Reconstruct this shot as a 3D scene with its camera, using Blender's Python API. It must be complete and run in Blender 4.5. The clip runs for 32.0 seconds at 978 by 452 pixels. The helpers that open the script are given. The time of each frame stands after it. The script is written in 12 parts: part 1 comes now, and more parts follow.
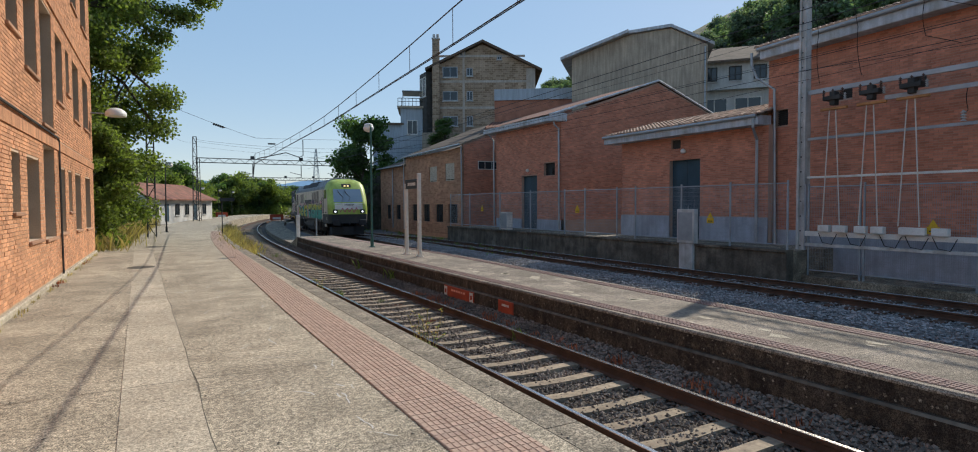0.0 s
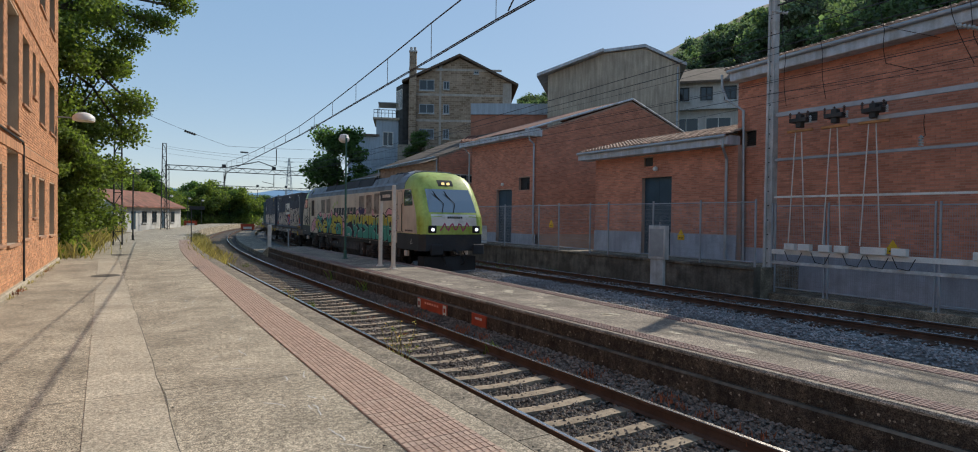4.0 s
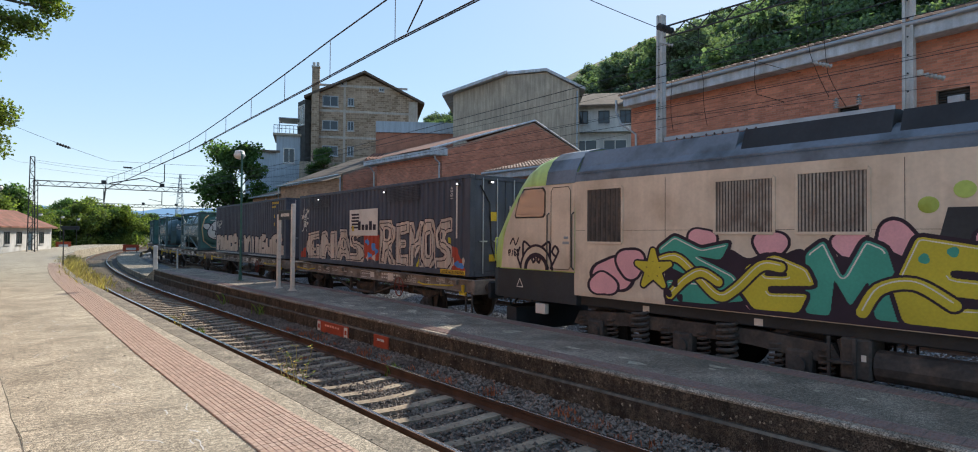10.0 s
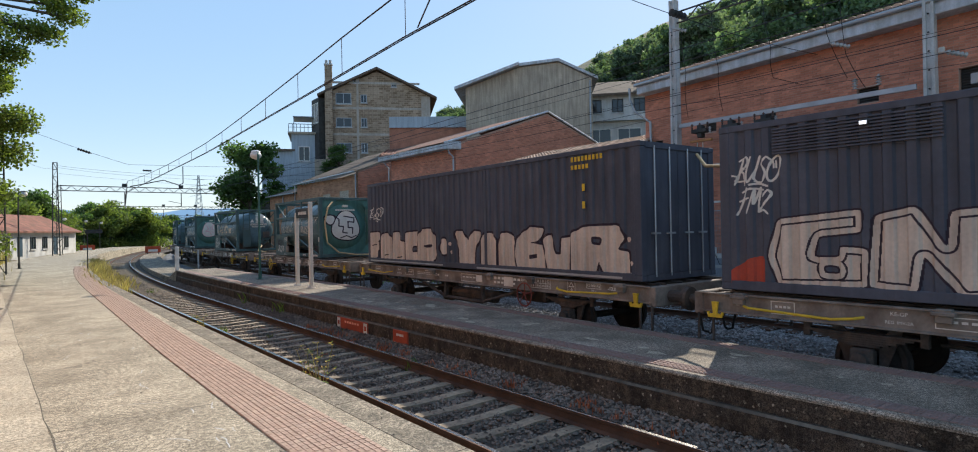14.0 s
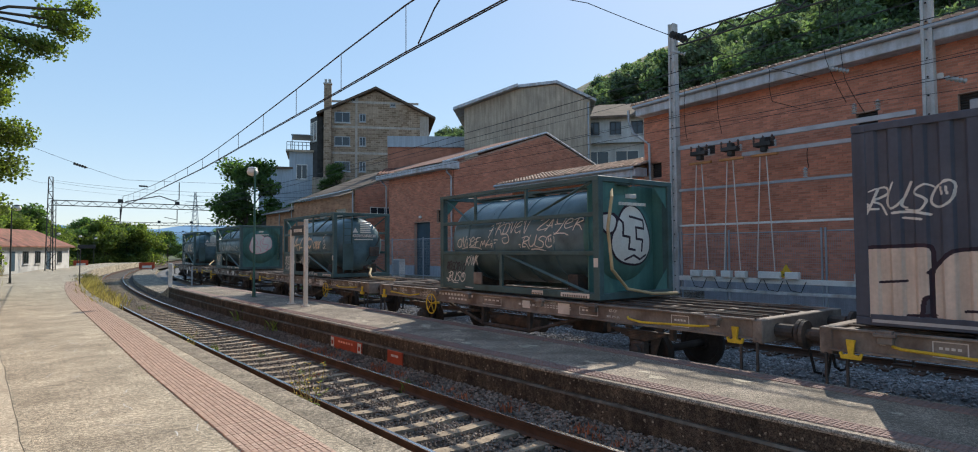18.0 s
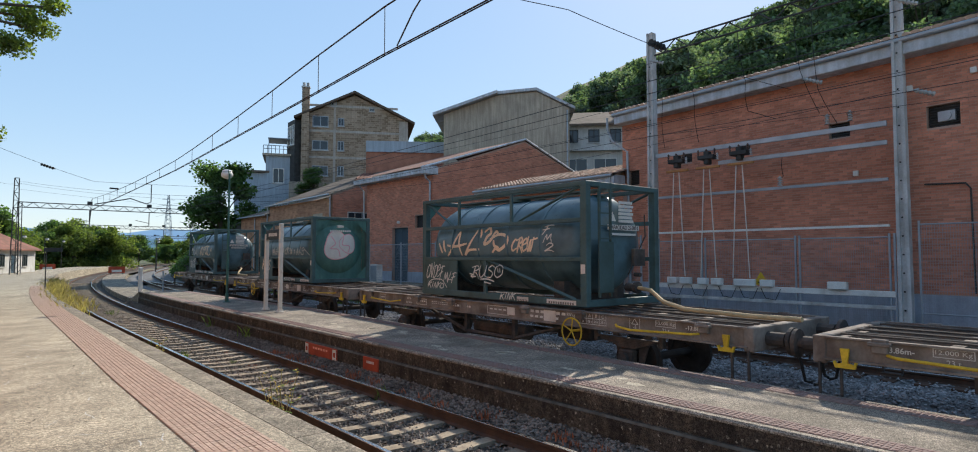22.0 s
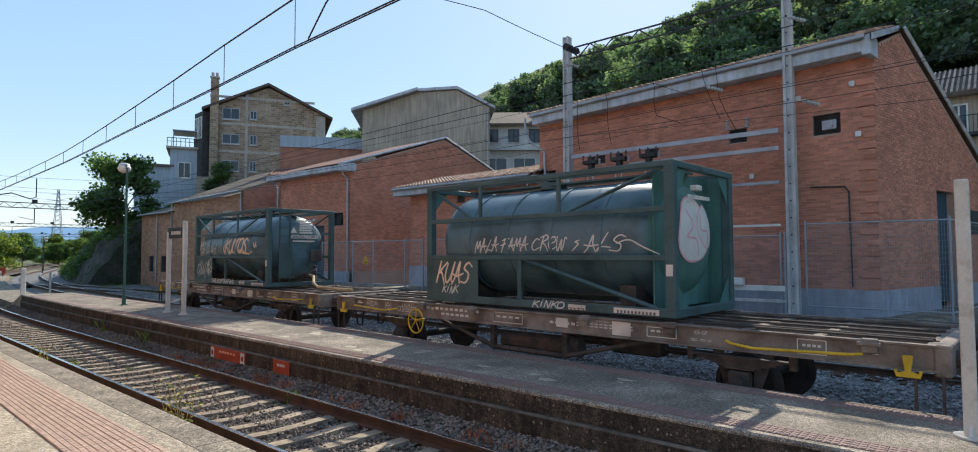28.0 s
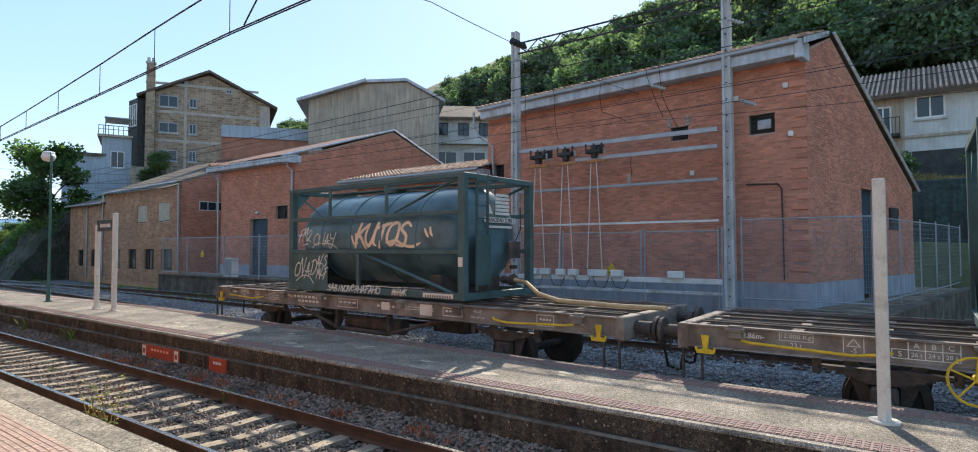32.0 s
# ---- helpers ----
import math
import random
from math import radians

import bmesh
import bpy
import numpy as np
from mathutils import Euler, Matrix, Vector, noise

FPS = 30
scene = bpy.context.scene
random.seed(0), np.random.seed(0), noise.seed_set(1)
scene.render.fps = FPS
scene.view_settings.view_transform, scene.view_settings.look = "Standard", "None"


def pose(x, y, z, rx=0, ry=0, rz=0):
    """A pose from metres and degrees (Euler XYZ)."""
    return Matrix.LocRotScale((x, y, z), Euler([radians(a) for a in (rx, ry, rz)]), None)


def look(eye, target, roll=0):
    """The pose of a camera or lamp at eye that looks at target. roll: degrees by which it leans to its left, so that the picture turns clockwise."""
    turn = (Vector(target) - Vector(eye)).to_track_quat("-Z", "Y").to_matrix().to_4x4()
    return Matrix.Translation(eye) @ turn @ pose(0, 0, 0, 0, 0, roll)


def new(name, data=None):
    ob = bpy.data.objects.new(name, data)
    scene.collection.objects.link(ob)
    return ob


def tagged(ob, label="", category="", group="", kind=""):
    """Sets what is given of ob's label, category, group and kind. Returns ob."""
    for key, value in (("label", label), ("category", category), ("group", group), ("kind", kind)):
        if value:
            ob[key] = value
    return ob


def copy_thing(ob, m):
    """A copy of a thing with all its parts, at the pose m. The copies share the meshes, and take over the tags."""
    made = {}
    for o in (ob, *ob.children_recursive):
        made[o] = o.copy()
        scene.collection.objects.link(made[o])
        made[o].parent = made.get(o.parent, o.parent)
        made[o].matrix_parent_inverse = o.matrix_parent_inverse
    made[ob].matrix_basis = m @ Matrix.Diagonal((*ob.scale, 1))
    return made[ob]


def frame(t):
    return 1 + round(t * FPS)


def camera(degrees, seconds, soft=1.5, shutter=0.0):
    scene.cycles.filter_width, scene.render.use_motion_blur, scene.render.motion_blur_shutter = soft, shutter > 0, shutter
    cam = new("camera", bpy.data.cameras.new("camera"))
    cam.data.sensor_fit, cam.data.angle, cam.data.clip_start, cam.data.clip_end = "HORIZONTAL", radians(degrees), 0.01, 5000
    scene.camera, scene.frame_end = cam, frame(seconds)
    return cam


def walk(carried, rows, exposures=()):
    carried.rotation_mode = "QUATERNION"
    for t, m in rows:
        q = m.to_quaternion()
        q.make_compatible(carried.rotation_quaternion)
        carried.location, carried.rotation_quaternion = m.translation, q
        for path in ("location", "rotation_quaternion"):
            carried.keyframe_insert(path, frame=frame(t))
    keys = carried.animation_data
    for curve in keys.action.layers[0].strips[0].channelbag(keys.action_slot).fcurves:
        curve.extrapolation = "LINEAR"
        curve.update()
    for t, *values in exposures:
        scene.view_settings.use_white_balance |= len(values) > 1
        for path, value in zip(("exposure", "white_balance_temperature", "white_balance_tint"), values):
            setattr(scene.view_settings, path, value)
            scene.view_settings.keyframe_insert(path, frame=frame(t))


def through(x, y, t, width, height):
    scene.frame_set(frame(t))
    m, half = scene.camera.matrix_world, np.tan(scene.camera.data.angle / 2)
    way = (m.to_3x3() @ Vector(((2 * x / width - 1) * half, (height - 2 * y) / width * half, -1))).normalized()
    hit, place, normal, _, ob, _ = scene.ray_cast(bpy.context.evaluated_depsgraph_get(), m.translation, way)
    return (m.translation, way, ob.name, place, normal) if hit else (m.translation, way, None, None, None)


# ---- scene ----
cam = camera(79.06, 32.0, 1.0)
PATH = [
    (0, pose(-0.004, 0.001, 1.863, 87.86, 0.26, -29.01)),
    (0.5, pose(-0.045, 0.017, 1.852, 88.22, -0.40, -28.55)),
    (1, pose(-0.137, -0.136, 1.887, 88.38, -0.39, -28.63)),
    (1.5, pose(-0.078, -0.063, 1.863, 88.73, -0.35, -29.82)),
    (2, pose(-0.041, -0.016, 1.876, 88.84, -0.37, -29.79)),
    (2.5, pose(-0.066, -0.054, 1.865, 88.98, -0.37, -29.86)),
    (4.5, pose(-0.043, -0.052, 1.869, 89.21, -0.70, -32.07)),
    (5, pose(-0.032, -0.056, 1.875, 89.30, -0.45, -32.77)),
    (5.5, pose(0.016, -0.058, 1.873, 89.45, -0.31, -35.02)),
    (6, pose(0.109, 0.002, 1.862, 89.80, -0.29, -38.71)),
    (6.5, pose(0.156, 0.056, 1.860, 90.18, 0.09, -40.49)),
    (7, pose(0.232, 0.083, 1.863, 90.59, 0.29, -43.04)),
    (7.5, pose(0.296, 0.108, 1.846, 91.32, 0.40, -46.67)),
    (8, pose(0.175, -0.026, 1.846, 91.38, 0.18, -48.86)),
    (8.5, pose(-0.050, -0.309, 1.889, 90.81, 0.83, -48.60)),
    (9, pose(-0.065, -0.330, 1.918, 90.49, 0.35, -44.92)),
    (9.5, pose(-0.045, -0.256, 1.921, 90.62, 0.12, -41.47)),
    (10, pose(0.015, -0.154, 1.891, 91.00, -0.40, -40.39)),
    (10.5, pose(0.010, -0.109, 1.892, 91.08, 0.02, -39.91)),
    (11, pose(0.065, 0.014, 1.854, 91.14, 0.31, -39.68)),
    (11.5, pose(0.081, 0.050, 1.845, 91.02, 0.10, -39.76)),
    (12, pose(0.075, 0.050, 1.860, 90.76, -0.01, -39.86)),
    (12.5, pose(0.055, -0.015, 1.854, 90.43, 0.17, -39.80)),
    (13, pose(0.065, -0.007, 1.870, 90.28, 0.76, -39.84)),
    (13.5, pose(0.035, -0.126, 1.873, 90.24, 1.40, -39.66)),
    (14, pose(0.015, -0.157, 1.904, 90.29, 1.12, -38.85)),
    (14.5, pose(0.003, -0.146, 1.912, 90.46, 1.04, -38.62)),
    (16.5, pose(0.093, 0.011, 1.865, 91.89, 0.57, -38.79)),
    (17, pose(0.114, 0.042, 1.850, 92.06, 0.63, -38.93)),
    (17.5, pose(0.098, -0.007, 1.856, 92.17, 0.66, -39.07)),
    (18, pose(0.102, 0.003, 1.881, 92.28, 0.38, -39.19)),
    (18.5, pose(0.058, -0.020, 1.894, 92.34, 0.23, -39.39)),
    (19, pose(0.112, 0.065, 1.860, 92.39, 0.32, -39.48)),
    (19.5, pose(0.148, 0.079, 1.844, 92.50, 0.38, -39.56)),
    (20, pose(0.164, 0.084, 1.846, 92.62, 0.24, -39.83)),
    (20.5, pose(0.176, 0.119, 1.837, 92.79, 0.12, -40.19)),
    (21, pose(0.157, 0.088, 1.849, 92.83, -0.01, -40.53)),
    (21.5, pose(0.152, 0.061, 1.859, 92.83, 0.01, -40.87)),
    (22, pose(0.165, 0.069, 1.863, 92.89, 0.00, -41.27)),
    (22.5, pose(0.158, 0.057, 1.862, 93.02, 0.22, -41.46)),
    (23, pose(0.184, 0.052, 1.867, 93.09, 0.25, -41.70)),
    (23.5, pose(0.228, 0.115, 1.850, 93.19, 0.24, -42.14)),
    (24, pose(0.258, 0.132, 1.855, 93.27, 0.13, -42.89)),
    (24.5, pose(0.230, 0.085, 1.839, 93.37, 0.23, -43.24)),
    (26.5, pose(0.237, 0.108, 1.849, 93.42, -0.17, -45.52)),
    (27, pose(0.338, 0.159, 1.820, 93.35, -0.10, -47.05)),
    (27.5, pose(0.270, 0.076, 1.846, 93.03, -0.05, -48.47)),
    (28, pose(0.220, -0.011, 1.872, 92.70, 0.21, -48.87)),
    (28.5, pose(0.225, -0.014, 1.869, 92.51, 0.11, -49.20)),
    (29, pose(0.223, -0.047, 1.868, 92.33, 0.45, -49.52)),
    (29.5, pose(0.231, -0.066, 1.881, 92.22, 0.50, -49.86)),
    (30, pose(0.195, -0.103, 1.895, 92.04, 0.36, -50.22)),
    (30.5, pose(0.224, -0.084, 1.888, 92.08, 0.25, -50.47)),
    (31, pose(0.294, -0.039, 1.859, 92.13, 0.19, -50.96)),
    (31.5, pose(0.320, -0.012, 1.865, 92.18, -0.07, -52.34)),
    (32, pose(0.314, -0.073, 1.879, 92.10, 0.14, -53.66)),
]
# the phone's own exposure drifts as the dark train fills its view
EXPOSE = [(0, 1.35), (2, 1.35), (5, 1.2), (6, 1.38), (7, 1.62), (8, 1.95), (9, 1.95), (10, 1.78), (11, 1.7), (12, 1.7), (13, 1.78), (14, 1.74), (17, 1.64), (24, 1.7), (27, 1.8), (30, 1.95), (32, 2.1)]
walk(cam, PATH, EXPOSE)


# ---- daylight: low morning sun from behind the brick buildings ----
SUN_AZ, SUN_EL = radians(64.9), radians(38.0)
world = bpy.data.worlds.new("sky")
scene.world = world
world.use_nodes = True
_wt = world.node_tree
_sky = _wt.nodes.new("ShaderNodeTexSky")
_sky.sky_type, _sky.sun_disc = "NISHITA", False
_sky.sun_elevation, _sky.sun_rotation = SUN_EL, SUN_AZ
_sky.air_density, _sky.dust_density, _sky.ozone_density, _sky.altitude = 1.0, 0.3, 2.5, 300
_bg = _wt.nodes["Background"]
_bg.inputs["Strength"].default_value = 0.165
_gm = _wt.nodes.new("ShaderNodeGamma")
_gm.inputs["Gamma"].default_value = 0.3
_wt.links.new(_sky.outputs[0], _gm.inputs["Color"])
_hs = _wt.nodes.new("ShaderNodeHueSaturation")
_hs.inputs["Saturation"].default_value = 2.0
_wt.links.new(_gm.outputs[0], _hs.inputs["Color"])
_wt.links.new(_hs.outputs[0], _bg.inputs["Color"])
_sun = new("sun", bpy.data.lights.new("sun", "SUN"))
_sun.data.energy, _sun.data.angle, _sun.data.color = 1.8, radians(0.5), (1.0, 0.89, 0.72)
_sun.matrix_world = look((0, 0, 0), (-math.sin(SUN_AZ) * math.cos(SUN_EL), -math.cos(SUN_AZ) * math.cos(SUN_EL), -math.sin(SUN_EL)))
scene.view_settings.use_white_balance = True
scene.view_settings.white_balance_temperature = 6100


# ---- materials ----
def mat(name, base, rough=0.85, metal=0.0, var=0.25, scale=1.5, fine=30.0, bump=0.3, dist=0.01, second=None, amount=0.5, edge=0.12, spec=0.3, island=0.0, streak=0.0, speck=0.0):
    """Procedural surface: base colour broken up at two scales, a second colour in worn patches, fine relief."""
    m = bpy.data.materials.new(name)
    m.use_nodes = True
    nt = m.node_tree
    nd, ln = nt.nodes, nt.links
    b = nd["Principled BSDF"]
    b.inputs["Roughness"].default_value, b.inputs["Metallic"].default_value = rough, metal
    b.inputs["Specular IOR Level"].default_value = spec
    tc = nd.new("ShaderNodeTexCoord")
    co = tc.outputs["Object"]

    def noi(s, detail=4.0, squash=None):
        n = nd.new("ShaderNodeTexNoise")
        n.inputs["Scale"].default_value, n.inputs["Detail"].default_value = s, detail
        if squash:
            mp = nd.new("ShaderNodeMapping")
            mp.inputs["Scale"].default_value = squash
            ln.new(co, mp.inputs["Vector"])
            ln.new(mp.outputs[0], n.inputs["Vector"])
        else:
            ln.new(co, n.inputs["Vector"])
        return n.outputs["Fac"]

    def mixc(fac, a, c, blend="MIX"):
        x = nd.new("ShaderNodeMix")
        x.data_type, x.blend_type = "RGBA", blend
        for sock, v in ((x.inputs["Factor"], fac), (x.inputs["A"], a), (x.inputs["B"], c)):
            if hasattr(v, "is_output"):
                ln.new(v, sock)
            else:
                sock.default_value = v if isinstance(v, float) else (*v, 1.0)
        return x.outputs["Result"]

    def band(v, lo, hi, a=0.0, c=1.0):
        r = nd.new("ShaderNodeMapRange")
        r.inputs["From Min"].default_value, r.inputs["From Max"].default_value = lo, hi
        r.inputs["To Min"].default_value, r.inputs["To Max"].default_value = a, c
        ln.new(v, r.inputs["Value"])
        return r.outputs[0]

    def grey(v):
        c = nd.new("ShaderNodeCombineColor")
        for k in ("Red", "Green", "Blue"):
            ln.new(v, c.inputs[k])
        return c.outputs[0]

    big, small = noi(scale), noi(fine, 3.0)
    col = mixc(band(big, 0.3, 0.7), tuple(c * (1 - var) for c in base), tuple(min(1, c * (1 + var)) for c in base))
    if second:
        col = mixc(band(noi(scale * 2.3, 8.0), 0.5 + 0.22 * (1 - 2 * amount) - edge, 0.5 + 0.22 * (1 - 2 * amount) + edge), col, second)
    col = mixc(1.0, col, grey(band(small, 0.25, 0.75, 1 - var * 0.7, 1 + var * 0.7)), "MULTIPLY")
    if speck:
        col = mixc(1.0, col, grey(band(noi(75.0, 4.0), 0.41, 0.59, 1 - speck * 1.15, 1 + speck * 0.8)), "MULTIPLY")
        col = mixc(1.0, col, grey(band(noi(2.6, 9.0), 0.36, 0.64, 1 - speck * 0.28, 1 + speck * 0.22)), "MULTIPLY")
        col = mixc(1.0, col, grey(band(noi(20.0, 7.0), 0.42, 0.58, 1 - speck * 0.55, 1 + speck * 0.4)), "MULTIPLY")
        col = mixc(band(noi(34.0, 2.0), 0.64, 0.68), col, tuple(c * 0.35 for c in base))
    if streak:
        col = mixc(1.0, col, grey(band(noi(2.0, 5.0, (3.0, 3.0, 0.25)), 0.35, 0.65, 1 - streak, 1.0)), "MULTIPLY")
    if island:
        geo = nd.new("ShaderNodeNewGeometry")
        inf = nd.new("ShaderNodeObjectInfo")
        add = nd.new("ShaderNodeMath")
        add.operation = "ADD"
        ln.new(geo.outputs["Random Per Island"], add.inputs[0])
        ln.new(inf.outputs["Random"], add.inputs[1])
        fr = nd.new("ShaderNodeMath")
        fr.operation = "FRACT"
        ln.new(add.outputs[0], fr.inputs[0])
        col = mixc(1.0, col, grey(band(fr.outputs[0], 0.0, 1.0, 1 - island, 1 + island)), "MULTIPLY")
    ln.new(col, b.inputs["Base Color"])
    ln.new(band(small, 0.2, 0.8, max(0.02, rough - 0.12), min(1, rough + 0.12)), b.inputs["Roughness"])
    if bump:
        bp = nd.new("ShaderNodeBump")
        bp.inputs["Strength"].default_value, bp.inputs["Distance"].default_value = bump, dist
        ln.new(small, bp.inputs["Height"])
        ln.new(bp.outputs[0], b.inputs["Normal"])
    return m


def glow(name, colour, power):
    m = bpy.data.materials.new(name)
    m.use_nodes = True
    b = m.node_tree.nodes["Principled BSDF"]
    b.inputs["Base Color"].default_value = (*colour, 1)
    b.inputs["Emission Color"].default_value = (*colour, 1)
    b.inputs["Emission Strength"].default_value = power
    return m


def glass(name, colour, rough=0.05):
    m = bpy.data.materials.new(name)
    m.use_nodes = True
    b = m.node_tree.nodes["Principled BSDF"]
    b.inputs["Base Color"].default_value = (*colour, 1)
    b.inputs["Roughness"].default_value, b.inputs["Specular IOR Level"].default_value = rough, 0.6
    return m


# ---- mesh tools ----
class Mb:
    """Collects plain solids into one mesh."""

    def __init__(self):
        self.v, self.f = [], []

    def add(self, verts, faces):
        o = len(self.v)
        self.v += [tuple(p) for p in verts]
        self.f += [tuple(i + o for i in f) for f in faces]
        return self

    def box(self, x0, x1, y0, y1, z0, z1, ch=0.0):
        if x0 > x1:
            x0, x1 = x1, x0
        if y0 > y1:
            y0, y1 = y1, y0
        if z0 > z1:
            z0, z1 = z1, z0
        if not ch:
            return self.add([(x, y, z) for z in (z0, z1) for y in (y0, y1) for x in (x0, x1)],
                            [(0, 2, 3, 1), (4, 5, 7, 6), (0, 1, 5, 4), (2, 6, 7, 3), (0, 4, 6, 2), (1, 3, 7, 5)])
        lo, hi = (x0, y0, z0), (x1, y1, z1)
        vs, idx = [], {}
        for k in range(8):
            s = (k & 1, k >> 1 & 1, k >> 2 & 1)
            for a in range(3):
                p = [hi[i] if s[i] else lo[i] for i in range(3)]
                for i in range(3):
                    if i != a:
                        p[i] += -ch if s[i] else ch
                idx[k, a] = len(vs)
                vs.append(p)
        fs = []
        for a in range(3):
            b, c = (a + 1) % 3, (a + 2) % 3
            for s in (0, 1):
                ks = [s << a | i << b | j << c for i, j in ((0, 0), (1, 0), (1, 1), (0, 1))]
                q = [idx[k, a] for k in ks]
                fs.append(q if s else q[::-1])
        for a in range(3):
            b, c = (a + 1) % 3, (a + 2) % 3
            for i in (0, 1):
                for j in (0, 1):
                    k0, k1 = i << b | j << c, 1 << a | i << b | j << c
                    q = [idx[k0, b], idx[k1, b], idx[k1, c], idx[k0, c]]
                    fs.append(q if i != j else q[::-1])
        for k in range(8):
            q = [idx[k, a] for a in range(3)]
            fs.append(q if bin(k).count("1") % 2 else q[::-1])
        return self.add(vs, fs)

    def tube(self, p, q, r, n=8, r2=None, caps=True):
        p, q = Vector(p), Vector(q)
        d = (q - p).normalized()
        a = d.orthogonal().normalized()
        b = d.cross(a)
        r2 = r if r2 is None else r2
        vs = [c + (a * math.cos(t) + b * math.sin(t)) * s for c, s in ((p, r), (q, r2)) for t in [2 * math.pi * (i + 0.5) / n for i in range(n)]]
        fs = [(i, (i + 1) % n, n + (i + 1) % n, n + i) for i in range(n)]
        if caps:
            fs += [tuple(range(n))[::-1], tuple(range(n, 2 * n))]
        return self.add(vs, fs)

    def path(self, pts, r, n=6):
        """One round bar bent through the points."""
        ps = [Vector(p) for p in pts]
        rings, a = [], None
        for i, p in enumerate(ps):
            d = (ps[min(i + 1, len(ps) - 1)] - ps[max(i - 1, 0)]).normalized()
            a = d.orthogonal().normalized() if a is None or abs(a.dot(d)) > 0.98 else (a - d * a.dot(d)).normalized()
            b = d.cross(a)
            rings.append([p + (a * math.cos(t) + b * math.sin(t)) * r for t in [2 * math.pi * (k + 0.5) / n for k in range(n)]])
        return self.loft(rings)

    def prism(self, outline, axis, a, b):
        """A flat outline (two coordinates a point) drawn out along an axis from a to b."""
        n = len(outline)
        put = {"x": lambda u, v, w: (w, u, v), "y": lambda u, v, w: (u, w, v), "z": lambda u, v, w: (u, v, w)}[axis]
        vs = [put(u, v, w) for w in (a, b) for u, v in outline]
        fs = [(i, (i + 1) % n, n + (i + 1) % n, n + i) for i in range(n)] + [tuple(range(n))[::-1], tuple(range(n, 2 * n))]
        return self.add(vs, fs)

    def loft(self, rings, caps=True):
        n = len(rings[0])
        vs = [p for r in rings for p in r]
        fs = [(k * n + i, k * n + (i + 1) % n, (k + 1) * n + (i + 1) % n, (k + 1) * n + i) for k in range(len(rings) - 1) for i in range(n)]
        if caps:
            fs += [tuple(range(n))[::-1], tuple(range((len(rings) - 1) * n, len(rings) * n))]
        return self.add(vs, fs)

    def ball(self, c, r, n=10, m=6, sz=1.0, z0=-1.0, z1=1.0):
        rings = []
        for k in range(m + 1):
            z = z0 + (z1 - z0) * k / m
            s = math.sqrt(max(0.0004, 1 - z * z))
            rings.append([(c[0] + r * s * math.cos(2 * math.pi * i / n), c[1] + r * s * math.sin(2 * math.pi * i / n), c[2] + r * z * sz) for i in range(n)])
        return self.loft(rings)

    def moved(self, m):
        self.v = [tuple(m @ Vector(p)) for p in self.v]
        return self

    def mesh(self, name, material, smooth=False, fix=True):
        me = bpy.data.meshes.new(name)
        me.from_pydata(self.v, [], self.f)
        if fix:
            bm = bmesh.new()
            bm.from_mesh(me)
            bmesh.ops.recalc_face_normals(bm, faces=bm.faces)
            bm.to_mesh(me)
            bm.free()
        if smooth:
            me.shade_smooth()
            me.set_sharp_from_angle(angle=radians(40))
        me.materials.append(material)
        return me


def part(name, mb, material, parent=None, label="", smooth=False, fix=True, kind=""):
    """Links a mesh as one object, under a thing or under a part."""
    ob = new(name, mb.mesh(name, material, smooth, fix))
    ob.parent = parent
    if label or kind:
        tagged(ob, label=label, kind=kind)
    return ob


def thing(name, label, category, at=(0, 0, 0), rz=0.0, group="", kind=""):
    ob = new(name)
    ob.matrix_basis = pose(*at, 0, 0, rz)
    return tagged(ob, label, category, group, kind)


def bend(y):
    """How far the tracks swing to the right of their straight near stretch, at y."""
    k = 85.0
    d = max(0.0, y - 24.8)
    return d * d / 580 if d < k else k * k / 580 + (d - k) * 2 * k / 580


def goods(y):
    """Middle of the goods train's track at y: it draws away from the platform track, then bends with it."""
    y = max(y, 1.0)
    d = max(0.0, min(y, 112.0) - 42.0)
    return 10.37 + 0.041 * y + 0.0018 * d * d + max(0.0, y - 112.0) * 0.252


def rear(y):
    """How far the rear siding's middle has moved at y: it bends with the line, then runs into the goods track."""
    k = max(0.0, min(1.0, (y - 30.0) / 38.0))
    k = k * k * (3 - 2 * k)
    return (1 - k) * bend(y) + k * (goods(y) - 16.1)


def island_far(y):
    """Far edge of the island platform: along the goods track, tapering in towards its end."""
    return min(8.84 + 0.033 * max(0.0, y), 9.48, 9.48 - 0.045 * (y - 21.0)) + bend(y)


def stretch(y0, y1, step=4.0):
    ys = [y0]
    while ys[-1] < y1 - 0.01:
        nxt = ys[-1] + (step if ys[-1] >= 20 else max(step, 20 - ys[-1]))
        ys.append(min(nxt, y1))
    return ys


def sweep(profile, y0, y1, step=4.0, closed=True, way=bend):
    """A cross-section (x, z) carried along the curve of the tracks; profile may be a function of y."""
    mb = Mb()
    ys = stretch(y0, y1, step) if way is bend and not callable(profile) else [y0 + (y1 - y0) * k / int((y1 - y0) / step) for k in range(int((y1 - y0) / step) + 1)]
    mb.loft([[(x + way(y), y, z) for x, z in (profile(y) if callable(profile) else profile)] for y in ys], caps=closed)
    return mb


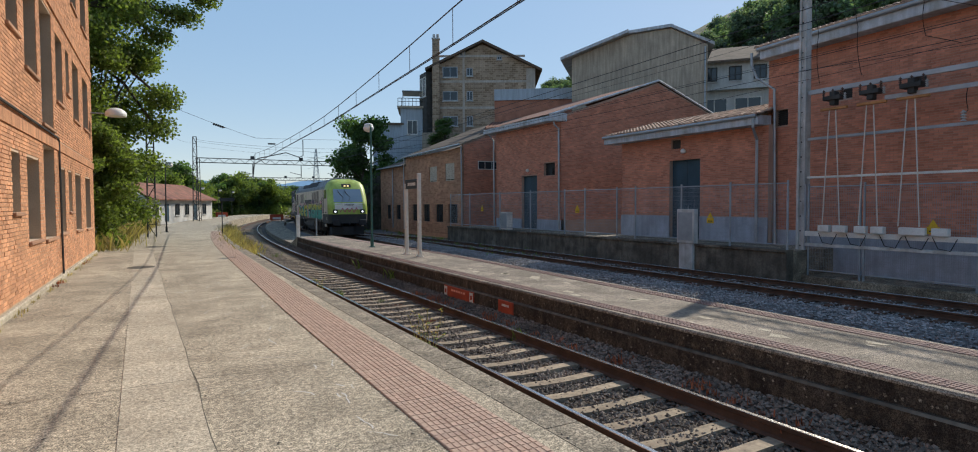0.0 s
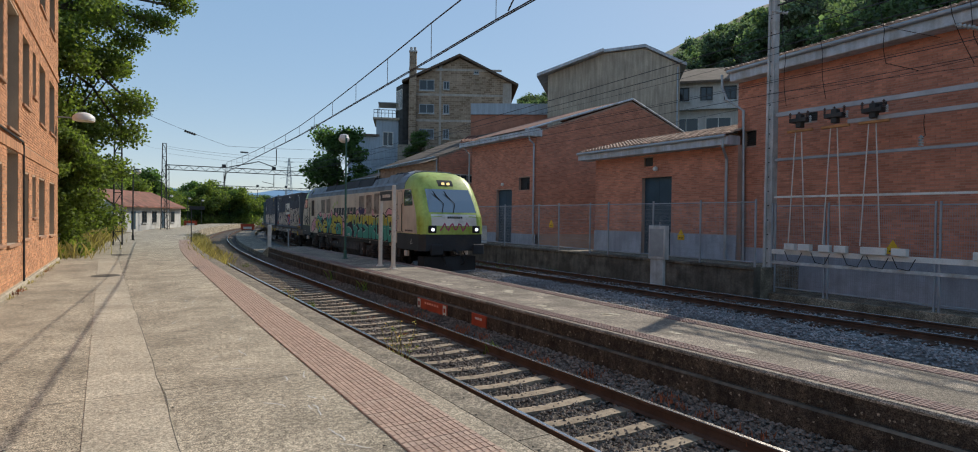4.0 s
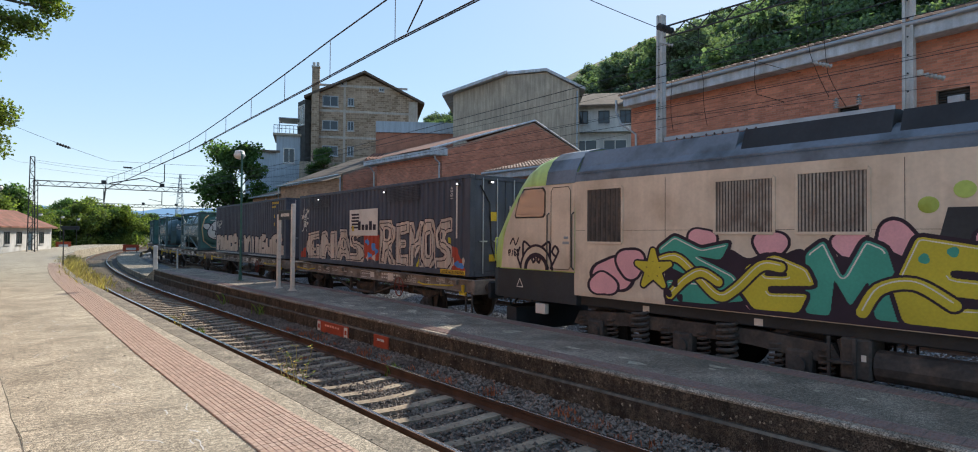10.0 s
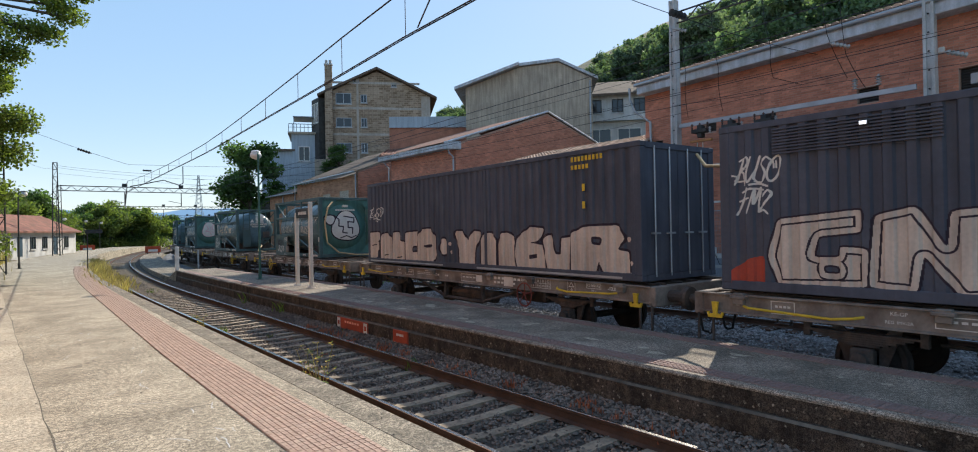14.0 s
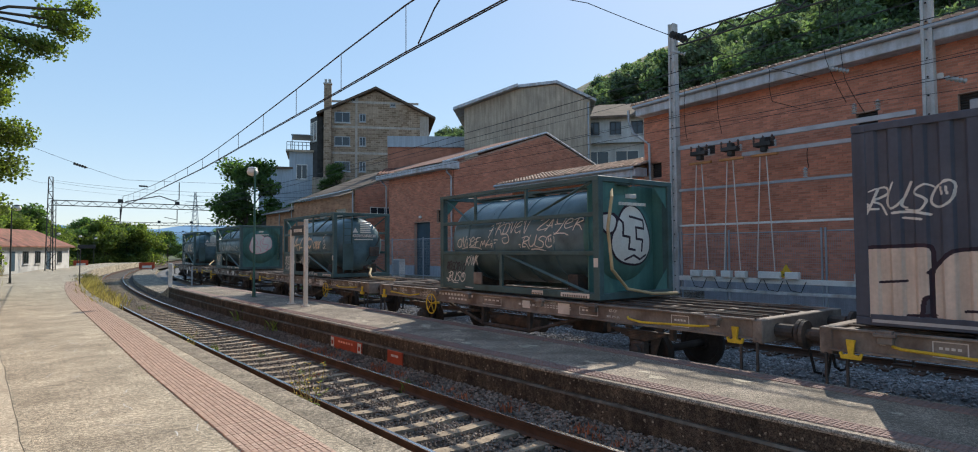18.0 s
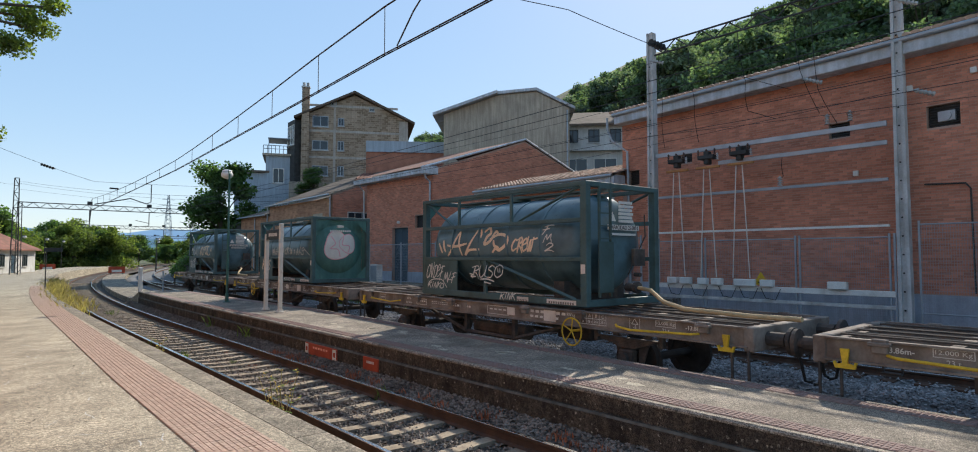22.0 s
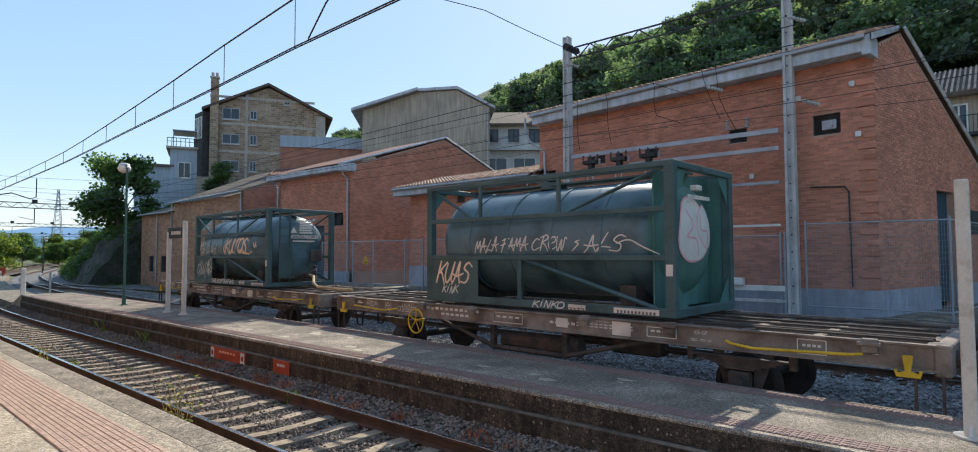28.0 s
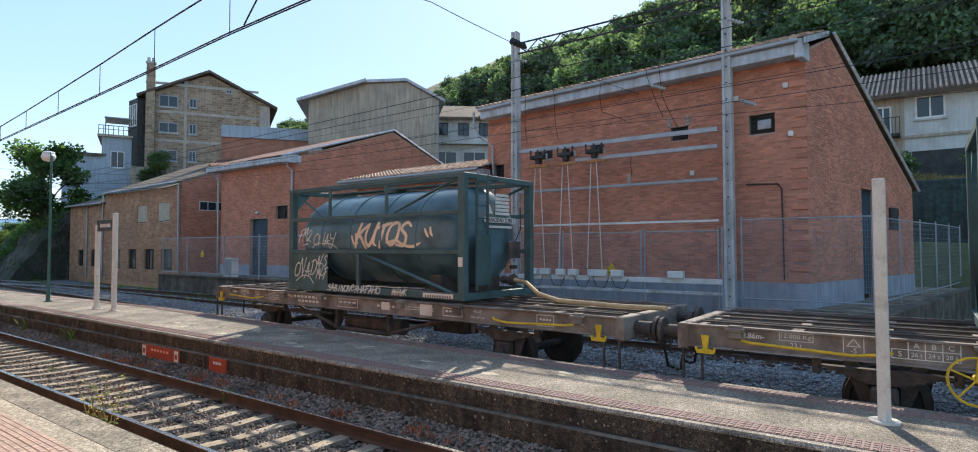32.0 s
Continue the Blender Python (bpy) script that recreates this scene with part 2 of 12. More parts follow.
def stones(count, place, size, seed, rest=None):
    """Many small broken stones, joined."""
    rng = np.random.default_rng(seed)
    base = np.array([(1, 0, 0), (-1, 0, 0), (0, 1, 0), (0, -1, 0), (0, 0, 1), (0, 0, -1)], float)
    tri = np.array([(0, 2, 4), (2, 1, 4), (1, 3, 4), (3, 0, 4), (2, 0, 5), (1, 2, 5), (3, 1, 5), (0, 3, 5)])
    c = place(rng, count)
    s = rng.uniform(size * 0.55, size * 1.25, (count, 1, 1)) * rng.uniform(0.6, 1.2, (count, 6, 1)) * np.array([1, 1, 0.75])
    th = rng.uniform(0, 6.28, count)
    rot = np.zeros((count, 3, 3))
    rot[:, 0, 0], rot[:, 0, 1], rot[:, 1, 0], rot[:, 1, 1], rot[:, 2, 2] = np.cos(th), -np.sin(th), np.sin(th), np.cos(th), 1
    v = np.einsum("nij,nkj->nki", rot, base[None] * s) + c[:, None, :]
    f = (tri[None] + 6 * np.arange(count)[:, None, None]).reshape(-1, 3)
    mb = Mb()
    mb.v, mb.f = v.reshape(-1, 3), f
    me = bpy.data.meshes.new("stones")
    me.from_pydata(mb.v.tolist(), [], f.tolist())
    return me


def leaves_mesh(name, centres, normals_seed, size, material, per=1, droop=0.3, aspect=0.45):
    """Many small leaves, each a bent pair of quads, joined."""
    rng = np.random.default_rng(normals_seed)
    c = np.repeat(np.asarray(centres, float), per, axis=0)
    n = len(c)
    if per > 1:
        c = c + rng.normal(0, size * 1.2, (n, 3))
    d = rng.normal(0, 1, (n, 3))
    d[:, 2] = d[:, 2] * 0.6 - droop
    d /= np.linalg.norm(d, axis=1)[:, None]
    w = np.cross(d, rng.normal(0, 1, (n, 3)))
    w /= np.linalg.norm(w, axis=1)[:, None] + 1e-9
    up = np.cross(d, w)
    L = size * rng.uniform(0.6, 1.4, (n, 1))
    v = np.stack([c - w * L * aspect * 0.3, c + d * L * 0.5 - w * L * aspect + up * L * 0.08, c + d * L, c + d * L * 0.5 + w * L * aspect + up * L * 0.08], 1)
    f = np.arange(4 * n).reshape(n, 4)
    me = bpy.data.meshes.new(name)
    me.from_pydata(v.reshape(-1, 3).tolist(), [], f.tolist())
    me.materials.append(material)
    return me


def writing(name, body, size, material, parent, m, label="", extrude=0.002, bold=0.0, shear=0.0, space=1.0, align="CENTER", fit=None):
    """Lettering in the built-in font, as a mesh on its support. fit: (width, height) to fill."""
    cu = bpy.data.curves.new(name, "FONT")
    cu.body, cu.size, cu.extrude, cu.offset, cu.shear, cu.space_character, cu.align_x, cu.align_y = body, size, extrude, bold, shear, space, align, "CENTER"
    cu.resolution_u = 3
    tmp = bpy.data.objects.new("tmp", cu)
    me = bpy.data.meshes.new_from_object(tmp)
    bpy.data.objects.remove(tmp)
    bpy.data.curves.remove(cu)
    me.name = name
    if fit and len(me.vertices):
        co = np.array([v.co for v in me.vertices])
        lo, hi = co.min(0), co.max(0)
        k = ((fit[0] / (hi[0] - lo[0])), (fit[1] / (hi[1] - lo[1])), 1)
        me.transform(Matrix.Diagonal((*k, 1)) @ Matrix.Translation((-(lo[0] + hi[0]) / 2, -(lo[1] + hi[1]) / 2, 0)))
    me.materials.clear()
    me.materials.append(material)
    ob = new(name, me)
    ob.parent = parent
    ob.matrix_basis = m
    if label:
        ob["label"] = label
    return ob


def bars(parent, x, ya, yb, z, h, material, n, name="marking", seed=1, gap=0.35):
    """Unreadable or private lettering as plain bars."""
    rng = random.Random(seed)
    mb = Mb()
    step = (yb - ya) / n
    for i in range(n):
        y = ya + i * step
        mb.box(x - 0.003, x, y + step * gap * 0.5, y + step * (1 - gap * 0.5), z, z + h)
    return part(name, mb, material, parent, "plain stencilled marking", kind="stuff" if n > 1 else "")


CONCRETE = mat("platform_concrete", (0.43, 0.37, 0.275), 0.9, var=0.16, scale=0.35, fine=22, bump=0.35, dist=0.006, second=(0.31, 0.265, 0.195), amount=0.35, speck=0.55)
CONCRETE_LIGHT = mat("concrete_light", (0.48, 0.42, 0.32), 0.9, var=0.14, scale=0.5, fine=25, bump=0.3, second=(0.39, 0.335, 0.25), amount=0.35, speck=0.30)
TACTILE = mat("tactile_tile", (0.45, 0.32, 0.245), 0.85, var=0.18, scale=0.8, fine=18, bump=0.2, second=(0.42, 0.335, 0.26), amount=0.3, island=0.12)
TACTILE_D = mat("dirty_tactile_tile", (0.27, 0.185, 0.16), 0.88, var=0.2, scale=0.8, fine=18, bump=0.2, second=(0.20, 0.15, 0.13), amount=0.4, island=0.08)
ISLAND = mat("island_concrete", (0.3, 0.25, 0.195), 0.9, var=0.25, scale=0.5, fine=22, bump=0.35, dist=0.006, second=(0.18, 0.15, 0.115), amount=0.45, speck=0.5)
KERB = mat("kerb_concrete", (0.31, 0.265, 0.2), 0.9, var=0.25, scale=0.9, fine=20, bump=0.5, second=(0.14, 0.12, 0.09), amount=0.45, speck=0.45)
OLD_WALL = mat("mossy_concrete", (0.165, 0.145, 0.115), 0.95, var=0.35, scale=0.8, fine=14, bump=0.6, dist=0.02, second=(0.085, 0.075, 0.06), amount=0.45, streak=0.3)
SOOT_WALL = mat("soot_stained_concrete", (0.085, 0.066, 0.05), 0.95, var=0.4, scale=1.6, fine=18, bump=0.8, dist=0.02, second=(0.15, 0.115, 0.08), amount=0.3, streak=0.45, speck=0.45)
BALLAST = mat("ballast_brown", (0.17, 0.14, 0.115), 0.95, var=0.3, scale=1.2, fine=25, bump=0.2, island=0.5)
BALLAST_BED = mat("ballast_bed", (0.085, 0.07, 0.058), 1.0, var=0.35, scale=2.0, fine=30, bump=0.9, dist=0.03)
BALLAST_GREY = mat("ballast_grey", (0.27, 0.26, 0.26), 0.9, var=0.25, scale=1.0, fine=25, bump=0.2, island=0.45)
BED_GREY = mat("bed_grey", (0.16, 0.155, 0.15), 1.0, var=0.3, scale=2.0, fine=30, bump=0.9, dist=0.03)
SLEEPER = mat("sleeper_concrete", (0.34, 0.27, 0.19), 0.9, var=0.3, scale=3, fine=30, bump=0.4, second=(0.2, 0.155, 0.11), amount=0.42, island=0.12)
RUST = mat("rail_rust", (0.085, 0.048, 0.032), 0.85, var=0.3, scale=3, fine=40, bump=0.3)
RAILTOP = mat("rail_polished", (0.62, 0.60, 0.58), 0.22, 1.0, var=0.08, scale=2, fine=60, bump=0.05, spec=0.5)
SOIL = mat("dry_soil", (0.23, 0.18, 0.11), 1.0, var=0.3, scale=0.4, fine=12, bump=0.6, dist=0.03, second=(0.11, 0.115, 0.045), amount=0.45)
HILLSOIL = mat("hill_scrub", (0.085, 0.1, 0.05), 1.0, var=0.4, scale=0.08, fine=1.2, bump=0.8, dist=0.4, second=(0.14, 0.12, 0.07), amount=0.3)
BRICK_O = mat("orange_brick", (0.56, 0.285, 0.15), 0.85, var=0.16, scale=0.8, fine=30, bump=0.25, island=0.22, second=(0.48, 0.24, 0.13), amount=0.35)
MORTAR_O = mat("orange_mortar", (0.5, 0.37, 0.26), 0.95, var=0.15, scale=1, fine=40, bump=0.3)
BRICK_R = mat("red_brick", (0.56, 0.245, 0.16), 0.85, var=0.14, scale=0.7, fine=30, bump=0.25, island=0.2, second=(0.47, 0.2, 0.13), amount=0.35)
MORTAR_R = mat("red_mortar", (0.46, 0.31, 0.24), 0.95, var=0.15, scale=1, fine=40, bump=0.3)
BRICK_D = mat("drab_brick", (0.42, 0.24, 0.145), 0.88, var=0.16, scale=0.7, fine=30, bump=0.25, island=0.2, second=(0.35, 0.19, 0.12), amount=0.4)
PLINTH = mat("blue_grey_plinth", (0.42, 0.455, 0.53), 0.85, var=0.15, scale=0.8, fine=25, bump=0.2, second=(0.33, 0.355, 0.41), amount=0.3, streak=0.2)
TILE = mat("roof_tile", (0.5, 0.36, 0.27), 0.9, var=0.2, scale=0.9, fine=20, bump=0.3, island=0.3, second=(0.3, 0.2, 0.15), amount=0.35)
FASCIA = mat("painted_concrete_fascia", (0.56, 0.6, 0.65), 0.8, var=0.14, scale=0.7, fine=20, bump=0.25, second=(0.4, 0.39, 0.37), amount=0.3, streak=0.25)
GALV = mat("galvanised_steel", (0.40, 0.43, 0.46), 0.5, 0.6, var=0.15, scale=2, fine=40, bump=0.1)
STEEL_GREY = mat("grey_painted_steel", (0.33, 0.36, 0.39), 0.55, 0.3, var=0.15, scale=2, fine=40, bump=0.1)
DARK_STEEL = mat("dark_lattice_steel", (0.06, 0.06, 0.058), 0.7, 0.3, var=0.3, scale=2, fine=30, bump=0.1)
MASTCON = mat("mast_concrete", (0.55, 0.55, 0.54), 0.85, var=0.16, scale=1.0, fine=25, bump=0.3, second=(0.4, 0.38, 0.35), amount=0.3, streak=0.2)
GREENPOLE = mat("green_enamel", (0.05, 0.13, 0.11), 0.45, 0.1, var=0.2, scale=3, fine=40, bump=0.1)
WHITEPOLE = mat("cream_enamel", (0.66, 0.60, 0.52), 0.5, 0.0, var=0.12, scale=2, fine=40, bump=0.1, second=(0.38, 0.30, 0.22), amount=0.08)
GLOBE = mat("opal_globe", (0.75, 0.73, 0.68), 0.35, var=0.05, bump=0.0)
SIGNDARK = mat("dark_sign", (0.035, 0.04, 0.045), 0.5, var=0.2, bump=0.0)
WHITE = mat("white_paint", (0.72, 0.70, 0.66), 0.7, var=0.12, scale=1, fine=30, bump=0.1, second=(0.50, 0.46, 0.40), amount=0.2)
BLACK = mat("black_paint", (0.016, 0.016, 0.017), 0.6, var=0.3, scale=2, fine=30, bump=0.1)
RED_PAINT = mat("red_box_paint", (0.44, 0.08, 0.035), 0.75, var=0.25, scale=2, fine=30, bump=0.2, second=(0.34, 0.06, 0.03), amount=0.35)
YELLOW = mat("yellow_paint", (0.62, 0.40, 0.03), 0.6, var=0.2, scale=3, fine=30, bump=0.1)
DOORBLUE = mat("blue_steel_door", (0.04, 0.075, 0.105), 0.5, 0.2, var=0.2, scale=1.2, fine=30, bump=0.1)
DARKGLASS = glass("dark_pane", (0.02, 0.03, 0.04))
SHUTTER = mat("cream_shutter", (0.50, 0.44, 0.35), 0.7, var=0.1, bump=0.1)
INSUL = mat("grey_porcelain", (0.4, 0.4, 0.39), 0.3, var=0.1, bump=0.0)
INSUL_D = mat("brown_porcelain", (0.10, 0.055, 0.04), 0.3, var=0.2, bump=0.0)
WIRE = mat("copper_wire_dark", (0.055, 0.055, 0.06), 0.6, 0.5, var=0.1, bump=0.0)
CABLEWHITE = mat("pale_rope", (0.62, 0.58, 0.52), 0.8, var=0.1, bump=0.0)
WOODARM = mat("orange_timber", (0.45, 0.21, 0.08), 0.8, var=0.2, scale=3, fine=30, bump=0.2)
STUCCO = mat("grey_stucco", (0.5, 0.425, 0.33), 0.95, var=0.12, scale=0.3, fine=8, bump=0.3, second=(0.41, 0.35, 0.275), amount=0.35, streak=0.3)
STONE_H = mat("ochre_block_wall", (0.43, 0.335, 0.25), 0.9, var=0.2, scale=0.4, fine=8, bump=0.3, second=(0.35, 0.275, 0.2), amount=0.4, streak=0.15)
FLOORBAND = mat("cast_floor_band", (0.5, 0.455, 0.4), 0.9, var=0.12, scale=0.6, fine=10, bump=0.2, second=(0.4, 0.35, 0.29), amount=0.3, streak=0.2)
BLUEWALL = mat("pale_blue_render", (0.42, 0.48, 0.54), 0.9, var=0.1, scale=0.4, fine=10, bump=0.2, streak=0.2)
WHITEWALL = mat("whitewash", (0.62, 0.61, 0.585), 0.9, var=0.1, scale=0.5, fine=10, bump=0.2, second=(0.48, 0.46, 0.42), amount=0.25, streak=0.15)
DARKROOF = mat("old_tile_roof", (0.15, 0.11, 0.085), 0.95, var=0.25, scale=0.8, fine=10, bump=0.5, second=(0.1, 0.08, 0.06), amount=0.4, island=0.25)
REDWALL = mat("far_red_brick", (0.42, 0.19, 0.125), 0.9, var=0.15, scale=0.8, fine=10, bump=0.2, second=(0.33, 0.15, 0.1), amount=0.35)
REDROOF = mat("red_tile_roof", (0.27, 0.125, 0.09), 0.95, var=0.2, scale=0.8, fine=10, bump=0.5, second=(0.17, 0.10, 0.07), amount=0.35, island=0.2)


def blocks(m, axis, width, height, dark, amount):
    """Courses of blocks seen from afar, along a plan direction."""
    nt = m.node_tree
    b = nt.nodes["Principled BSDF"]
    src = b.inputs["Base Color"].links[0].from_socket
    tc = nt.nodes.new("ShaderNodeTexCoord")
    sep = nt.nodes.new("ShaderNodeSeparateXYZ")
    dot = nt.nodes.new("ShaderNodeVectorMath")
    dot.operation = "DOT_PRODUCT"
    dot.inputs[1].default_value = (*axis, 0)
    cmb = nt.nodes.new("ShaderNodeCombineXYZ")
    br = nt.nodes.new("ShaderNodeTexBrick")
    br.inputs["Scale"].default_value = 1.0
    br.inputs["Brick Width"].default_value, br.inputs["Row Height"].default_value, br.inputs["Mortar Size"].default_value = width, height, height * 0.09
    br.inputs["Color1"].default_value, br.inputs["Color2"].default_value, br.inputs["Mortar"].default_value = (1, 1, 1, 1), (*dark, 1), (1.1, 1.08, 1.05, 1)
    mx = nt.nodes.new("ShaderNodeMix")
    mx.data_type, mx.blend_type = "RGBA", "MULTIPLY"
    mx.inputs["Factor"].default_value = amount
    nt.links.new(tc.outputs["Object"], dot.inputs[0])
    nt.links.new(tc.outputs["Object"], sep.inputs[0])
    nt.links.new(dot.outputs["Value"], cmb.inputs["X"])
    nt.links.new(sep.outputs["Z"], cmb.inputs["Y"])
    nt.links.new(cmb.outputs[0], br.inputs["Vector"])
    nt.links.new(src, mx.inputs["A"])
    nt.links.new(br.outputs["Color"], mx.inputs["B"])
    nt.links.new(mx.outputs["Result"], b.inputs["Base Color"])


blocks(STONE_H, (0.874, -0.486), 0.55, 0.25, (0.55, 0.5, 0.45), 1.0)
BARK = mat("bark", (0.09, 0.075, 0.055), 0.95, var=0.3, scale=3, fine=20, bump=0.7, dist=0.02)
LEAF = mat("leaf_bright", (0.145, 0.18, 0.05), 0.65, var=0.3, scale=0.5, fine=6, bump=0.0, island=0.45)
LEAF_D = mat("leaf_dark", (0.08, 0.13, 0.05), 0.7, var=0.35, scale=0.4, fine=5, bump=0.0, island=0.5)
# hill foliage: paler and greyer, the air's haze put into the leaf colours
LEAF_H = mat("hazed_hillside_leaf", (0.135, 0.185, 0.115), 0.75, var=0.35, scale=0.3, fine=4, bump=0.0, island=0.45)
LEAF_P = mat("hazed_pine_needles", (0.14, 0.18, 0.14), 0.75, var=0.35, scale=0.3, fine=4, bump=0.0, island=0.5)
for _m, _t in ((LEAF, 0.5), (LEAF_D, 0.35), (LEAF_P, 0.25)):
    _b = _m.node_tree.nodes["Principled BSDF"]
    _b.inputs["Transmission Weight"].default_value = 0.0
    _b.inputs["Subsurface Weight"].default_value = 0.0
DRYGRASS = mat("dry_grass", (0.33, 0.26, 0.12), 0.9, var=0.3, scale=1.0, fine=8, bump=0.0, island=0.4)
GREENGRASS = mat("green_weed", (0.11, 0.15, 0.035), 0.8, var=0.3, scale=1.0, fine=8, bump=0.0, island=0.4)
REDWEED = mat("red_weed", (0.34, 0.11, 0.05), 0.85, var=0.3, scale=1.0, fine=8, bump=0.0, island=0.4)
ROCK = mat("dark_rock", (0.095, 0.085, 0.075), 0.95, var=0.5, scale=0.5, fine=5, bump=0.9, dist=0.25, second=(0.045, 0.06, 0.03), amount=0.5, streak=0.3)
RUBBER = mat("black_rubber", (0.02, 0.02, 0.02), 0.7, var=0.2, bump=0.0)


# ---- ground, tracks and platforms ----
RAIL_Z, P1_EDGE, P2_NEAR = -0.57, 3.09, 6.74
T1, T3 = 5.05, 16.1
GAUGE = 0.87


def ease(v):
    v = max(0.0, min(1.0, v))
    return v * v * (3 - 2 * v)


def terrain(x, y):
    """Height of the land: flat along the line, a rock step past the sheds, a wooded hill behind."""
    if x < 18.5:
        return -0.95 if x > -2 else -0.5 * ease((-2 - x) / 2) - 0.02 * (x > -4)
    q = x - 21 - bend(y)
    cliff = 9.5 * ease(q / 7.0) * ease((y - 55) / 8) * ease((118 - y) / 30)
    shelf = 6.2 * ease((x - 31) / 7.5) * ease((75 - y) / 15)
    slope = max(0.0, x - 40) * 0.50 * ease((150 - y) / 60)
    rough = 0.5 * noise.noise((x * 0.15, y * 0.15, 0)) * ease((x - 24) / 8)
    return -0.95 + max(cliff, shelf) + min(slope, 48) + rough


def build_ground():
    xs = [-900, -300, -120, -60, -30, -15, -8, -4, -2.2, 0, 6, 12, 17, 18.4, 18.6, 20.5, 22, 23.5, 25, 26.5, 28, 30, 32, 34, 36, 38, 40, 43, 47, 52, 58, 65, 73, 82, 92, 103, 115, 130, 160, 250, 500, 900]
    ys = [-900, -300, -150, -90, -60, -40, -25, -15, -8, -3, 2, 7, 12, 18, 24, 30, 36, 42, 48, 54, 57, 60, 63, 67, 71, 76, 82, 89, 97, 106, 116, 128, 142, 160, 190, 240, 400, 900]
    n = len(xs)
    vs = [(x + (bend(y) if -2 < x < 18 else 0), y, terrain(x, y)) for y in ys for x in xs]
    fs = [(j * n + i, j * n + i + 1, (j + 1) * n + i + 1, (j + 1) * n + i) for j in range(len(ys) - 1) for i in range(n - 1)]
    flat = [f for f in fs if max(vs[k][0] for k in f) <= 24 or min(vs[k][1] for k in f) > 140]
    ob = tagged(part("ground", Mb().add(vs, fs), SOIL, smooth=True), "dry trackside soil rising to a scrubby hill", "ground", kind="structure")
    ob.data.materials.append(HILLSOIL)
    for p in ob.data.polygons:
        if p.center.x > 30:
            p.material_index = 1


def build_track(name, cx, bed, y0, y1, label, wide=1.75, way=bend):
    prof = [(cx - wide - 0.6, -1.0), (cx - wide, -0.80), (cx + wide, -0.80), (cx + wide + 0.6, -1.0)]
    tagged(part(name + "_bed", sweep(prof, y0, y1, way=way), bed, fix=True), label, "track bed", kind="structure")
    for side in (-1, 1):
        c = cx + side * GAUGE
        foot = [(c - 0.07, -0.745), (c + 0.07, -0.745), (c + 0.02, -0.715), (c + 0.014, -0.63), (c + 0.036, -0.615), (c + 0.036, RAIL_Z - 0.004), (c - 0.036, RAIL_Z - 0.004), (c - 0.036, -0.615), (c - 0.014, -0.63), (c - 0.02, -0.715)]
        rail = tagged(part("rail", sweep(foot, y0, y1, 3.0, way=way), RUST), "rusty steel rail with a polished head", "rail", "running rails")
        part("rail_head", sweep([(c - 0.030, RAIL_Z - 0.005), (c + 0.030, RAIL_Z - 0.005), (c + 0.026, RAIL_Z), (c - 0.026, RAIL_Z)], y0, y1, 3.0, way=way), RAILTOP, rail, "shiny worn running surface")


def sleeper_mesh(twin):
    mb = Mb()
    if twin:
        mb.prism([(-1.28, -0.82), (-1.28, -0.765), (-1.20, -0.742), (-0.50, -0.742), (-0.22, -0.756), (0.22, -0.756), (0.50, -0.742), (1.20, -0.742), (1.28, -0.765), (1.28, -0.82)], "y", -0.098, 0.098)
    else:
        mb.box(-1.3, 1.3, -0.13, 0.13, -0.82, -0.752, 0.012)
    return mb


def build_sleepers(cx, y0, y1, step, rng, group, twin, way=bend):
    proto = sleeper_mesh(twin).mesh("sleeper", SLEEPER if twin else RUST)
    y = y0
    while y < y1:
        ob = new("sleeper", proto)
        a = math.degrees(math.atan((way(y + 0.5) - way(y - 0.5))))
        ob.matrix_basis = pose(cx + way(y) + rng.uniform(-0.02, 0.02), y, rng.uniform(-0.012, 0.006), 0, 0, -a + rng.uniform(-0.7, 0.7))
        tagged(ob, "worn pale concrete sleeper half buried in ballast" if twin else "dark oily timber sleeper in ballast", "sleeper", group)
        y += step


def ballast(cx, half, y0, y1, count, mtl, seed, name, label, top=-0.80, size=0.032, lumps=0.05):
    def place(rng, n):
        y = y0 + (y1 - y0) * rng.random(n) ** 1.6
        x = rng.uniform(-half, half, n)
        z = top + rng.uniform(-0.005, lumps, n) - np.maximum(0, np.abs(x) - half * 0.82) * 0.3
        return np.stack([cx + x + np.array([bend(v) for v in y]), y, z], 1)
    me = stones(count, place, size, seed)
    me.materials.append(mtl)
    tagged(new(name, me), label, "ballast", kind="stuff")


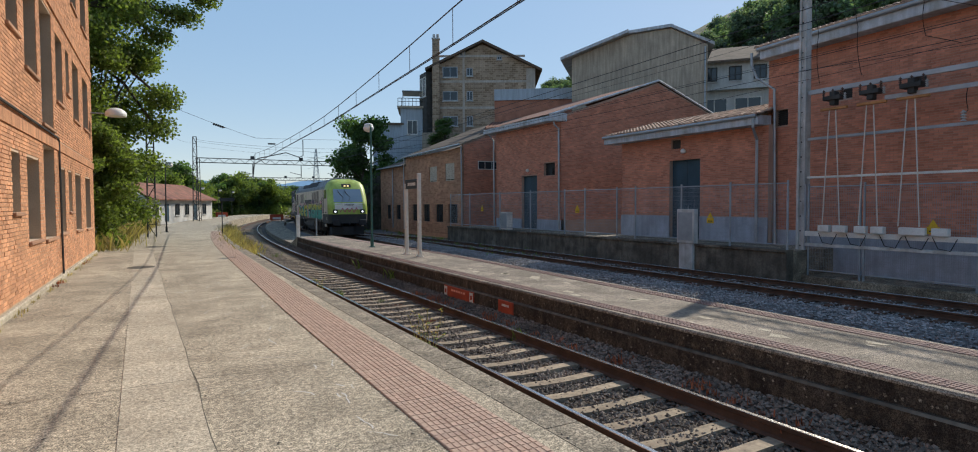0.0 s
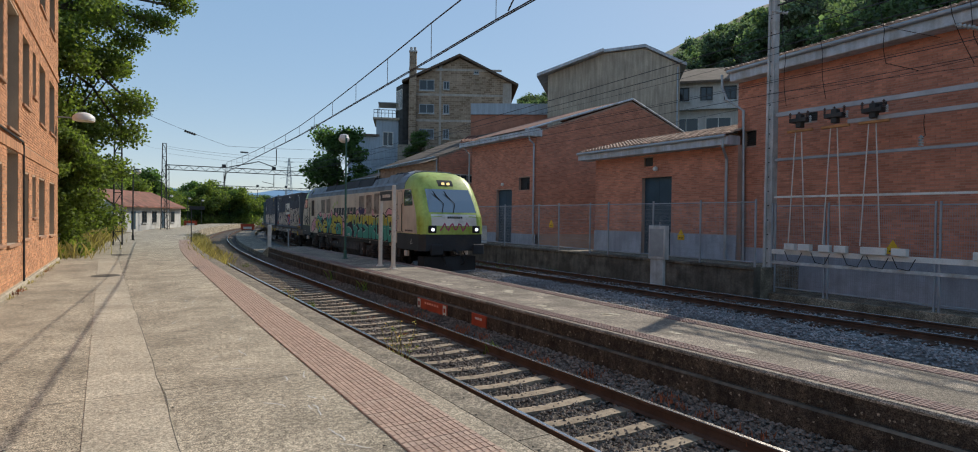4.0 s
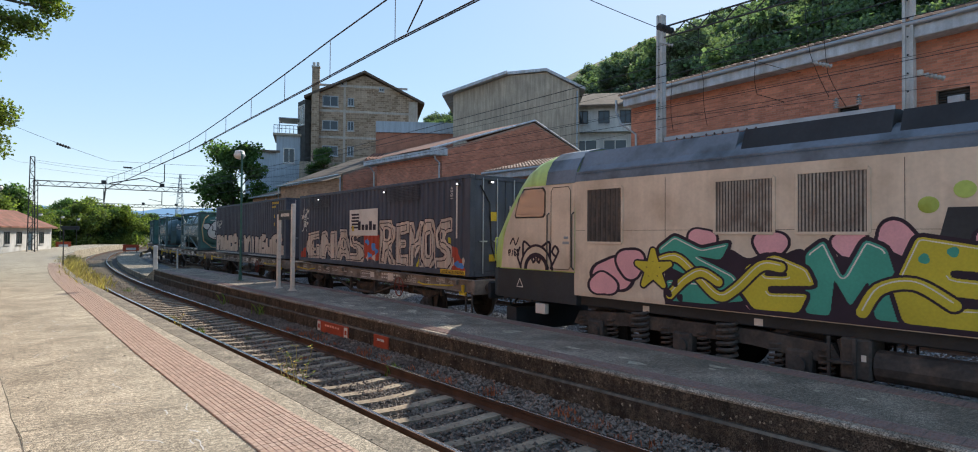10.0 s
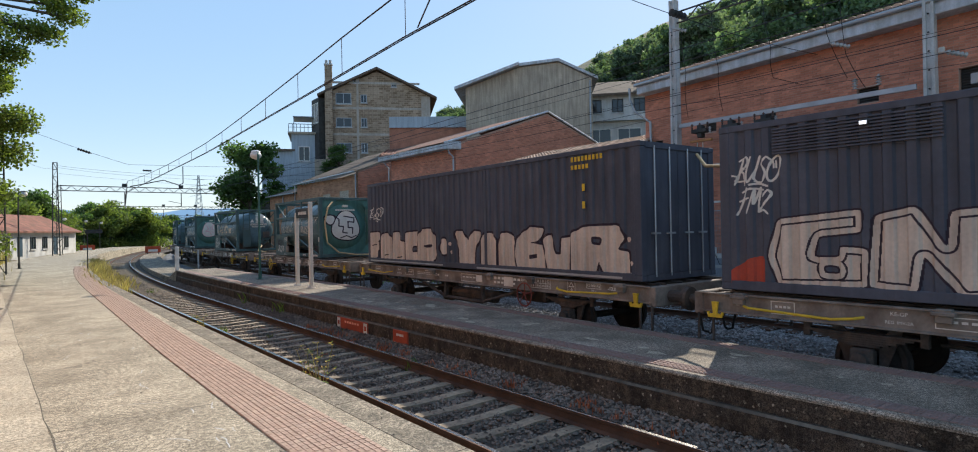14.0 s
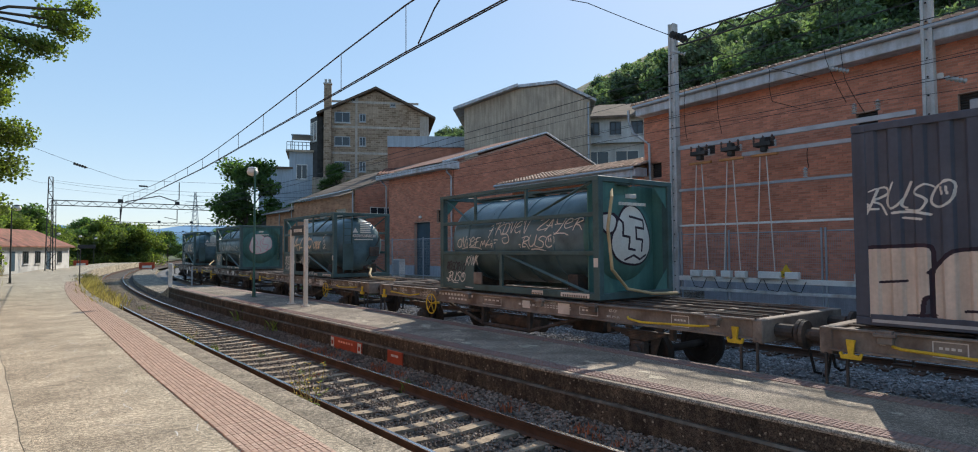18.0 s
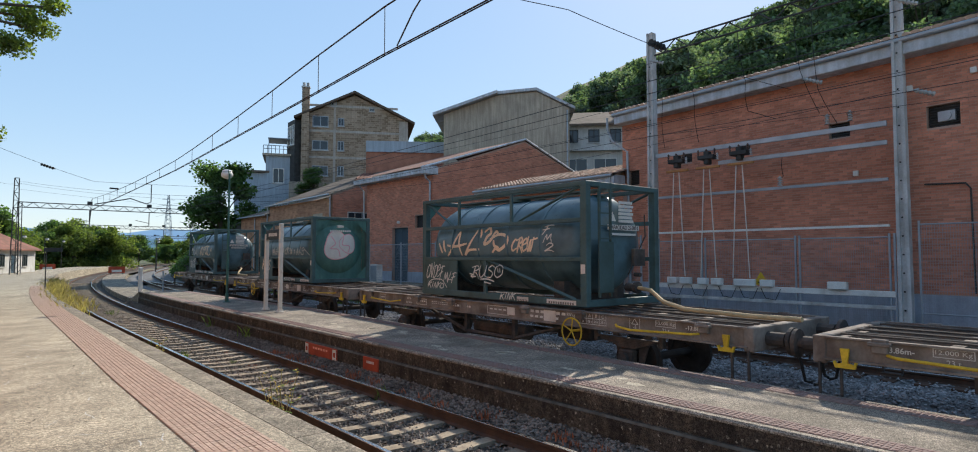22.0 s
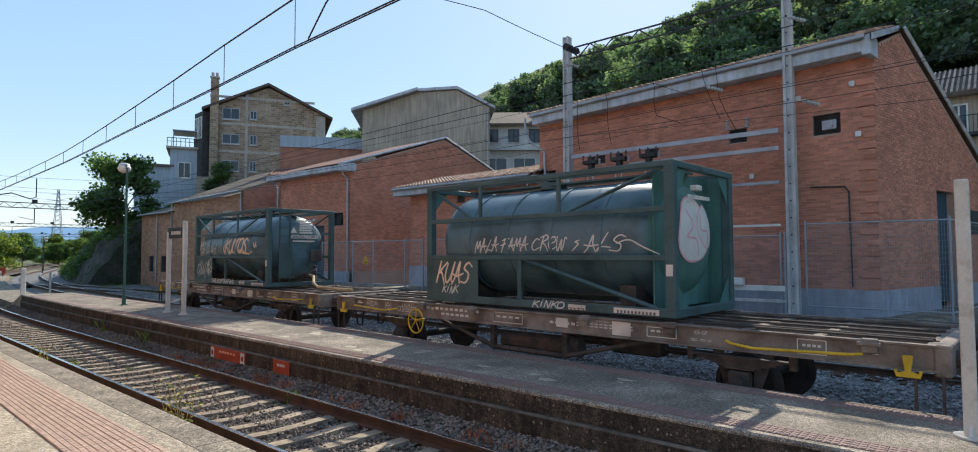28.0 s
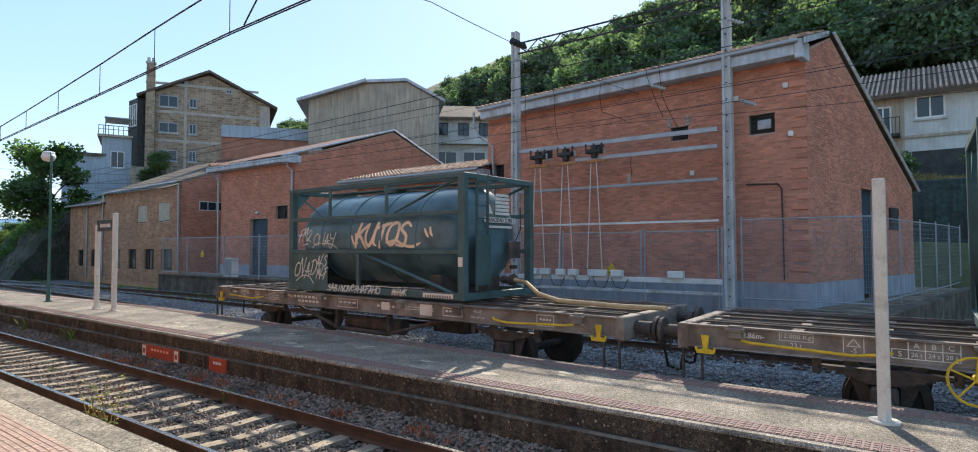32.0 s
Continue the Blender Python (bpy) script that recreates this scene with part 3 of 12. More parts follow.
def build_tracks():
    rng = random.Random(4)
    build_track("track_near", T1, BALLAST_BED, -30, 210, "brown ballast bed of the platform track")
    build_track("track_middle", 0.0, BED_GREY, -45, 210, "grey ballast bed of the goods train's track", way=goods)
    build_track("track_rear", T3, BED_GREY, -45, 66, "grey ballast bed beside the low wall", way=rear)
    build_sleepers(T1, -8.5, 70, 0.6, rng, "sleepers of the platform track", True)
    build_sleepers(0.0, -10, 60, 0.6, rng, "sleepers of the middle track", True, goods)
    build_sleepers(T3, -4, 60, 0.62, rng, "sleepers of the rear track", False, rear)
    ballast(T1, 1.62, -5.0, 46, 68000, BALLAST, 1, "ballast_stones", "dirty brown ballast stones between the sleepers", -0.803, 0.036, 0.045)
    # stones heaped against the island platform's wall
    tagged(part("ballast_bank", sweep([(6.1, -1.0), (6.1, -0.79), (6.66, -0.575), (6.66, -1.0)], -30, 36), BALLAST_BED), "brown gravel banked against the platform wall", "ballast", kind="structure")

    def bank(rng, n):
        y = 0.5 + 37 * rng.random(n) ** 1.6
        x = rng.uniform(6.09, 6.65, n)
        return np.stack([x + np.array([bend(v) for v in y]), y, -0.79 + (x - 6.1) * 0.384 + rng.uniform(-0.005, 0.03, n)], 1)
    me = stones(17000, bank, 0.036, 9)
    me.materials.append(BALLAST)
    tagged(new("ballast_stones", me), "dusty brown stones heaped along the platform wall", "ballast", kind="stuff")
    ballast(13.7, 4.6, -9, 50, 62000, BALLAST_GREY, 2, "ballast_stones", "clean grey ballast stones round the goods tracks", -0.82, 0.036, 0.09)
    tagged(part("ballast_bank", sweep([(1.55, -1.0), (1.55, -0.79), (2.0, -0.66), (3.0, -0.66), (3.5, -0.79), (3.5, -1.0)], -30, 60, way=goods), BED_GREY), "grey gravel heaped between the goods tracks", "ballast", kind="structure")

    def ridge(rng, n):
        y = -8 + 56 * rng.random(n) ** 1.3
        x = rng.uniform(1.5, 3.55, n)
        z = -0.66 - 0.26 * np.maximum(0, np.abs(x - 2.5) - 0.5)
        return np.stack([x + np.array([goods(v) for v in y]), y, z + rng.uniform(-0.005, 0.06, n)], 1)
    me = stones(30000, ridge, 0.038, 12)
    me.materials.append(BALLAST_GREY)
    tagged(new("ballast_stones", me), "clean grey stones heaped between the goods tracks", "ballast", kind="stuff")
    # fill between tracks
    tagged(part("ballast_shoulder", sweep([(9.3, -1.0), (9.3, -0.815), (18.2, -0.815), (18.2, -1.0)], -45, 210), BED_GREY), "grey gravel between the goods tracks", "ballast", kind="structure")


def build_platforms():
    # near platform: slab, kerb, tactile strip, worn lighter stripe
    slab = [(-2.45, -1.0), (-2.45, 0.0), (P1_EDGE - 0.35, 0.0), (P1_EDGE - 0.35, -1.0)]
    p = tagged(part("platform_near", sweep(slab, -30, 150), CONCRETE), "worn sandy concrete platform with stains and cracks", "platform", kind="structure")
    y = -6.0
    kerb = Mb().prism([(0, -1.0), (0, 0.004), (0.335, 0.004), (0.35, -0.012), (0.35, -1.0)], "y", 0.006, 1.994).mesh("kerb_stone", KERB)
    while y < 72:
        ob = new("kerb_stone", kerb)
        a = math.degrees(math.atan((bend(y + 2) - bend(y)) / 2))
        ob.matrix_basis = pose(P1_EDGE - 0.349 + bend(y), y, 0, 0, 0, -a)
        ob.parent = p
        y += 2.0
    # ribbed strip, tile by tile
    def strip_x(y):
        return 1.86 + bend(y) + 0.014 * max(0.0, y - 10.5)
    tile = Mb().box(0.002, 0.223, 0.003, 0.397, 0.0, 0.008)
    for k in range(4):
        for q in range(4):
            tile.box(0.008 + k * 0.0555, 0.045 + k * 0.0555, 0.006 + q * 0.098, 0.093 + q * 0.098, 0.008, 0.0135)
    tile = tile.mesh("tactile_tile", TACTILE)
    far = Mb()
    y, count = 1.6, 0
    while y < 46:
        for k in range(3):
            x = strip_x(y) + k * 0.225
            if count < 300:
                ob = new("tactile_tile", tile)
                ob.matrix_basis = pose(x, y, 0.003)
                ob.parent = p
                count += 1
            else:
                far.box(x, x + 0.221, y + 0.004, y + 0.396, 0.003, 0.012)
                for q in range(4):
                    far.box(x + 0.010 + q * 0.0515, x + 0.042 + q * 0.0515, y + 0.006, y + 0.394, 0.012, 0.020)
        y += 0.4
    for i in range(20):
        for k in range(3):
            x, y = strip_x(0.0) + k * 0.225, 1.2 - i * 0.4
            far.box(x, x + 0.221, y + 0.004, y + 0.396, 0.003, 0.012)
            for q in range(4):
                far.box(x + 0.010 + q * 0.0515, x + 0.042 + q * 0.0515, y + 0.006, y + 0.394, 0.012, 0.020)
    part("tactile_strip", far, TACTILE, p, "ribbed red-brown warning strip", kind="stuff", fix=False)
    # slab joints and the paler repair strip
    mb = Mb()
    mb.loft([[(a - 0.028 * y, y, z) for a, z in ((-0.19, 0.001), (0.47, 0.001), (0.47, 0.006), (-0.19, 0.006))] for y in (2.0, 28.0)])
    part("repair_strip", mb, CONCRETE_LIGHT, p, "paler repair strip in the concrete")
    mb = Mb()
    rng = random.Random(8)
    along = [(0.475 - 0.028 * (2.0 + i * 0.8) + rng.uniform(-0.02, 0.02), 2.0 + i * 0.8) for i in range(33)]
    for (x0, y0), (x1, y1) in zip(along, along[1:]):
        mb.add([(x0 - 0.005, y0, 0.0070), (x0 + 0.003, y0, 0.0070), (x1 + 0.003, y1, 0.0070), (x1 - 0.005, y1, 0.0070)], [(0, 1, 2, 3)])
    for k in range(16):
        y = 3.55 + k * 3.45
        pts = [(-2.3 + i * 0.405, y + rng.uniform(-0.03, 0.03)) for i in range(11)]
        for (x0, y0), (x1, y1) in zip(pts, pts[1:]):
            mb.add([(x0, y0 - 0.006, 0.0072), (x1, y1 - 0.006, 0.0072), (x1, y1 + 0.006, 0.0072), (x0, y0 + 0.006, 0.0072)], [(0, 1, 2, 3)])
    part("crack", mb, OLD_WALL, p, "dark joints and cracks in the slab", fix=False)
    sc = Mb()
    for k in range(46):
        x, y, a = rng.uniform(0.3, 1.75), 3.2 + rng.random() ** 1.5 * 13, rng.choice((rng.uniform(1.2, 1.8), rng.uniform(0.3, 2.8)))
        for i in range(rng.randint(2, 6)):
            x2, y2 = x + 0.07 * math.cos(a), y + 0.07 * math.sin(a)
            w = rng.uniform(0.006, 0.014)
            sc.add([(x, y, 0.0035), (x2, y2, 0.0035), (x2 + w, y2 + w * 0.4, 0.0035), (x + w, y + w * 0.4, 0.0035)], [(0, 1, 2, 3)])
            x, y, a = x2, y2, a + rng.uniform(-0.4, 0.4)
    part("scratch", sc, WHITEWALL, p, "pale scratches in the worn concrete", kind="stuff", fix=False)
    lt = Mb()
    for k in range(150):
        x, y, s = rng.uniform(-2.2, 3.0), 3.0 + rng.random() ** 1.4 * 22, rng.uniform(0.006, 0.022)
        a0 = rng.uniform(0, 6)
        lt.add([(x + s * math.cos(a0 + q * 1.256) * rng.uniform(0.5, 1.3), y + s * math.sin(a0 + q * 1.256) * rng.uniform(0.5, 1.3), 0.008) for q in range(5)] + [(x, y, 0.008 + s * 0.5)], [(0, 1, 5), (1, 2, 5), (2, 3, 5), (3, 4, 5), (4, 0, 5)])
    part("litter", lt, OLD_WALL, p, "dark dry leaf crumbs", kind="stuff", fix=False)
    mb = Mb()
    for x, y, rx, ry in ((-0.55, 20.6, 0.38, 0.5), (-0.25, 30.5, 0.4, 0.55)):
        mb.add([(x + rx * math.cos(k * 0.524), y + ry * math.sin(k * 0.524), 0.009) for k in range(12)], [tuple(range(12))])
    part("manhole_cover", mb, OLD_WALL, p, "dark iron manhole covers", fix=False)

    # island platform: stained retaining wall with a low lip, slab, edge strips
    def far(y):
        return island_far(y) - bend(y)

    def body(y):
        return [(P2_NEAR + 0.012, -1.0), (P2_NEAR + 0.012, -0.045), (far(y) - 0.1, -0.045), (far(y) - 0.1, -1.0)]

    def slab_top(y):
        return [(P2_NEAR, -0.05), (P2_NEAR, -0.025), (P2_NEAR + 0.025, 0.0), (far(y) - 0.02, 0.0), (far(y), -0.02), (far(y), -0.05)]
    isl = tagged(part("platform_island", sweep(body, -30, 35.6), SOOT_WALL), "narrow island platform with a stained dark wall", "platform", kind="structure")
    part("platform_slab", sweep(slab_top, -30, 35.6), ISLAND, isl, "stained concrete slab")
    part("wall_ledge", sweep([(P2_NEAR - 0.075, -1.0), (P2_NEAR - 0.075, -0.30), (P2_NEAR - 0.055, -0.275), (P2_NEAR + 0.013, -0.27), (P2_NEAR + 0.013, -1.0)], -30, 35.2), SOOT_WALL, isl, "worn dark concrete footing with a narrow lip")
    rl = random.Random(31)
    lip, lich = Mb(), Mb()
    y = -3.0
    while y < 34:
        d = rl.uniform(0.3, 1.1)
        w = rl.uniform(0.006, 0.02)
        b0, b1 = bend(y), bend(y + d)
        x0 = P2_NEAR - 0.078
        lip.add([(x0 + b0, y, -0.30), (x0 + b1, y + d, -0.30), (x0 + 0.022 + b1, y + d, -0.2735), (x0 + 0.022 + b0, y, -0.2735), (x0 + 0.022 + w + b0, y, -0.2695), (x0 + 0.022 + w + b1, y + d, -0.2695)], [(0, 1, 2, 3), (3, 2, 5, 4)])
        y += d
    part("lip_edge", lip, OLD_WALL, isl, "worn pale edge of the footing", fix=False)
    for k in range(420):
        y, z, r0 = rl.uniform(-2, 20), rl.choice((rl.uniform(-0.26, -0.06), rl.uniform(-0.55, -0.31))), rl.uniform(0.006, 0.022)
        x = P2_NEAR + (0.009 if z > -0.27 else -0.078) + bend(y)
        lich.add([(x, y + r0 * rl.uniform(0.5, 1.2) * math.cos(q * 1.047), z + r0 * rl.uniform(0.5, 1.2) * math.sin(q * 1.047)) for q in range(6)], [tuple(range(6))])
    part("lichen", lich, KERB, isl, "pale lichen spots on the wall", kind="stuff", fix=False)
    strip, count = Mb(), 0
    itile = Mb().box(0.0, 0.30, 0.004, 0.296, 0.001, 0.008)
    for q in range(4):
        for u in range(4):
            itile.box(0.012 + u * 0.073, 0.062 + u * 0.073, 0.016 + q * 0.073, 0.064 + q * 0.073, 0.008, 0.014)
    itile = itile.mesh("edge_tile", TACTILE_D)
    y = -6.0
    while y < 34:
        for x0 in (P2_NEAR + 0.12, far(y) - 0.42):
            if -2.0 < y < 24 and count < 300:
                ob = new("edge_tile", itile)
                ob.matrix_basis = pose(x0 + bend(y), y, 0)
                ob.parent = isl
                count += 1
            else:
                strip.box(x0 + bend(y), x0 + 0.30 + bend(y), y + 0.004, y + 0.296, 0.001, 0.008)
        y += 0.3
    part("tactile_strip", strip, TACTILE_D, isl, "ribbed red-brown strips along both edges", kind="stuff", fix=False)
    rg = random.Random(21)
    pt = Mb()
    for k in range(24):
        x, y, s0 = rg.uniform(P2_NEAR + 0.6, 8.3), rg.uniform(-3, 16), rg.uniform(0.03, 0.14)
        n = rg.randint(6, 9)
        pt.add([(x + s0 * rg.uniform(0.5, 1.3) * math.cos(6.283 * q / n), y + 1.6 * s0 * rg.uniform(0.5, 1.3) * math.sin(6.283 * q / n), 0.0035) for q in range(n)] + [(x, y, 0.0035)], [(q, (q + 1) % n, n) for q in range(n)])
    part("worn_patch", pt, CONCRETE_LIGHT, isl, "pale chipped patches in the slab", kind="stuff", fix=False)
    # ramp at the far end, then the boarded crossing and the low path beyond
    y0, y1 = 35.6, 38.2
    b0, b1 = bend(y0), bend(y1)
    mb = Mb()
    f0, f1 = island_far(y0), island_far(y1)
    mb.add([(P2_NEAR + b0, y0, -1), (f0, y0, -1), (f1, y1, -1), (P2_NEAR + b1, y1, -1), (P2_NEAR + b0, y0, 0), (f0, y0, 0), (f1, y1, -0.55), (P2_NEAR + b1, y1, -0.55)],
           [(0, 3, 2, 1), (4, 5, 6, 7), (0, 1, 5, 4), (1, 2, 6, 5), (2, 3, 7, 6), (3, 0, 4, 7)])
    part("ramp", mb, CONCRETE, isl, "short concrete end ramp")
    tagged(part("path_low", sweep([(P2_NEAR, -1), (P2_NEAR, -0.5), (8.75, -0.5), (8.75, -1)], 38.4, 90), KERB), "low dark path between the tracks", "path", kind="structure")


build_ground()
build_tracks()
build_platforms()


import collections
# ---- brick walls, laid brick by brick ----
def brick_quads(u0, u1, z0, z1, holes, length=0.25, height=0.062, joint=0.012, seed=1, slope=None):
    """Course by course rectangles (ua, ub, za, zb) that leave the holes and the roof slope free."""
    rng = random.Random(seed)
    out, z, row = [], z0, 0
    while z + height * 0.6 < z1:
        zb = min(z + height, z1)
        spans = [(u0, u1)]
        for a, b, c, d in holes:
            if z < d - 0.01 and zb > c + 0.01:
                nxt = []
                for p, q in spans:
                    if b <= p or a >= q:
                        nxt.append((p, q))
                    else:
                        nxt += [(p, a)] if a > p else []
                        nxt += [(b, q)] if b < q else []
                spans = nxt
        for p, q in spans:
            if slope:
                while p < q and slope(p) < zb:
                    p += 0.1
                while q > p and slope(q) < zb:
                    q -= 0.1
            u = p - (length / 2 if row % 2 else 0.0)
            while u < q - 0.02:
                a, b = max(u, p), min(u + length, q)
                if b - a > 0.03:
                    out.append((a + joint / 2, b - joint / 2, z + joint / 2, zb - joint / 2))
                u += length
        z += height
        row += 1
    return out


def bricks_mesh(name, quads, to_world, depth, material, seed=1):
    """Bricks proud of the joints: front and four sides each. to_world(u, z, out) gives the place."""
    rng = random.Random(seed)
    vs, fs = [], []
    for a, b, c, d in quads:
        o = len(vs)
        e = depth * rng.uniform(0.7, 1.2)
        vs += [to_world(a, c, 0), to_world(b, c, 0), to_world(b, d, 0), to_world(a, d, 0), to_world(a, c, e), to_world(b, c, e), to_world(b, d, e), to_world(a, d, e)]
        fs += [(o + 4, o + 5, o + 6, o + 7), (o, o + 1, o + 5, o + 4), (o + 1, o + 2, o + 6, o + 5), (o + 2, o + 3, o + 7, o + 6), (o + 3, o, o + 4, o + 7)]
    me = bpy.data.meshes.new(name)
    me.from_pydata(vs, [], fs)
    me.materials.append(material)
    return me


def wall_with_holes(u0, u1, z0, z1, holes, to_world, thick):
    """A solid wall cut by rectangular openings: a grid of cells with the openings left out."""
    us = sorted({u0, u1, *[v for h in holes for v in h[:2] if u0 < v < u1]})
    zs = sorted({z0, z1, *[v for h in holes for v in h[2:] if z0 < v < z1]})
    mb = Mb()
    for a, b in zip(us, us[1:]):
        for c, d in zip(zs, zs[1:]):
            mu, mz = (a + b) / 2, (c + d) / 2
            if any(h[0] < mu < h[1] and h[2] < mz < h[3] for h in holes):
                continue
            pts = [to_world(u, z, o) for o in (0, -thick) for u, z in ((a, c), (b, c), (b, d), (a, d))]
            mb.add(pts, [(0, 1, 2, 3), (7, 6, 5, 4), (0, 4, 5, 1), (1, 5, 6, 2), (2, 6, 7, 3), (3, 7, 4, 0)])
    # weld the cells and drop the faces between them
    key, vs, ids = {}, [], []
    for p in mb.v:
        k = tuple(round(c, 4) for c in p)
        if k not in key:
            key[k] = len(vs)
            vs.append(p)
        ids.append(key[k])
    fs = [tuple(ids[i] for i in f) for f in mb.f]
    seen = collections.Counter(tuple(sorted(f)) for f in fs)
    mb.v, mb.f = vs, [f for f in fs if seen[tuple(sorted(f))] == 1]
    return mb


def put_bricks(parent, quads, to_world, depth, material, seed, label, singles=0, key=None):
    if singles:
        quads = sorted(quads, key=key)
        near, quads = quads[:singles], quads[singles:]
        shared = {}
        for a, b, c, d in near:
            k = (round(b - a, 2), round(d - c, 3))
            if k not in shared:
                shared[k] = bricks_mesh("brick", [(0, b - a, 0, d - c)], lambda u, z, o: tuple(Vector(to_world(u, z, o)) - Vector(to_world(0, 0, 0))), depth, material)
            ob = new("brick", shared[k])
            ob.location = to_world(a, c, 0)
            ob.parent = parent
    ob = new("brickwork", bricks_mesh("brickwork", quads, to_world, depth, material, seed))
    ob.parent = parent
    tagged(ob, label, kind="stuff")


def roof_tiles(name, parent, x0, z0, x1, z1, y0, y1, material, pitch=0.21, rows=None, singles=0):
    """Barrel tiles in overlapping rows up a slope from (x0, z0) to (x1, z1), along y."""
    run = math.hypot(x1 - x0, z1 - z0)
    rows = rows or int(run / 0.36)
    dx, dz = (x1 - x0) / run, (z1 - z0) / run
    seg = [math.pi * k / 5 for k in range(6)]
    r = pitch * 0.52

    def tile(lift=0.0):
        vs, fs = [], []
        for a, s in ((0.0, 1.0), (0.40, 0.8)):
            for th in seg:
                h = r * s * math.sin(th) * 0.8 + (0.03 if a == 0 else 0.0)
                vs.append((a * dx - h * dz, -r * s * math.cos(th), a * dz + h * dx))
        for i in range(5):
            fs.append((i, i + 1, i + 7, i + 6))
        fs.append((0, 5, 4, 3, 2, 1))
        return vs, fs

    vs0, fs0 = tile()
    mb = Mb()
    rng = random.Random(3)
    n = int((y1 - y0) / pitch)
    shared = None
    made = 0
    for j in range(rows):
        for i in range(n):
            c = (x0 + dx * run * j / rows, y0 + (i + 0.5) * pitch, z0 + dz * run * j / rows + rng.uniform(0, 0.012))
            if made < singles:
                if shared is None:
                    m = Mb().add(vs0, fs0)
                    shared = m.mesh("roof_tile", material, fix=False)
                ob = new("roof_tile", shared)
                ob.location = c
                ob.parent = parent
                made += 1
            else:
                mb.add([(c[0] + p[0], c[1] + p[1], c[2] + p[2]) for p in vs0], fs0)
    if mb.v:
        part(name, mb, material, parent, "overlapping terracotta barrel tiles", fix=False, kind="stuff")


def window_unit(parent, u0, u1, z0, z1, to_world, back, frame_mat, bars=1, name="window", shutter=0.0):
    """A framed pane set back in its opening, with a sill."""
    w = new(name)
    w.parent = parent
    mb = Mb()
    t = 0.05

    def bx(mb, a, b, c, d, o0, o1):
        pts = [to_world(u, z, o) for o in (o0, o1) for u, z in ((a, c), (b, c), (b, d), (a, d))]
        mb.add(pts, [(0, 1, 2, 3), (7, 6, 5, 4), (0, 4, 5, 1), (1, 5, 6, 2), (2, 6, 7, 3), (3, 7, 4, 0)])
    for a, b, c, d in ((u0, u0 + t, z0, z1), (u1 - t, u1, z0, z1), (u0 + t, u1 - t, z0, z0 + t), (u0 + t, u1 - t, z1 - t, z1)):
        bx(mb, a, b, c, d, -back - 0.05, -back)
    for k in range(bars):
        u = u0 + (u1 - u0) * (k + 1) / (bars + 1)
        bx(mb, u - 0.02, u + 0.02, z0 + t, z1 - t, -back - 0.045, -back - 0.005)
    part("window_frame", mb, frame_mat, w)
    mb = Mb()
    bx(mb, u0 + t, u1 - t, z0 + t, z1 - t, -back - 0.035, -back - 0.025)
    part("pane", mb, DARKGLASS, w)
    if shutter:
        mb = Mb()
        zb = z1 - (z1 - z0) * shutter
        k = zb
        while k < z1 - 0.02:
            bx(mb, u0 + 0.02, u1 - 0.02, k, min(k + 0.055, z1 - 0.01), -back + 0.005, -back + 0.02)
            k += 0.062
        part("roller_shutter", mb, SHUTTER, w, "cream roller shutter", kind="stuff")
    return w


YARD = 0.27
FX = 20.4


def fx(u, z, o):
    return (FX - o, u, z)


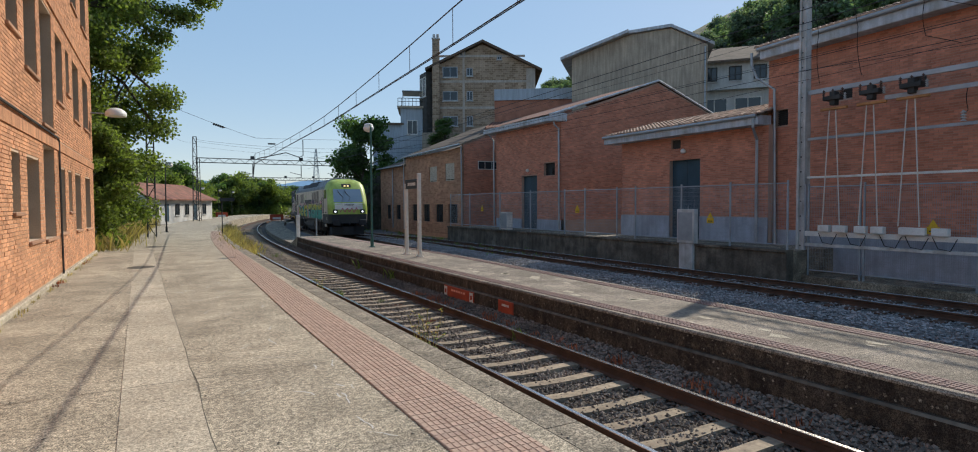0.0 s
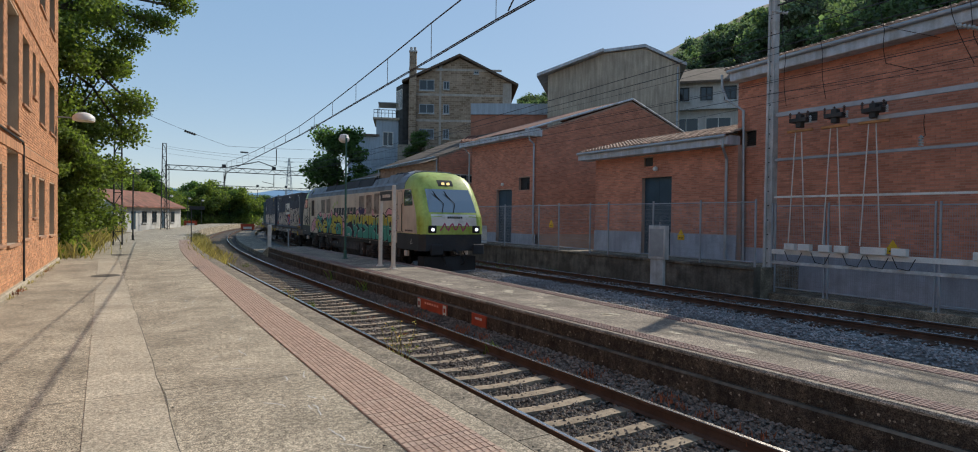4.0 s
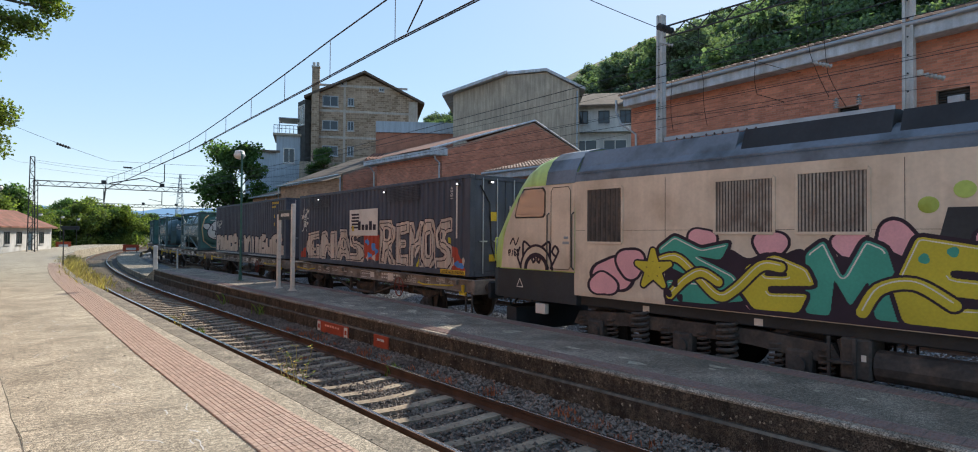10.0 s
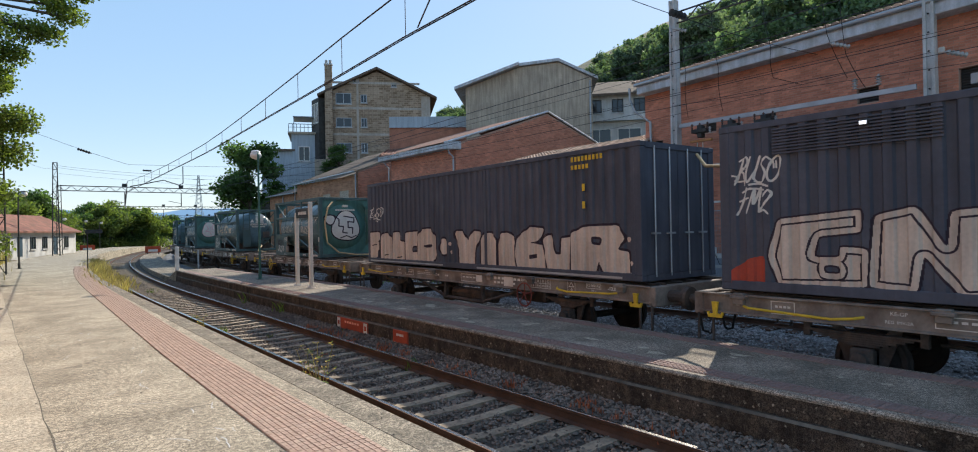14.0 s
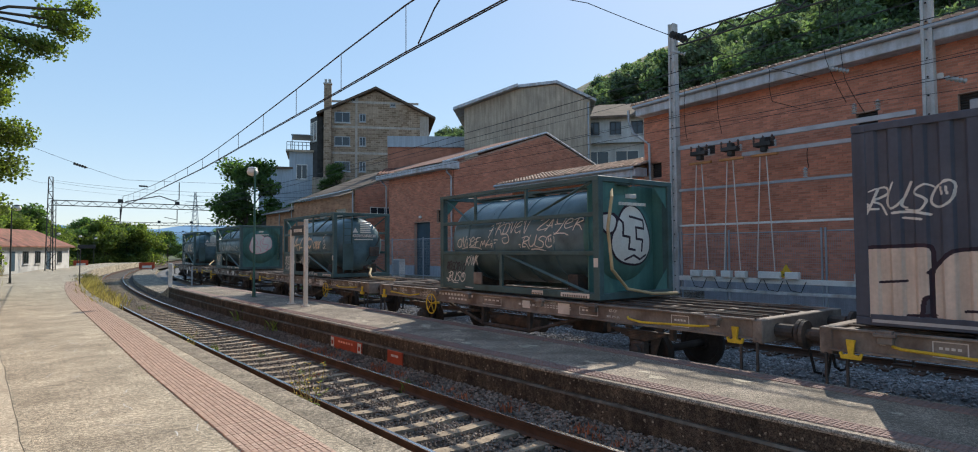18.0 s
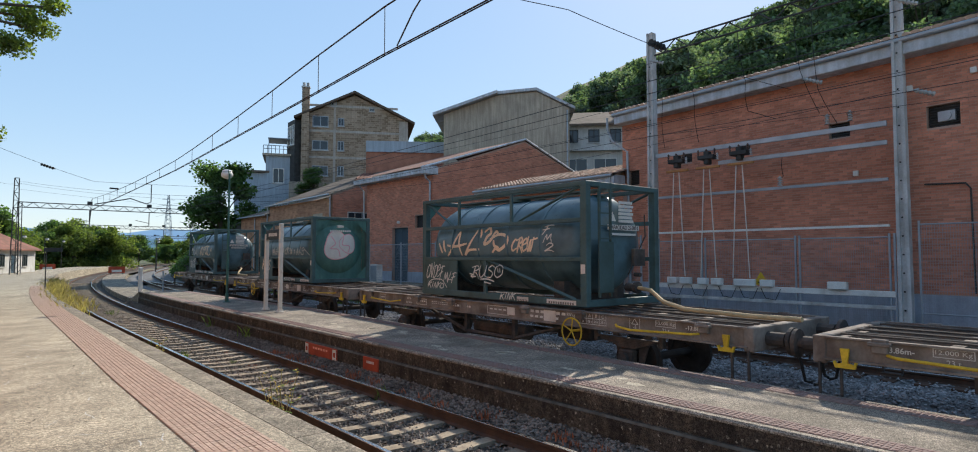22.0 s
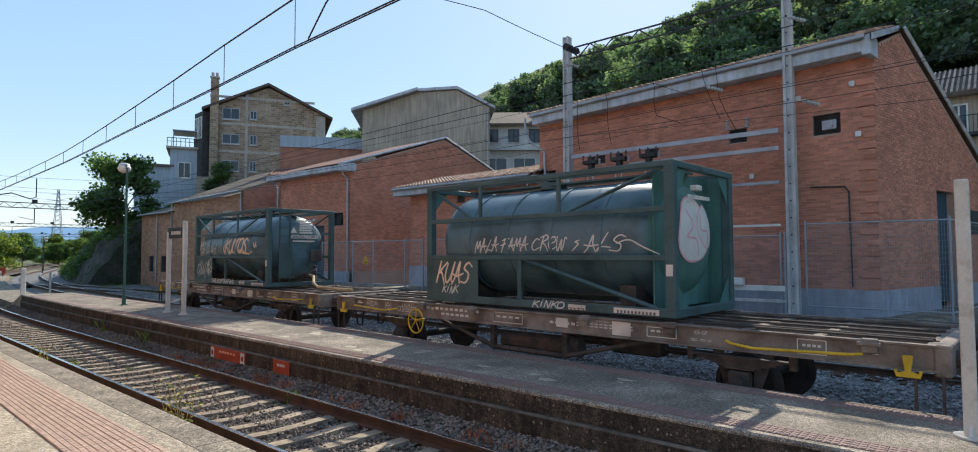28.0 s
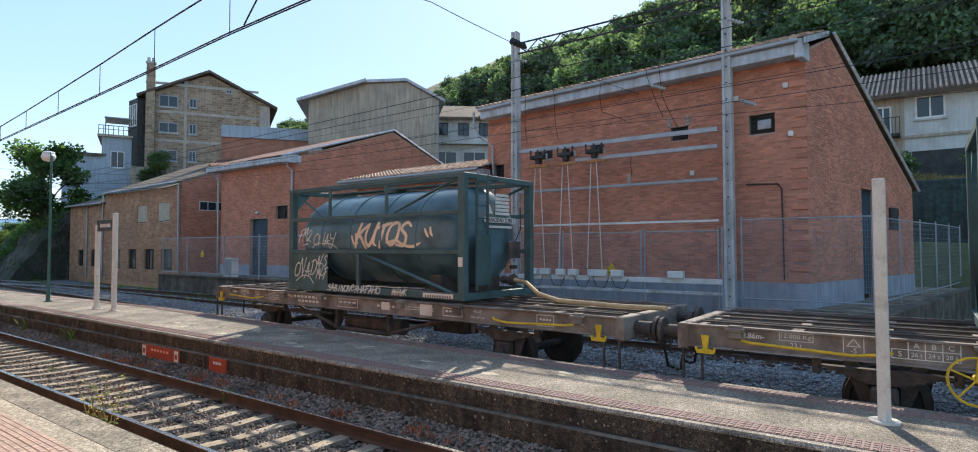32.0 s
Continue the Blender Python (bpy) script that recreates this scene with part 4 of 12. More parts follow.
def build_big_hall():
    """Tall brick switch house with tiled roof, beside the goods tracks."""
    h = thing("brick_hall", "tall red-brick switch house with tiled roof and grey fascia", "building")
    # the hall stands askew to the line: its near corner comes towards the tracks
    h.matrix_basis = Matrix.Translation((20.9, 15.1, 0)) @ Matrix.Rotation(radians(-6.5), 4, "Z") @ Matrix.Translation((-FX, -14.66, 0))
    y0, y1, zt, pl = 2.11, 14.66, 7.5, 0.82
    holes = [(2.95, 3.7, 5.32, 5.92), (8.85, 9.4, 5.4, 5.85), (11.2, 11.75, 5.4, 5.85), (13.75, 14.3, 4.8, 5.4), (5.65, 6.25, 5.45, 5.9)]
    part("wall_front", wall_with_holes(y0, y1, YARD - 0.9, zt, holes, fx, 0.3), MORTAR_R, h, "red brickwork facade")
    put_bricks(h, brick_quads(y0, y1, pl + 0.02, zt, holes, 0.26, 0.075, 0.012, 5), fx, 0.012, BRICK_R, 5, "courses of red brick", 300, key=lambda q: q[0] * 3 + abs(q[2] - 2.2))
    for a, b, c, d in holes:
        mb = Mb()
        n = int((d - c) / 0.07)
        for k in range(n):
            mb.box(FX + 0.10, FX + 0.16, a + 0.02, b - 0.02, c + 0.02 + k * 0.07, c + 0.055 + k * 0.07)
        mb.box(FX + 0.17, FX + 0.2, a, b, c, d)
        part("vent_grille", mb, DARK_STEEL, h, "dark louvred vent opening")
    part("extractor_hood", Mb().box(FX + 0.03, FX + 0.14, 3.07, 3.46, 5.46, 5.74, 0.01).tube((FX + 0.0, 3.26, 5.6), (FX + 0.06, 3.26, 5.6), 0.115, 14), GALV, h, "round grey extractor fan")
    # plinth
    part("plinth", Mb().box(FX - 0.03, FX + 0.05, y0 - 0.03, y1, -0.6, pl), PLINTH, h, "blue-grey painted plinth")
    # skewed end wall
    c0, c1 = Vector((FX, y0, 0)), Vector((30.22, 0.89, 0))
    dirn = (c1 - c0).normalized()
    out = Vector((dirn.y, -dirn.x, 0))
    if out.y > 0:
        out = -out
    run = (c1 - c0).length

    def gx(u, z, o):
        p = c0 + dirn * u + out * o
        return (p.x, p.y, z)

    def roofline(u):
        return 7.70 + u / 1.95 * 0.78 if u < 1.95 else 8.48 - (u - 1.95) / (run - 1.95) * 4.28
    dh = [(4.3, 5.75, YARD, 3.85)]
    mb = Mb()
    for a, b, c, d in ((0, 4.3, -0.6, 4.2), (4.3, 5.75, 3.85, 4.2), (5.75, run, -0.6, 4.2)):
        pts = [gx(u, z, o) for o in (0, -0.3) for u, z in ((a, c), (b, c), (b, d), (a, d))]
        mb.add(pts, [(0, 1, 2, 3), (7, 6, 5, 4), (0, 4, 5, 1), (1, 5, 6, 2), (2, 6, 7, 3), (3, 7, 4, 0)])
    top = [(0, 4.2), (run, 4.2), (1.95, 8.42), (0, 7.62)]
    pts = [gx(u, z, o) for o in (0, -0.3) for u, z in top]
    mb.add(pts, [(0, 1, 2, 3), (7, 6, 5, 4), (0, 4, 5, 1), (1, 5, 6, 2), (2, 6, 7, 3), (3, 7, 4, 0)])
    part("wall_end", mb, MORTAR_R, h, "red brick end wall")
    put_bricks(h, brick_quads(0, run, pl + 0.02, 8.9, dh, 0.26, 0.075, 0.012, 6, slope=lambda u: roofline(u) - 0.1), gx, 0.02, BRICK_R, 6, "courses of red brick")
    mb = Mb()
    for a, b in ((0, 4.3), (5.75, run)):
        pts = [gx(u, z, o) for o in (-0.02, 0.03) for u, z in ((a, -0.6), (b, -0.6), (b, pl), (a, pl))]
        mb.add(pts, [(0, 1, 2, 3), (7, 6, 5, 4), (0, 4, 5, 1), (1, 5, 6, 2), (2, 6, 7, 3), (3, 7, 4, 0)])
    part("plinth", mb, PLINTH, h, "blue-grey painted plinth")
    mb = Mb()
    pts = [gx(u, z, o) for o in (-0.25, -0.18) for u, z in ((4.3, YARD), (5.75, YARD), (5.75, 3.85), (4.3, 3.85))]
    mb.add(pts, [(0, 1, 2, 3), (7, 6, 5, 4), (0, 4, 5, 1), (1, 5, 6, 2), (2, 6, 7, 3), (3, 7, 4, 0)])
    part("door", mb, DOORBLUE, h, "dark blue steel door")
    mb = Mb()
    pts = [gx(u, z, o) for o in (0.02, 0.09) for u, z in ((7.0, 2.5), (7.9, 2.5), (7.9, 3.3), (7.0, 3.3))]
    mb.add(pts, [(0, 1, 2, 3), (7, 6, 5, 4), (0, 4, 5, 1), (1, 5, 6, 2), (2, 6, 7, 3), (3, 7, 4, 0)])
    part("vent_grille", mb, DARK_STEEL, h, "dark wall vent")
    # fascia, gutter, roof
    part("fascia", Mb().box(19.84, FX + 0.1, y0 - 0.05, y1 - 0.05, 7.36, 7.72, 0.02), FASCIA, h, "painted concrete fascia")
    part("fascia_end", Mb().box(19.80, FX + 0.1, y0 - 0.12, y0 + 0.1, 7.25, 7.8, 0.02), FASCIA, h)
    part("gutter", Mb().tube((19.78, y0, 7.75), (19.78, y1, 7.75), 0.07, 10), GALV, h, "grey gutter")
    rx, rz = FX + 1.9, 8.53
    mb = Mb()
    mb.add([(19.8, y0 - 0.16, 7.75), (rx, y0 - 0.36, rz), (rx, y1 + 0.3, rz), (19.8, y1 + 0.3, 7.75)], [(0, 1, 2, 3)])
    mb.add([(rx, y0 - 0.36, rz), (30.6, 0.70, 4.1), (30.6, y1 + 0.3, 4.1), (rx, y1 + 0.3, rz)], [(0, 1, 2, 3)])
    mb.add([(19.8, y0 - 0.16, 7.67), (rx, y0 - 0.36, rz - 0.1), (rx, y1 + 0.3, rz - 0.1), (19.8, y1 + 0.3, 7.67)], [(3, 2, 1, 0)])
    part("roof", mb, DARKROOF, h, "tiled roof slopes", fix=False)
    roof_tiles("roof_tiles", h, 19.78, 7.79, rx, rz + 0.03, y0 - 0.25, y1 + 0.35, TILE, 0.24, 5, 100)
    part("verge", Mb().prism([(19.75, 7.61), (rx, rz - 0.06), (rx, rz + 0.1), (19.75, 7.79)], "y", y0 - 0.24, y0 - 0.16), FASCIA, h, "pale verge board")
    for k in range(22):
        z = pl + 0.05 + k * 0.30
        w = 0.42 if k % 2 else 0.26
        part("quoin", Mb().box(FX - 0.045, FX + 0.02, y0 - 0.045, y0 + w, z, z + 0.15, 0.006), BRICK_R, h, "projecting corner bricks")
    mb = Mb()
    a, b = Vector((rx, y0 - 0.36, rz)), Vector((30.6, 0.70, 4.1))
    mb.tube(a, b, 0.06, 4)
    part("verge", mb, FASCIA, h, "pale verge board")
    part("back_wall", Mb().box(30.25, 30.5, 1.0, y1, -0.6, 4.2).box(FX, 30.4, y1 - 0.3, y1, -0.6, 4.2).prism([(FX, 4.2), (30.4, 4.2), (rx, 8.42), (FX, 7.6)], "y", y1 - 0.3, y1 - 0.002), MORTAR_R, h)
    part("downpipe", Mb().path([(19.8, y1 + 0.3, 7.7), (19.82, y1 + 0.3, 7.2), (19.9, y1 + 0.12, 6.7), (20.25, y1 - 0.4, 6.2), (20.25, y1 - 0.5, YARD)], 0.055, 8), GALV, h, "grey downpipe")
    for yy, zz in ((2.62, 6.65), (4.05, 6.5), (5.5, 4.3), (2.5, 5.2)):
        part("wall_box", Mb().box(FX - 0.1, FX - 0.01, yy - 0.07, yy + 0.07, zz - 0.08, zz + 0.08, 0.015), WHITE, h, "small pale junction box")


def build_small_annex():
    h = thing("brick_annex", "low red-brick annex with terracotta tiles and a dark blue door", "building")
    y0, y1, zt = 14.72, 22.95, 4.85
    dr = (18.0, 19.75, YARD, 3.78)
    holes = [dr, (19.1, 19.65, 4.3, 4.7)]
    part("wall_front", wall_with_holes(y0, y1, -0.6, zt, holes, fx, 0.3), MORTAR_R, h, "red brickwork")
    put_bricks(h, brick_quads(y0, y1, 1.3, zt, holes, 0.26, 0.075, 0.012, 7), fx, 0.012, BRICK_R, 7, "courses of red brick")
    for a, b in ((y0, 18.0), (19.75, y1 + 0.03)):
        part("plinth", Mb().box(FX - 0.03, FX + 0.05, a, b, -0.6, 1.28), PLINTH, h, "blue-grey painted plinth")
    part("door", Mb().box(FX + 0.2, FX + 0.26, 18.89, 19.75, YARD, 3.78), DOORBLUE, h, "dark blue steel door leaf")
    dm = part("door", Mb().box(FX + 0.2, FX + 0.26, 18.0, 18.87, YARD, 3.78), DOORBLUE, h, "dark blue steel door leaf")
    part("door_handle", Mb().box(FX + 0.15, FX + 0.2, 18.78, 18.82, 1.5, 1.75, 0.008), STEEL_GREY, dm)
    part("vent_grille", Mb().box(FX + 0.1, FX + 0.14, 19.1, 19.65, 4.3, 4.7), DARK_STEEL, h, "dark vent")
    part("wall_lamp", Mb().ball((FX - 0.12, 18.85, 4.15), 0.12, 10, 6).tube((FX - 0.05, 18.85, 4.15), (FX + 0.02, 18.85, 4.15), 0.05, 8), GLOBE, h, "round white wall lamp")
    part("wall_side", Mb().box(FX, 24.5, y1 - 0.3, y1, -0.6, 4.85).prism([(FX, 4.84), (24.5, 4.84), (23.4, 5.85)], "y", y1 - 0.3, y1), MORTAR_R, h)
    part("fascia", Mb().prism([(19.82, 4.83), (19.82, 5.12), (19.95, 5.2), (FX + 0.2, 5.2), (FX + 0.2, 4.83)], "y", y0 + 0.05, y1 + 0.7), FASCIA, h, "painted concrete eave")
    part("gutter", Mb().tube((19.76, y0 + 0.1, 5.16), (19.76, y1 + 0.72, 5.16), 0.065, 10), GALV, h)
    part("roof", Mb().add([(19.8, y0, 5.16), (23.4, y0, 6.06), (23.4, y1 + 0.7, 6.06), (19.8, y1 + 0.7, 5.16), (27, y0, 5.0), (27, y1 + .7, 5.0)], [(0, 1, 2, 3), (1, 4, 5, 2)]), DARKROOF, h, fix=False)
    roof_tiles("roof_tiles", h, 19.78, 5.2, 23.4, 6.10, y0 + 0.02, y1 + 0.68, TILE, 0.22, 9, 300)
    part("downpipe", Mb().path([(19.8, y0 + 0.25, 5.1), (19.8, y0 + 0.25, 4.75), (20.25, y0 + 0.4, 4.3), (20.25, y0 + 0.4, YARD)], 0.055, 8), GALV, h, "grey downpipe")


def build_middle_hall():
    h = thing("brick_hall", "red-brick hall with bright gable wall and blue door", "building")
    y0, y1, zt = 28.15, 35.7, 6.75
    dr = (30.65, 32.45, 0.2, 3.62)
    nic = (28.75, 29.9, 3.55, 4.3)
    part("wall_front", wall_with_holes(y0, y1, -0.6, zt, [dr, nic], fx, 0.3), MORTAR_R, h, "red brickwork")
    put_bricks(h, brick_quads(y0, y1, 0.9, zt, [dr, nic], 0.26, 0.075, 0.012, 9), fx, 0.012, BRICK_R, 9, "courses of red brick")
    for a, b in ((y0, 30.65), (32.45, y1)):
        part("plinth", Mb().box(FX - 0.03, FX + 0.05, a, b, -0.6, 0.9), PLINTH, h, "blue-grey painted plinth")
    for a, b in ((30.65, 31.54), (31.56, 32.45)):
        part("door", Mb().box(FX + 0.2, FX + 0.26, a, b, 0.2, 3.62), DOORBLUE, h, "dark blue steel door leaf")
    part("niche", Mb().box(FX + 0.16, FX + 0.22, 28.75, 29.9, 3.55, 4.3).box(FX + 0.0, FX + 0.05, 29.0, 29.35, 3.65, 3.95), BLACK, h, "dark louvred niche")
    part("wall_lamp", Mb().ball((FX - 0.1, 31.6, 3.95), 0.11, 10, 6), GLOBE, h)
    # bright gable facing along the line
    xa, za, xb = 28.0, 9.65, 35.6

    def gxy(u, z, o):
        return (FX + u, y0 - o, z)
    mb = Mb()
    mb.prism([(FX, -0.6), (xb, -0.6), (xb, 7.0), (xa, za - 0.1), (FX, 6.95)], "y", y0, y0 + 0.3)
    part("wall_gable", mb, MORTAR_R, h, "bright red brick gable")

    def rl(u):
        return 6.95 + (za - 7.05) * u / (xa - FX) if u < xa - FX else za - 0.1 - (u - xa + FX) / (xb - xa) * (za - 7.1)
    put_bricks(h, brick_quads(0, xb - FX, 0.9, za, [], 0.26, 0.075, 0.012, 10, slope=lambda u: rl(u) - 0.05), gxy, 0.012, BRICK_R, 10, "courses of red brick")
    part("fascia", Mb().box(19.85, FX + 0.15, y0 - 0.05, y1 + 0.9, 6.68, 7.0, 0.02).box(19.8, FX + 0.35, y0 - 0.12, y0 + 0.35, 6.62, 7.1, 0.02), FASCIA, h, "painted concrete fascia")
    part("roof", Mb().add([(19.8, y0 - 0.1, 7.05), (xa, y0 - 0.1, za + 0.05), (xa, y1 + 0.9, za + 0.05), (19.8, y1 + 0.9, 7.05), (xb, y0 - 0.1, 7.0), (xb, y1 + 0.9, 7.0)], [(0, 1, 2, 3), (1, 4, 5, 2)]), REDROOF, h, "weathered red tile roof", fix=False)
    part("verge", Mb().tube((19.8, y0 - 0.1, 7.02), (xa, y0 - 0.1, za + 0.02), 0.07, 4).tube((xa, y0 - 0.1, za + 0.02), (xb, y0 - 0.1, 7.0), 0.07, 4), FASCIA, h, "pale verge")
    part("wall_back", Mb().box(FX, 26, y1 - 0.3, y1, -0.6, 7.0).prism([(FX, 7.0), (26, 7.0), (26, 9.0)], "y", y1 - 0.3, y1), MORTAR_R, h)
    part("downpipe", Mb().path([(19.9, y0 + 0.1, 6.9), (20.0, y0 + 0.1, 6.4), (20.3, y0 + 0.1, 6.2), (20.32, y0 + 0.1, 0.2)], 0.055, 8), GALV, h, "grey downpipe")
    part("downpipe", Mb().path([(19.9, y1 + 0.3, 6.7), (20.3, y1 + 0.2, 6.2), (20.3, y1 + 0.15, 0.0)], 0.055, 8), GALV, h, "grey downpipe")


def build_long_shed():
    h = thing("brick_shed", "long drab-brick goods shed with barred windows", "building")
    y0, y1, ys = 40.8, 60.3, 53.0

    def hx(u, z, o):
        return (FX - o, u, z)
    low = [(41.9, 43.6, 0.35, 1.85), (44.6, 46.1, 0.35, 1.85), (47.4, 48.8, 0.35, 1.85), (50.2, 51.4, 0.35, 1.85), (54.5, 55.7, 0.4, 1.8), (57.3, 58.4, 0.4, 1.8)]
    high = [(42.4, 44.2, 3.75, 5.15), (45.8, 47.4, 3.75, 5.05)]
    holes = low + high
    part("wall_front", wall_with_holes(y0, ys, -0.9, 6.2, holes, hx, 0.3), BRICK_D, h, "drab brickwork")
    part("wall_front", wall_with_holes(ys, y1, -0.9, 5.5, holes, hx, 0.3), BRICK_D, h, "drab brickwork")
    put_bricks(h, brick_quads(y0, ys, -0.6, 6.2, holes, 0.40, 0.15, 0.02, 12) + brick_quads(ys, y1, -0.6, 5.5, holes, 0.40, 0.15, 0.02, 13), hx, 0.012, BRICK_D, 12, "courses of drab brick")
    for k, (a, b, c, d) in enumerate(low):
        w = window_unit(h, a, b, c, d, hx, 0.12, DARK_STEEL, 2)
        n = int((b - a) / 0.16)
        for i in range(1, n):
            part("window_bar", Mb().tube((FX + 0.04, a + (b - a) * i / n, c), (FX + 0.04, a + (b - a) * i / n, d), 0.012, 4), DARK_STEEL, w)
    for a, b, c, d in high:
        window_unit(h, a, b, c, d, hx, 0.08, SHUTTER, 1, shutter=0.92)
    part("wall_gable", Mb().prism([(FX, -0.9), (27.5, -0.9), (27.5, 9.2), (FX, 6.45)], "y", y0, y0 + 0.3), MORTAR_R, h, "red brick end wall")
    put_bricks(h, brick_quads(0, 7.1, -0.6, 9.1, [(1.25, 3.1, 4.55, 5.2)], 0.30, 0.09, 0.014, 14, slope=lambda u: 6.4 + u * 0.39), lambda u, z, o: (FX + u, y0 - o, z), 0.012, BRICK_R, 14, "courses of red brick")
    window_unit(h, 1.25, 3.1, 4.55, 5.2, lambda u, z, o: (FX + u, y0 - o, z), -0.03, WHITE, 2)
    part("roof", Mb().add([(20.0, y0 - 0.2, 6.42), (27.5, y0 - 0.2, 9.35), (27.5, ys, 9.35), (20.0, ys, 6.25)], [(0, 1, 2, 3)]).add([(20.0, ys, 5.55), (27.5, ys, 8.0), (27.5, y1, 8.0), (20.0, y1, 5.55)], [(0, 1, 2, 3)]).box(FX, 27.5, ys - 0.1, ys + 0.1, 5.4, 6.3), DARKROOF, h, "old brown tile roof", fix=False)
    part("gutter", Mb().tube((19.95, y0 - 0.2, 6.4), (19.95, ys, 6.22), 0.07, 8).tube((19.95, ys, 5.52), (19.95, y1, 5.52), 0.07, 8), GALV, h)
    for q in ([(20.25, y0 + 0.1, 6.3), (20.3, y0 + 0.1, -0.5)], [(20.3, ys + 0.3, 6.2), (20.3, ys + 0.3, -0.5)], [(20.3, 56.4, 5.4), (20.3, 56.4, -0.5)]):
        part("downpipe", Mb().path(q, 0.055, 8), GALV, h, "grey downpipe")


def build_station_house():
    """Three-storey brick house on the near platform; its lit face runs along the platform."""
    h = thing("station_house", "orange brick building in morning sun with deep window bays", "building")
    X, yA, yB, zt = -2.3, 4.0, 28.0, 10.6

    def wx(u, z, o):
        return (X + o, u, z)
    wins = []
    for a, b, c, d in ((13.3, 14.0, 1.75, 2.85), (14.7, 16.05, 1.15, 2.85), (18.95, 20.05, 1.15, 2.85), (20.75, 21.5, 1.7, 2.85), (22.25, 23.7, 1.1, 2.85), (25.1, 26.7, 1.05, 2.85), (10.6, 11.9, 1.15, 2.85), (8.2, 9.4, 1.15, 2.85)):
        wins.append((a, b, c, d, 0.22))
    for a, b, c, d in ((13.2, 14.2, 5.1, 6.3), (14.8, 16.15, 4.65, 6.35), (18.9, 20.1, 4.6, 6.35), (20.8, 21.5, 5.1, 6.35), (22.3, 23.8, 4.55, 6.35), (25.0, 26.7, 4.6, 6.35), (10.6, 11.9, 4.65, 6.35)):
        wins.append((a, b, c, d, 0.22))
    for a, b in ((13.2, 14.2), (14.8, 16.15), (18.9, 20.1), (20.8, 21.5), (22.3, 23.8), (25.0, 26.7), (10.6, 11.9)):
        wins.append((a, b, 8.1, 9.7, 0.22))
    tall = [(16.65, 18.2, 1.1, 3.25), (16.65, 18.3, 3.75, 6.6), (16.65, 18.3, 7.2, 9.9)]
    holes = [w[:4] for w in wins] + tall
    part("wall_front", wall_with_holes(yA, yB, -0.2, zt, holes, wx, 0.4), MORTAR_O, h, "orange brick facade")
    bands = [(yA, yB, 3.28, 3.52), (yA, yB, 6.78, 7.02)]
    put_bricks(h, brick_quads(yA, yB, 0.12, zt, holes + bands, 0.25, 0.075, 0.014, 21), wx, 0.016, BRICK_O, 21, "courses of orange brick", 300, key=lambda q: abs(q[0] - 15.5) + abs(q[2] - 1.6) * 1.3)
    # soldier-course bands
    mb = Mb()
    for z0, z1 in ((3.285, 3.515), (6.785, 7.015)):
        y = yA
        while y < yB - 0.05:
            mb.box(X - 0.02, X + 0.045, y + 0.006, y + 0.069, z0, z1)
            y += 0.075
    part("brick_band", mb, BRICK_O, h, "projecting bands of upright bricks", fix=False, kind="stuff")
    for a, b, c, d, back in wins:
        window_unit(h, a, b, c, d, wx, back, WHITEPOLE if d < 3 else BLACK, 1)
        part("sill", Mb().box(X - 0.2, X + 0.07, a - 0.06, b + 0.06, c - 0.07, c - 0.003, 0.008), BRICK_D, h, "brick sill")
    for a, b, c, d in tall:
        window_unit(h, a, b, c, d, wx, 0.25, GALV, 3, "stair_window")
        mb = Mb()
        k = c + 0.2
        while k < d:
            mb.box(X - 0.26, X - 0.20, a + 0.02, b - 0.02, k, k + 0.03)
            k += 0.26
        part("glazing_bars", mb, GALV, h, "close horizontal glazing bars")
        part("sill", Mb().box(X - 0.2, X + 0.07, a - 0.06, b + 0.06, c - 0.07, c - 0.003, 0.008), BRICK_D, h, "brick sill")
    part("footing", Mb().box(X, X + 0.09, yA, yB, -0.02, 0.10, 0.02), CONCRETE_LIGHT, h, "pale concrete footing strip")
    part("side_walls", Mb().box(X - 8, X - 0.4, yB - 0.35, yB, -0.2, zt).box(X - 8.3, X - 8, yA, yB, -0.2, zt).box(X - 8, X - 0.4, yA, yA + 0.35, -0.2, zt), BRICK_O, h)
    part("roof", Mb().box(X - 8.4, X + 0.5, yA - 0.4, yB + 0.4, zt, zt + 0.25), DARKROOF, h)
    part("floor_slab", Mb().box(X - 8, X - 0.42, yA + 0.4, yB - 0.4, 3.2, 3.5).box(X - 8, X - 0.42, yA + 0.4, yB - 0.4, 6.8, 7.1), CONCRETE, h)
    part("conduit", Mb().path([(X + 0.05, 12.0, 3.62), (X + 0.05, 18.7, 3.6), (X + 0.05, 18.8, 3.45), (X + 0.06, 18.82, 0.1)], 0.028, 6), DARK_STEEL, h, "dark cable conduit")
    mb = Mb()
    mb.path([(X, 27.6, 5.45), (X + 0.5, 27.6, 5.45)], 0.025, 6)
    lamp = tagged(part("wall_lamp", mb, STEEL_GREY), "grey bracket lamp with white bowl shade on the brick corner", "lamp")
    part("shade", Mb().ball((X + 0.85, 27.6, 5.42), 0.38, 16, 6, 0.75, 0.0, 1.0).tube((X + 0.85, 27.6, 5.36), (X + 0.85, 27.6, 5.42), 0.37, 16), GLOBE, lamp, "white bowl shade", smooth=True)


build_big_hall()
build_small_annex()
build_middle_hall()
build_long_shed()
build_station_house()


